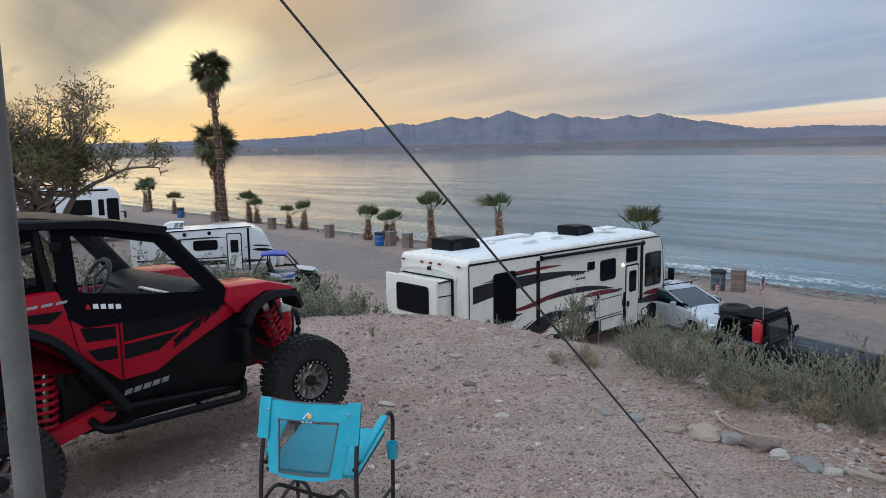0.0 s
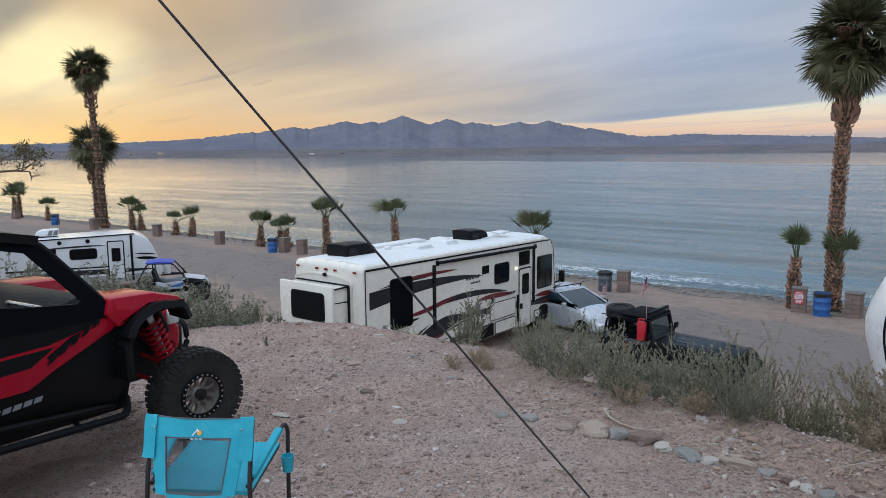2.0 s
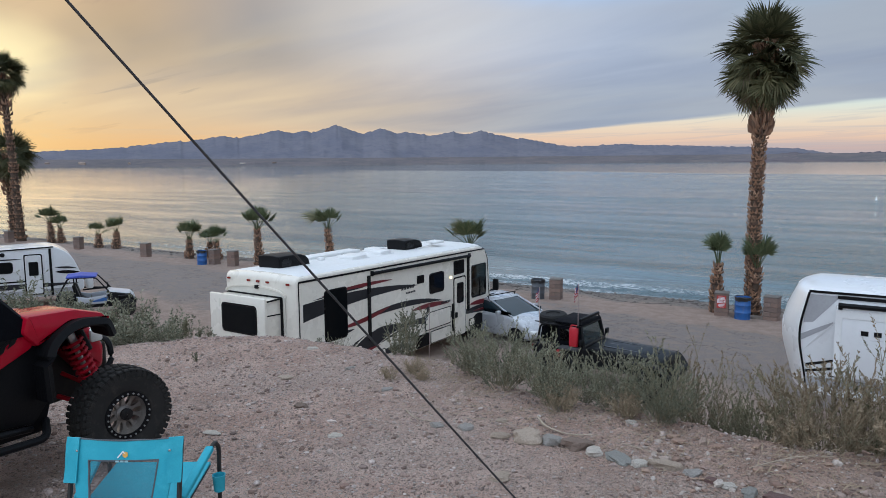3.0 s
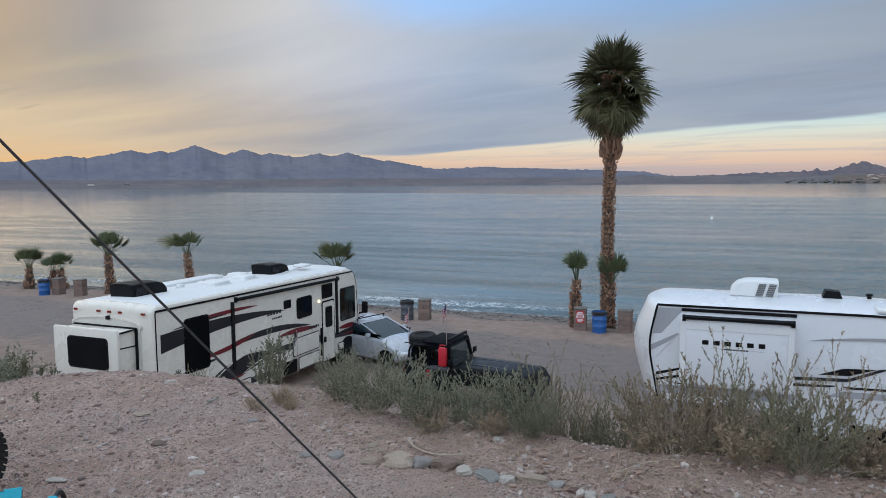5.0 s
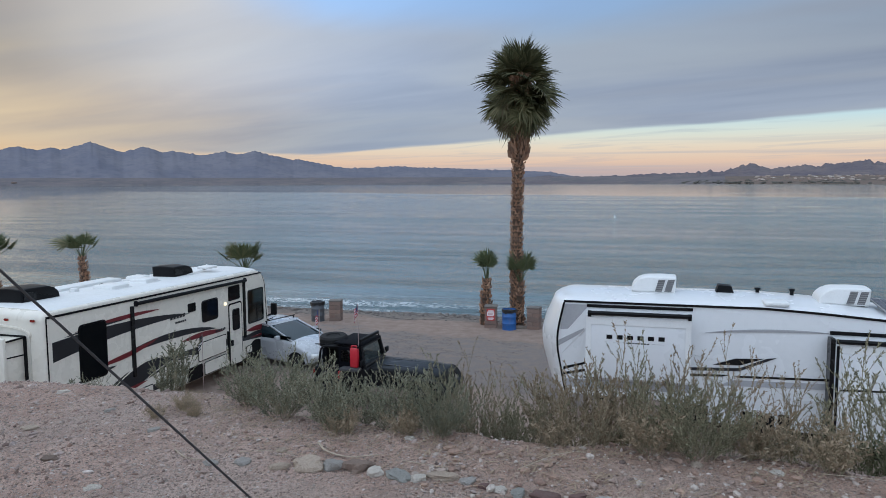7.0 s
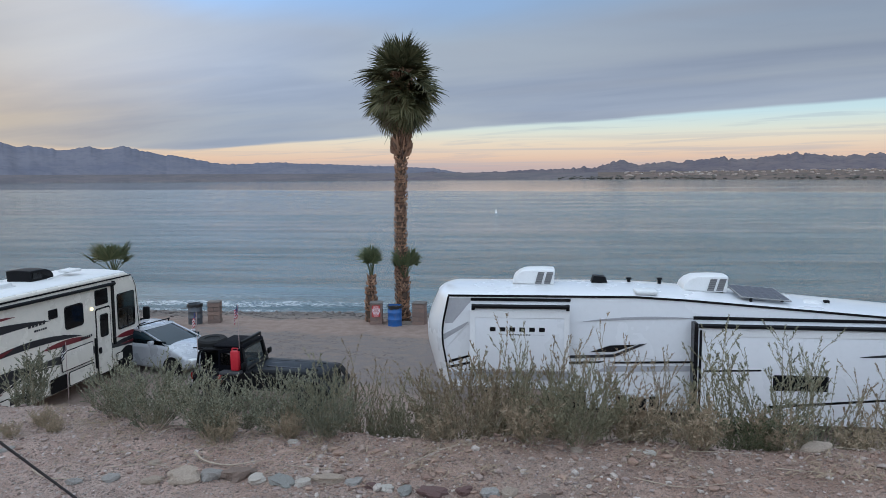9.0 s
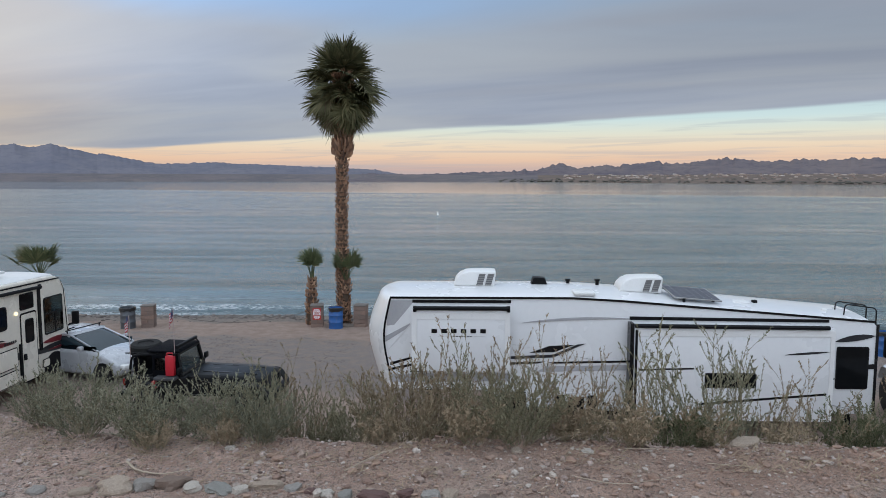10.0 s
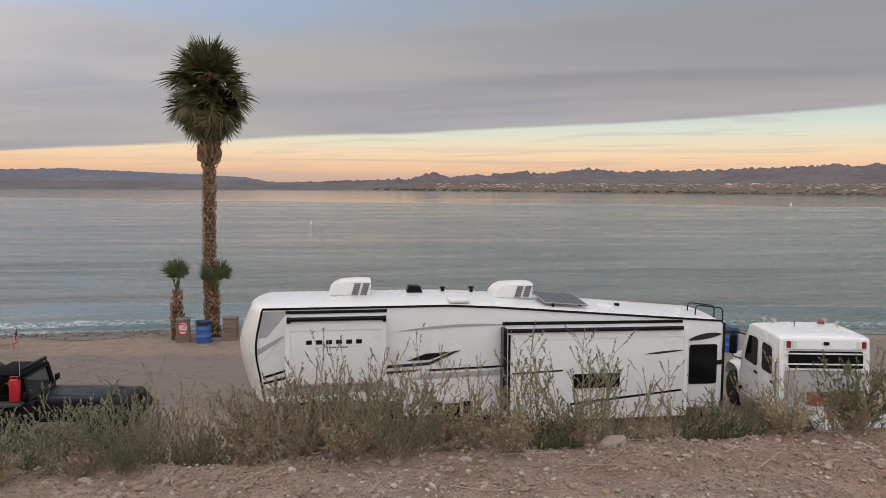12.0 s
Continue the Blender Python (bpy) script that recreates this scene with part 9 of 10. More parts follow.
# ---------------------------------------------------------------- small travel trailer
def build_trailer():
    t = thing("travel_trailer", pose(-31.4, 17.75, LOT_Z - 0.05, 0, 0, 65), "small white travel trailer with black and grey graphics", "travel trailer")
    W = 1.1
    b = bmesh.new()
    shell(b, round_poly([(-6.4, 0.5), (-6.45, 2.55), (-1.1, 2.68), (-0.45, 2.30), (0.02, 1.15), (0.0, 0.72), (-0.5, 0.5)], (0.05, 0.15, 0.35, 0.5, 0.2, 0.1, 0.05), 5), -W, W, 0.06, None, 4, 3)
    part("body", b, GEL, t)
    S = frame_m((0, -W - 0.002, 0), (1, 0, 0), (0, 0, 1))
    plate("roof_trim", [(-6.4, 2.50), (-1.1, 2.62), (-1.1, 2.67), (-6.4, 2.55)], S, 0.03, BLACKP, t)
    for i, (poly, m_) in enumerate(((swoosh(-6.2, 1.05, -0.2, 1.0, 0.22, 0.0), GREYDEC), ([(-6.2, 1.30), (-2.2, 1.26), (-2.2, 1.20), (-6.2, 1.22)], BLACKG), (swoosh(-1.1, 1.55, -0.15, 1.48, 0.14, 0), BLACKG), (swoosh(-1.1, 1.75, -0.25, 1.68, 0.08, 0), GREYDEC),
                                    ([(-6.3, 0.56), (-0.5, 0.56), (-0.3, 0.84), (-6.3, 0.80)], SILVERDEC), (swoosh(-4.8, 2.15, -2.3, 2.2, 0.07, 0.02), GREYDEC))):
        plate("stripe", poly, S, 0.004 + 0.002 * i, m_, t)
    plate("front_trim", [(-1.30, 0.55), (-1.20, 0.55), (-1.20, 2.58), (-1.30, 2.58)], S, 0.025, BLACKG, t)
    d = plate("door", rrect(-2.25, 0.62, -1.55, 2.38, 0.08), S, 0.022, BLACKG, t, "white door in a black frame")
    plate("door_skin", rrect(-2.2, 0.67, -1.60, 2.33, 0.06), S @ pose(0, 0, 0.0225), 0.01, GEL, d)
    window(d, S @ pose(0, 0, 0.033), -2.08, 1.45, -1.72, 2.05, 0.05)
    window(t, S, -3.75, 1.62, -2.65, 2.10, 0.12)
    window(t, S, -4.7, 1.95, -4.25, 2.15, 0.04)
    for x, z in ((-3.0, 2.42), (-4.1, 2.40)):
        b = bmesh.new()
        lathe(b, [(0.09, 0), (0.09, 0.04), (0.04, 0.05)], 14, frame_m((x, -W - 0.004, z), (1, 0, 0), (0, 0, 1)))
        part("speaker", b, BLACKP, t)
    for x in (-3.6, -4.4):
        for s in (-1, 1):
            road_wheel(t, x, s * (W - 0.12), 0.34, 0.2, s)
    ac_unit(t, -4.6, 0.1, 2.63, 0.95, 0.7, 0.32, WHITEP)
    b = bmesh.new()
    tube(b, [(0.0, -0.4, 0.55), (1.1, 0.0, 0.5)], 0.04, 6)
    tube(b, [(0.0, 0.4, 0.55), (1.1, 0.0, 0.5)], 0.04, 6)
    tube(b, [(1.05, 0, 0.02), (1.05, 0, 0.75)], 0.035, 6)
    part("tow_frame", b, BLACKP, t)
    b = bmesh.new()
    for s in (-0.18, 0.18):
        lathe(b, [(0.10, 0.55), (0.15, 0.6), (0.15, 1.0), (0.09, 1.08)], 12, pose(0.30, s, 0))
    part("gas_bottle", b, WHITEP, t)


build_trailer()


# ---------------------------------------------------------------- white buggy with a blue roof
def build_white_buggy():
    g = thing("white_buggy", pose(-27.65, 16.2, LOT_Z - 0.03, 0, 0, 56), "white side-by-side buggy with a blue cloth roof", "off-road buggy")
    PANEL = mat("white_buggy_plastic", (0.46, 0.48, 0.52), 0.35, 0, (0.36, 0.38, 0.42), 4, 30)
    b = bmesh.new()
    shell(b, round_poly([(-1.45, 0.42), (-1.4, 1.0), (-0.75, 0.95), (-0.6, 0.62), (0.35, 0.62), (0.5, 1.02), (1.30, 0.88), (1.42, 0.65), (1.3, 0.42)], 0.06, 3), -0.60, 0.60, 0.06, None, 2, 3)
    part("body", b, BLACKP, g)
    b = bmesh.new()
    shell(b, round_poly([(0.38, 0.60), (0.50, 1.05), (1.32, 0.91), (1.46, 0.66), (1.34, 0.50)], 0.06, 3), -0.56, 0.56, 0.08, lambda x, t, z: (x - 0.12 * t * t, z + 0.02 * (1 - t * t)), 4, 3)
    part("bonnet", b, PANEL, g, "white sloping bonnet")
    for s in (-1, 1):
        b = bmesh.new()
        shell(b, round_poly([(-0.62, 0.56), (-0.70, 0.92), (-0.30, 0.84), (0.42, 0.90), (0.40, 0.58)], 0.05, 3), min(s * 0.58, s * 0.64), max(s * 0.58, s * 0.64), 0.02, None, 1, 2)
        part("door", b, PANEL, g, "white half door")
    for s in (-1, 1):
        for x in (-1.12, 1.12):
            road_wheel(g, x, s * 0.66, 0.36, 0.26, s, rim=GUNMETAL, hub=0.5)
            b = bmesh.new()
            box(b, x - 0.30, s * 0.62 - 0.13, 0.80, x + 0.22, s * 0.62 + 0.13, 0.86, 0.03)
            part("fender", b, BLACKP, g)
        b = bmesh.new()
        tube(b, bend([(0.55, s * 0.60, 0.98), (0.05, s * 0.52, 1.62), (-0.95, s * 0.52, 1.66), (-1.35, s * 0.56, 0.95)], 0.12), 0.028, 6)
        tube(b, [(-0.72, s * 0.55, 0.7), (-0.75, s * 0.52, 1.65)], 0.028, 6)
        part("cage_side", b, BLACKP, g)
        b = bmesh.new()
        shell(b, round_poly([(-0.70, 0.62), (-0.25, 0.66), (-0.55, 0.80), (-0.72, 1.35), (-0.84, 1.35)], 0.05, 2), s * 0.28 - 0.2, s * 0.28 + 0.2, 0.04, None, 1, 2)
        part("seat", b, BLACKP, g)
        b = bmesh.new()
        box(b, 1.28, s * 0.36 - 0.1, 0.72, 1.40, s * 0.36 + 0.1, 0.80, 0.02)
        part("headlight", b, WHITEL, g)
        plate("graphic", [(-0.3, 0.66), (0.4, 0.66), (0.45, 0.86), (0.2, 0.78)] if s < 0 else [(0.3, 0.66), (-0.4, 0.66), (-0.45, 0.86), (-0.2, 0.78)], frame_m((0, s * 0.642, 0), (1, 0, 0) if s < 0 else (-1, 0, 0), (0, 0, 1)), 0.004, BLUEP, g)
    b = bmesh.new()
    shell(b, round_poly([(-1.02, 1.66), (0.06, 1.63), (0.08, 1.67), (-0.5, 1.73), (-1.04, 1.70)], 0.02, 2), -0.56, 0.56, 0.02, lambda x, t, z: (x, z + 0.02 * math.sin(x * 9)), 4, 2)
    part("roof", b, mat("blue_roof_cloth", (0.03, 0.06, 0.38), 0.6, 0, (0.02, 0.05, 0.30), 5, 60), g, "bright blue cloth roof")


build_white_buggy()


# ---------------------------------------------------------------- far motorhome under the tree
def build_far_motorhome():
    h = thing("motorhome", pose(-53.65, 18.1, LOT_Z - 0.05, 0, 0, 70.5) @ Matrix.Diagonal((1.04, 1.04, 1.14, 1)), "white and grey motorhome with dark windows and roof rails", "motorhome")
    b = bmesh.new()
    shell(b, round_poly([(-9.2, 0.45), (-9.2, 3.4), (-0.5, 3.45), (-0.1, 3.0), (0.15, 1.5), (0.12, 0.45)], (0.05, 0.2, 0.4, 0.3, 0.2, 0.1), 4), -1.25, 1.25, 0.08, None, 3, 3)
    part("body", b, GEL, h)
    S = frame_m((0, -1.252, 0), (1, 0, 0), (0, 0, 1))
    for i, (poly, m_) in enumerate((([(-9.1, 0.5), (-1.6, 0.5), (-1.6, 0.85), (-4, 1.0), (-9.1, 1.0)], GREYP), (swoosh(-8.5, 1.9, -4.2, 1.2, 0.5, 0.25), GREYDEC), (swoosh(-5.6, 1.1, -2.9, 1.55, 0.42, 0.30), mat("slate_blue_decal", (0.07, 0.09, 0.14), 0.4, 0, (0.05, 0.07, 0.11), 2, 20)), ([(-9.1, 3.2), (-0.7, 3.2), (-0.7, 3.32), (-9.1, 3.32)], BLACKP))):
        plate("stripe", poly, S, 0.004 + 0.003 * i, m_, h)
    for a, c, z0, z1 in ((-8.4, -7.0, 2.0, 2.9), (-5.6, -3.9, 1.75, 2.65), (-3.1, -1.75, 1.75, 2.70), (-1.36, -1.00, 1.70, 2.70), (-0.84, -0.10, 0.62, 2.75)):
        window(h, S, a, z0, c, z1, 0.08)
    plate("windscreen", rrect(-1.05, 1.5, 1.05, 2.9, 0.1), frame_m((0.13, 0, 0), (0, 1, 0), (-0.17, 0, 1)) @ pose(0, 0, 0.03), 0.02, DARKGLASS, h)
    b = bmesh.new()
    box(b, 0.2, -1.55, 1.5, 0.34, -1.35, 1.95, 0.04)
    tube(b, [(-0.05, -1.2, 1.9), (0.27, -1.45, 1.9)], 0.025, 6)
    part("mirror", b, BLACKP, h)
    b = bmesh.new()
    for y in (-1.0, -0.2):
        tube(b, [(-6.5, y, 3.62), (-2.6, y, 3.62)], 0.025, 6)
    for i in range(6):
        x = -6.5 + i * 0.78
        tube(b, [(x, -1.0, 3.42), (x, -1.0, 3.62), (x, -0.2, 3.62), (x, -0.2, 3.42)], 0.02, 6)
    part("roof_rack", b, BLACKP, h, "black roof rails")
    ac_unit(h, -1.9, 0.2, 3.43, 0.9, 0.7, 0.3, WHITEP)
    for x in (-6.4, -1.6):
        for s in (-1, 1):
            road_wheel(h, x, s * 1.08, 0.44, 0.26, s)


build_far_motorhome()

# ---------------------------------------------------------------- out on the lake and beyond
def build_buoy(x, y, h):
    o = thing("marker_buoy", pose(x, y, -0.15), "white marker buoy floating on the lake", "buoy", "buoys on the lake")
    b = bmesh.new()
    lathe(b, [(0.28 * h, 0), (0.34 * h, 0.12 * h), (0.30 * h, 0.3 * h), (0.14 * h, 0.42 * h), (0.12 * h, h), (0.03 * h, h * 1.03)], 14)
    part("float", b, MARKW, o)
    b = bmesh.new()
    lathe(b, [(0.124 * h, 0.7 * h), (0.124 * h, 0.8 * h)], 14, cap=False)
    part("band", b, mat("orange_band", (0.6, 0.2, 0.05), 0.6), o)


build_buoy(-4.86, 142.8, 0.75)
build_buoy(220.4, 320.0, 1.4)


def scatter_stuff(name, label, category, material, count, place, seed, boxy):
    """Many small far forms joined in one mesh."""
    rnd = random.Random(seed)
    vs, fs = [], []
    for _ in range(count):
        x, y, z, w, d, h = place(rnd)
        o = len(vs)
        a = rnd.uniform(0, 3.14)
        ca, sa = math.cos(a), math.sin(a)
        if boxy:
            pts = [(-w, -d, 0), (w, -d, 0), (w, d, 0), (-w, d, 0), (-w, -d, h), (w, -d, h), (w, d, h), (-w, d, h), (-w * 1.02, 0, h * 1.35), (w * 1.02, 0, h * 1.35)]
            fc = [(0, 1, 5, 4), (1, 2, 6, 9, 5), (2, 3, 7, 6), (3, 0, 4, 8, 7), (4, 5, 9, 8), (6, 7, 8, 9)]
        else:
            pts = [(w * rnd.uniform(0.7, 1.1) * math.cos(q) * r_, d * rnd.uniform(0.7, 1.1) * math.sin(q) * r_, h * zz) for zz, r_ in ((0, 0.8), (0.45, 1.0), (0.85, 0.6)) for q in (0, 1.05, 2.1, 3.14, 4.2, 5.25)] + [(0, 0, h)]
            fc = [(r0 * 6 + i, r0 * 6 + (i + 1) % 6, r0 * 6 + 6 + (i + 1) % 6, r0 * 6 + 6 + i) for r0 in (0, 1) for i in range(6)] + [(12 + i, 12 + (i + 1) % 6, 18) for i in range(6)]
        vs += [(x + px * ca - py * sa, y + px * sa + py * ca, z + pz) for px, py, pz in pts]
        fs += [tuple(o + i for i in f) for f in fc]
    me = bpy.data.meshes.new(name)
    me.from_pydata(vs, [], fs)
    me.materials.append(material)
    return tagged(new(name, me), label, category, kind="stuff")


FARBUILD = stone_mat("far_house_walls", [(0.46, 0.38, 0.32), (0.26, 0.20, 0.17), (0.30, 0.22, 0.18), (0.62, 0.56, 0.50), (0.36, 0.27, 0.22), (0.24, 0.18, 0.15), (0.48, 0.39, 0.33), (0.20, 0.15, 0.13)], 0.9, 0.3)
FARTREE = stone_mat("far_scrub", [(0.060, 0.062, 0.052), (0.085, 0.080, 0.062), (0.070, 0.070, 0.064)], 1.0, 0.2)


def on_plain(az, f):
    r0 = float(np.interp(-az, NEAR_A, NEAR_R))
    r = r0 + (3650 - r0) * f
    j = f ** (1 / 1.5)
    return -math.sin(radians(az)) * r, math.cos(radians(az)) * r, 2.0 + PLAIN_RISE * j, r


def place_town(rnd):
    az = -48 + 40 * rnd.random() ** 1.3
    x, y, z, r = on_plain(az, rnd.uniform(0.10, 0.85) ** 1.3)
    s = r / 2000
    return x, y, z, rnd.uniform(2.2, 6.5) * s, rnd.uniform(2, 4.5) * s, rnd.uniform(1.6, 3.0) * s


def place_scrub(rnd):
    az = rnd.uniform(-50, -3)
    x, y, z, r = on_plain(az, rnd.random() ** 3 * 0.12 + 0.004)
    s = r / 2400
    return x, y, z - 1, rnd.uniform(4, 11) * s, rnd.uniform(4, 9) * s, rnd.uniform(3, 6.0) * s


def place_west(rnd):
    az = rnd.choice((rnd.gauss(62, 2.5), rnd.gauss(53, 3), rnd.gauss(66, 2)))
    x, y, z, r = on_plain(az, rnd.uniform(0.02, 0.3))
    return x, y, z, rnd.uniform(5, 12), rnd.uniform(4, 7), rnd.uniform(4, 8)


scatter_stuff("far_town", "scattered pale houses of a town across the lake", "houses", FARBUILD, 420, place_town, 5, True)
scatter_stuff("far_buildings", "small pale buildings on the far western shore", "houses", FARBUILD, 16, place_west, 6, True)
scatter_stuff("far_scrub", "dark scrub and trees along the far shore", "scrub", FARTREE, 280, place_scrub, 8, False)
# ---------------------------------------------------------------- stones on the terrace
def stone_mesh(name, seed, material, sub=2, flat=0.62, rough=0.26):
    rnd = random.Random(seed)
    bm = bmesh.new()
    bmesh.ops.create_icosphere(bm, subdivisions=sub, radius=0.5)
    off = Vector((rnd.uniform(0, 50), rnd.uniform(0, 50), rnd.uniform(0, 50)))
    for v in bm.verts:
        d = v.co.normalized()
        k = 1 + rough * noise.noise(d * 1.3 + off) * 1.6 + rough * 0.55 * noise.noise(d * 3.4 + off) + rough * 0.22 * noise.noise(d * 9 + off)
        v.co = Vector((d.x * k, d.y * k, max(-0.55, min(0.62, d.z * k * 1.15)) * flat)) * 0.5
    return link_mesh(name, bm, material, 28)


ROCKTONE = {
    "tan": stone_mat("tan_rock", [(0.40, 0.315, 0.24), (0.46, 0.37, 0.29)], 0.85, 18), "brown": stone_mat("brown_rock", [(0.19, 0.135, 0.105), (0.22, 0.155, 0.12)], 0.85, 18),
    "pale": stone_mat("pale_rock", [(0.56, 0.50, 0.43), (0.62, 0.56, 0.49)], 0.85, 18), "slate": stone_mat("blue_grey_rock", [(0.27, 0.265, 0.24), (0.33, 0.325, 0.295)], 0.8, 18),
    "grey": stone_mat("grey_rock", [(0.33, 0.305, 0.275), (0.38, 0.355, 0.325)], 0.85, 18), "red": stone_mat("dark_red_rock", [(0.14, 0.075, 0.068), (0.17, 0.09, 0.08)], 0.85, 18),
}
WORDS = {"tan": "rounded tan rock", "brown": "rough brown rock", "pale": "pale cream rock", "slate": "smooth blue-grey rock", "grey": "rounded grey rock", "red": "dark red-brown rock"}
ROCKS = [  # tone, x, y, length, width, height, turn
    ("grey", -2.71, 4.52, 0.13, 0.11, 0.10, 10), ("tan", -2.40, 4.50, 0.17, 0.12, 0.10, 30), ("tan", -2.20, 4.52, 0.30, 0.20, 0.16, -10), ("grey", -2.02, 4.56, 0.19, 0.14, 0.14, 20), ("brown", -1.84, 4.58, 0.28, 0.20, 0.16, 5),
    ("pale", -1.68, 4.50, 0.15, 0.14, 0.11, 40), ("slate", -1.49, 4.46, 0.25, 0.16, 0.09, -15), ("pale", -1.35, 4.44, 0.14, 0.11, 0.10, 15), ("tan", -1.20, 4.50, 0.26, 0.14, 0.10, 3), ("grey", -1.02, 4.46, 0.15, 0.11, 0.08, 30),
    ("red", -0.90, 4.42, 0.09, 0.08, 0.07, 0), ("pale", -0.80, 4.42, 0.12, 0.09, 0.09, 10), ("slate", -0.68, 4.40, 0.14, 0.10, 0.09, 60), ("red", -0.50, 4.40, 0.26, 0.16, 0.11, 12), ("red", -0.30, 4.42, 0.15, 0.12, 0.09, 70),
    ("grey", -0.14, 4.38, 0.14, 0.12, 0.09, 20), ("tan", -0.02, 4.42, 0.15, 0.12, 0.09, 50), ("brown", 0.20, 4.36, 0.16, 0.12, 0.08, 15), ("grey", -2.94, 4.46, 0.15, 0.10, 0.06, 5), ("tan", -2.05, 3.78, 0.17, 0.14, 0.09, 25),
    ("tan", -2.55, 4.72, 0.10, 0.09, 0.07, 25), ("pale", -1.62, 5.0, 0.10, 0.07, 0.06, 0), ("tan", 2.14, 5.22, 0.26, 0.16, 0.13, 8), ("pale", 0.95, 5.06, 0.11, 0.08, 0.07, 0), ("tan", 0.45, 5.1, 0.12, 0.1, 0.08, 30), ("grey", -3.9, 5.0, 0.14, 0.1, 0.07, 60),
    ("brown", -4.3, 4.3, 0.15, 0.11, 0.07, 10), ("pale", -3.55, 3.9, 0.16, 0.11, 0.04, 20), ("grey", -4.6, 5.3, 0.13, 0.1, 0.06, 80), ("pale", -5.4, 5.6, 0.15, 0.1, 0.06, 35), ("tan", -5.1, 4.9, 0.2, 0.12, 0.05, 10), ("pale", -4.55, 3.55, 0.22, 0.13, 0.03, 15),
]
for i, (tone, x, y, l, w, h, turn) in enumerate(ROCKS):
    ob = new("rock", stone_mesh("rock", 300 + i, ROCKTONE[tone], 3))
    y -= 0.07 if i < 19 else 0.0
    ob.matrix_basis = pose(x, y, ground_z(x, y) + h * 0.10, random.Random(i).uniform(-8, 8), random.Random(i + 9).uniform(-8, 8), turn) @ Matrix.Diagonal((l * 0.80, w * 0.80, h * 0.72 / 0.6, 1))
    tagged(ob, WORDS[tone] + (" in a loose row edging the terrace" if i < 19 else " lying on the gravel terrace"), "rock", "rocks on the terrace")


def gravel(name, label, count, place, tones, seed):
    """Loose stones joined in one mesh: each a dented twelve-cornered pebble."""
    rng = np.random.default_rng(seed)
    bm = bmesh.new()
    bmesh.ops.create_icosphere(bm, subdivisions=1, radius=1.0)
    base = np.array([v.co[:] for v in bm.verts])
    bm.verts.ensure_lookup_table()
    tri = np.array([[v.index for v in f.verts] for f in bm.faces])
    bm.free()
    n = len(base)
    verts, faces = [], []
    for i in range(count):
        x, y, s = place(rng)
        q = base * (1 + rng.uniform(-0.28, 0.28, (n, 1)))
        q = q * np.array([rng.uniform(0.8, 1.35), rng.uniform(0.6, 1.0), rng.uniform(0.35, 0.75)]) * s
        a = rng.uniform(0, 6.28)
        c, d = math.cos(a), math.sin(a)
        q = q @ np.array([[c, d, 0], [-d, c, 0], [0, 0, 1]])
        verts.append(q + np.array([x, y, ground_z(x, y) + s * 0.22]))
        faces.append(tri + i * n)
    me = bpy.data.meshes.new(name)
    me.from_pydata(np.concatenate(verts).tolist(), [], np.concatenate(faces).tolist())
    me.materials.append(stone_mat(name + "_stone", tones, 0.9, 40))
    return tagged(new(name, me), label, "gravel", kind="stuff")


def on_terrace(rng):
    while True:
        x, y = rng.uniform(-8.2, 5.0), rng.uniform(1.2, 6.5)
        if y > np.interp(x, CREST_X, CREST_Y) + 0.35:
            continue
        keep = 0.5 + 0.5 * (x < -2.2) + 0.3 * noise.noise((x * 1.1, y * 1.1, 3))
        if math.hypot(x, y) > 2.2 and rng.random() < keep:
            break
    if (x + 5.0) ** 2 * 2.6 + (y - 1.7) ** 2 * 0.9 < 0.5 and rng.random() < 0.9:
        return on_terrace(rng)
    s = 0.0062 * float(np.exp(rng.normal(0.0, 0.60)))
    return x, y, min(s, 0.034)


def on_beach(rng):
    x, y = -80 + 100 * rng.random() ** 0.6, rng.normal(33.4, 1.2)
    return x, min(36.0, max(30.6, y)), 0.05 * float(np.exp(rng.normal(0, 0.5)))


TERRACE_TONES = [(0.469, 0.363, 0.317), (0.275, 0.181, 0.144), (0.52, 0.435, 0.394), (0.337, 0.22, 0.173), (0.388, 0.315, 0.288), (0.224, 0.153, 0.125), (0.469, 0.358, 0.307), (0.133, 0.091, 0.077), (0.306, 0.191, 0.149), (0.694, 0.592, 0.538), (0.173, 0.115, 0.096), (0.571, 0.468, 0.413)]
gravel("terrace_gravel", "loose mixed gravel strewn over the terrace", 32000, on_terrace, TERRACE_TONES, 1)


def on_clods(rng):
    x, y = rng.uniform(-1.5, 5.0), rng.uniform(3.4, 5.25)
    return x, y, min(0.045, 0.0085 * float(np.exp(rng.normal(0.0, 0.62))))


gravel("earth_clods", "reddish clods and stray stones on bare earth", 6000, on_clods, [(0.30, 0.19, 0.14), (0.40, 0.27, 0.20), (0.24, 0.15, 0.115), (0.52, 0.45, 0.39), (0.33, 0.22, 0.165)], 4)
gravel("beach_shingle", "dark shingle strewn along the waterline", 3800, on_beach, [(0.13, 0.11, 0.10), (0.22, 0.19, 0.17), (0.10, 0.09, 0.085), (0.28, 0.25, 0.22)], 2)

# dry sticks and straw on the ground
STICK = mat("bleached_stick", (0.40, 0.33, 0.25), 0.9, 0, (0.26, 0.21, 0.16), 20, 90)


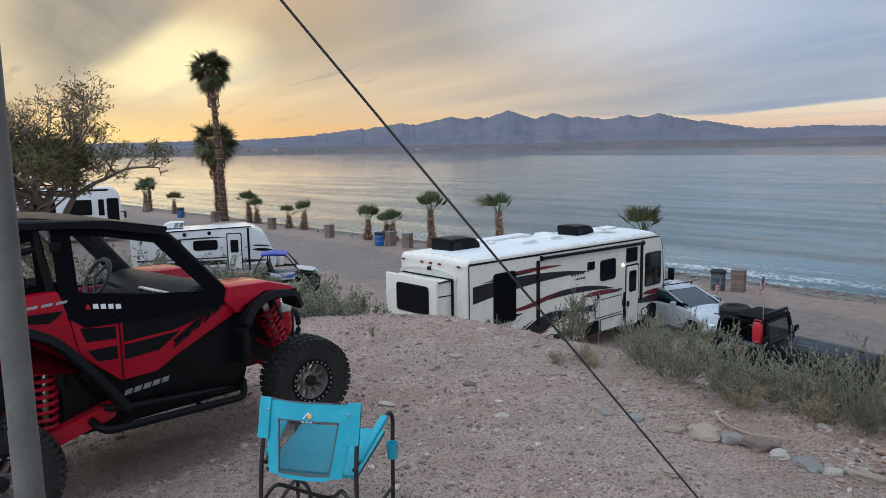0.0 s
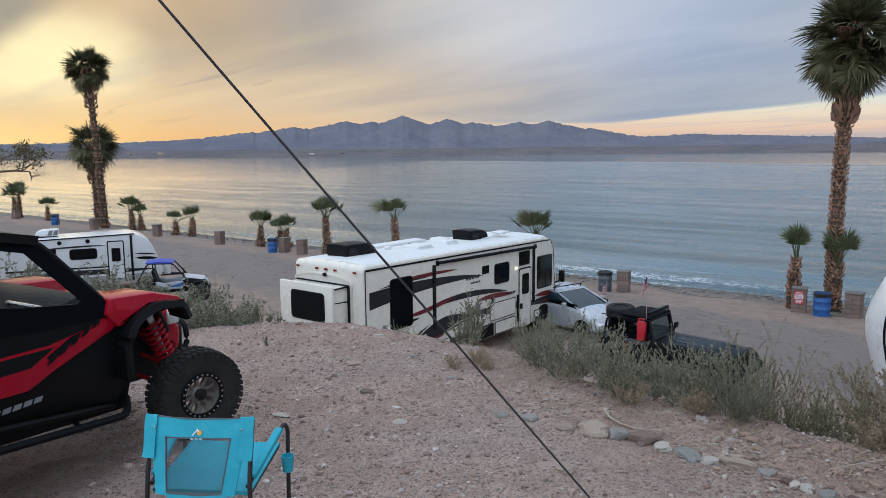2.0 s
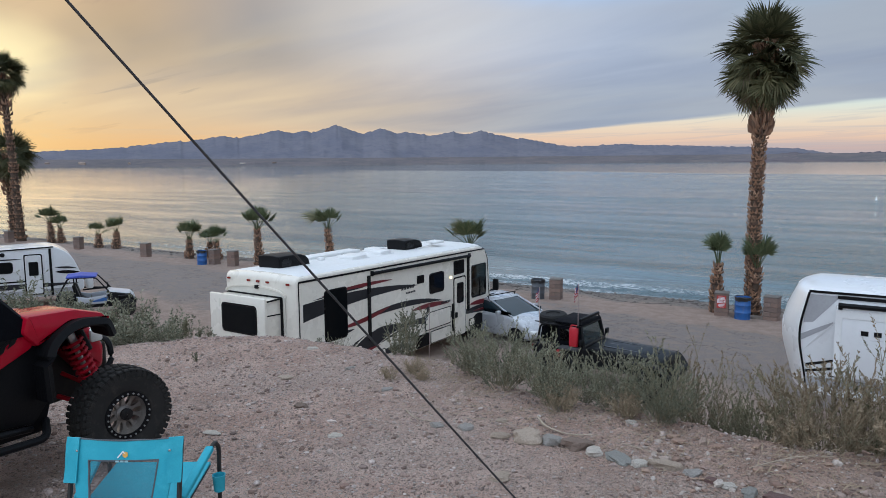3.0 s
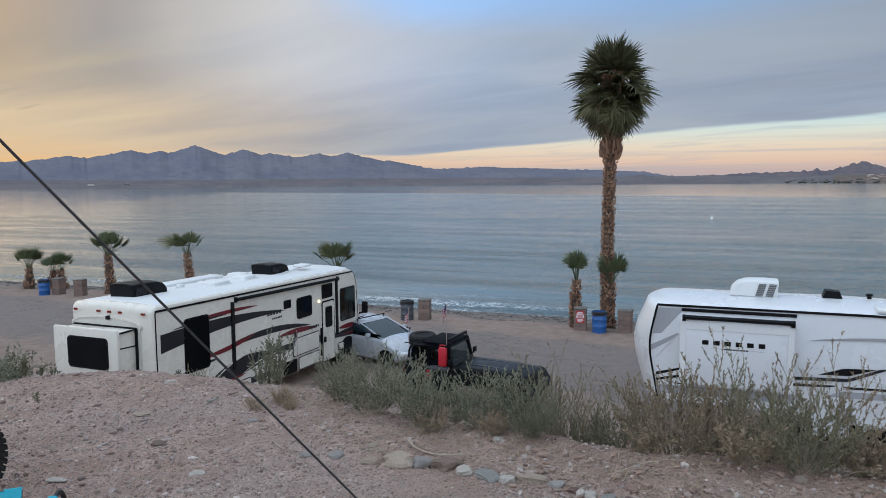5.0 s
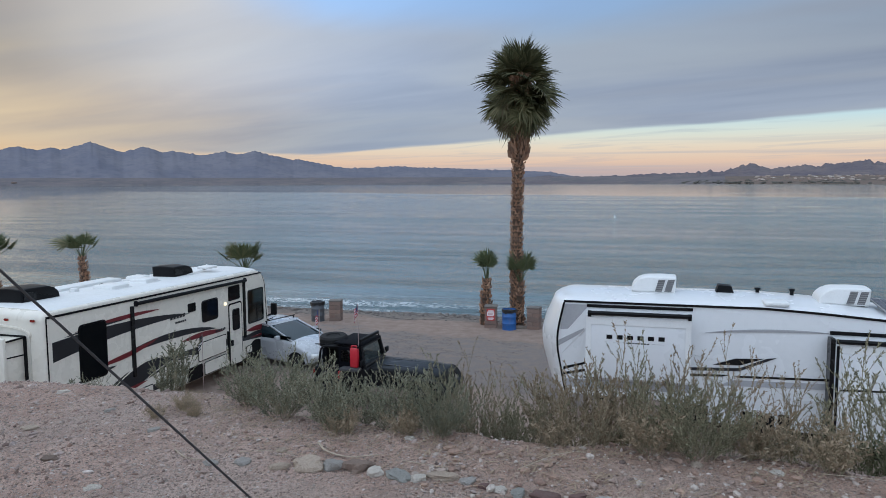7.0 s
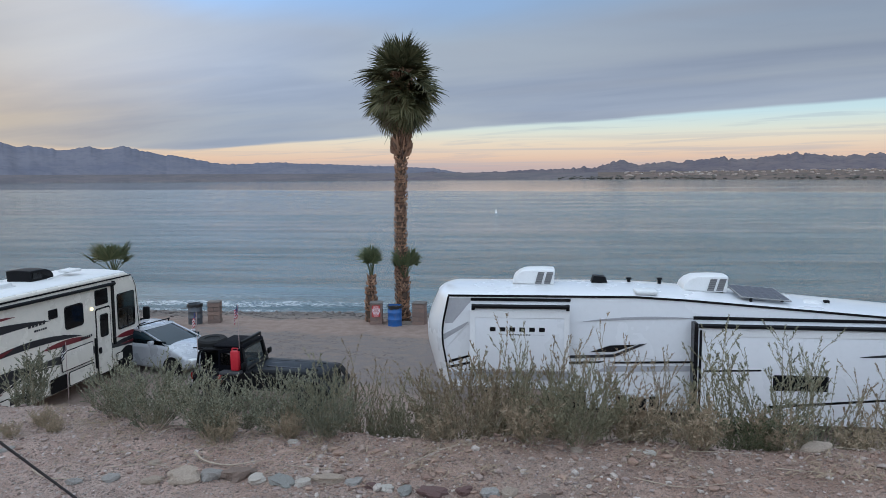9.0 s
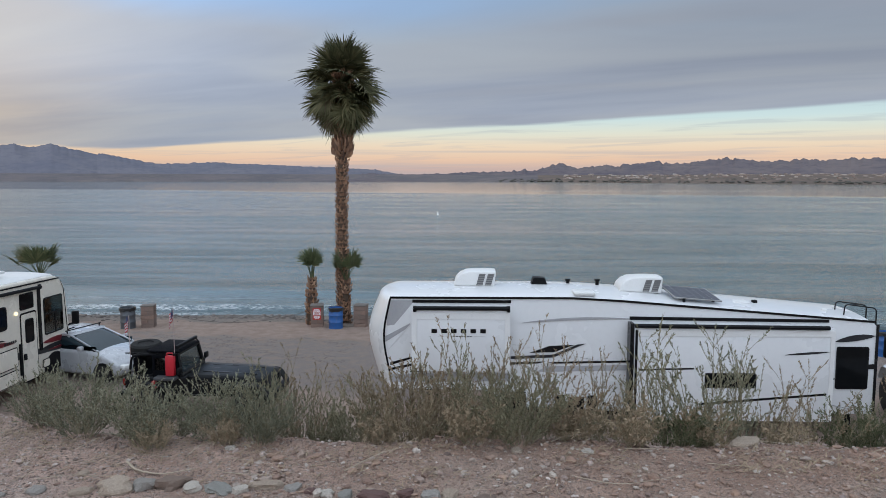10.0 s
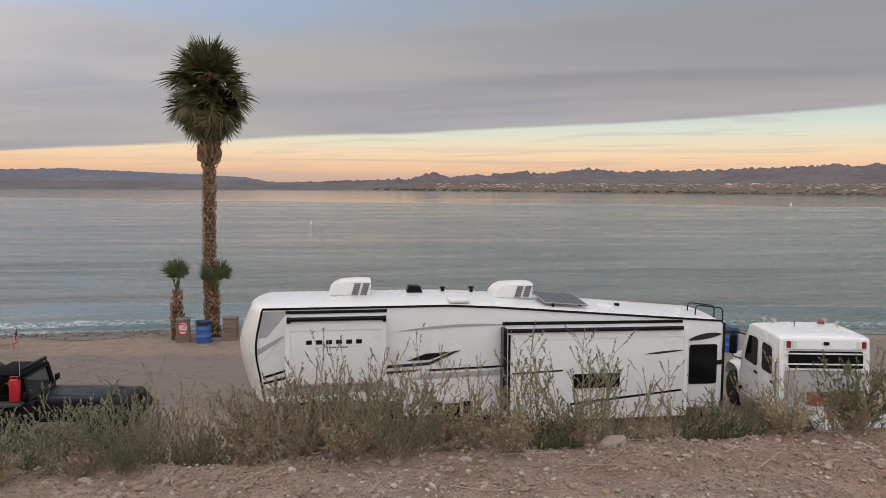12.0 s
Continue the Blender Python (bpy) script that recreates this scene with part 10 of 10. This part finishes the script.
def build_stick(pts, r, label="bleached dry stick lying on the gravel"):
    b = bmesh.new()
    tube(b, bend([(x, y, ground_z(x, y) + h) for x, y, h in pts], 0.12), r, 6, r2=r * 0.4)
    single("dry_stick", b, STICK, Matrix(), label, "stick", "sticks on the terrace")


build_stick([(-2.27, 4.78, 0.05), (-2.17, 4.68, 0.03), (-1.98, 4.63, 0.015), (-1.74, 4.65, 0.03)], 0.009)
build_stick([(-3.4, 4.6, 0.02), (-3.2, 4.45, 0.015), (-2.9, 4.42, 0.02)], 0.006)
rnd = random.Random(77)
for i in range(46):
    x, y = rnd.uniform(-3.0, 4.6), rnd.uniform(4.55, 5.5)
    a, l = rnd.uniform(-0.7, 0.7), rnd.uniform(0.15, 0.6)
    build_stick([(x, y, 0.01), (x + l * 0.5 * math.cos(a), y + l * 0.5 * math.sin(a), rnd.uniform(0.01, 0.08)), (x + l * math.cos(a + 0.2), y + l * math.sin(a + 0.2), 0.02)], rnd.uniform(0.0015, 0.004), "thin dry stalk fallen on the ground")


def straw_litter():
    """Thin dry blades strewn along the foot of the shrubs, joined in one mesh."""
    rng = random.Random(91)
    vs, fs = [], []
    for i in range(3000):
        x = rng.uniform(-4.2, 5.2)
        y = float(np.interp(x, CREST_X, CREST_Y)) - 0.1 - abs(rng.gauss(0, 0.42))
        if noise.noise((x * 1.6, y * 2.2, 7.0)) < (-0.15 if x < 0.5 else 0.12):
            continue
        a, ln = rng.gauss(0, 0.9), rng.uniform(0.03, 0.14)
        d, s = Vector((math.cos(a), math.sin(a), rng.uniform(-0.05, 0.25))) * ln, Vector((-math.sin(a), math.cos(a), 0)) * rng.uniform(0.0016, 0.004)
        p = Vector((x, y, ground_z(x, y) + rng.uniform(0.003, 0.02)))
        o = len(vs)
        q = p + d * 0.5 + Vector((0, 0, rng.uniform(0, 0.02)))
        vs.extend([tuple(p - s), tuple(p + s), tuple(q + s), tuple(q - s), tuple(p + d)])
        fs.extend([(o, o + 1, o + 2, o + 3), (o + 3, o + 2, o + 4)])
    me = bpy.data.meshes.new("straw_litter")
    me.from_pydata(vs, [], fs)
    me.materials.append(STRAW)
    tagged(new("straw_litter", me), "dry straw and fallen stalks strewn on the ground", "straw", kind="stuff")


straw_litter()
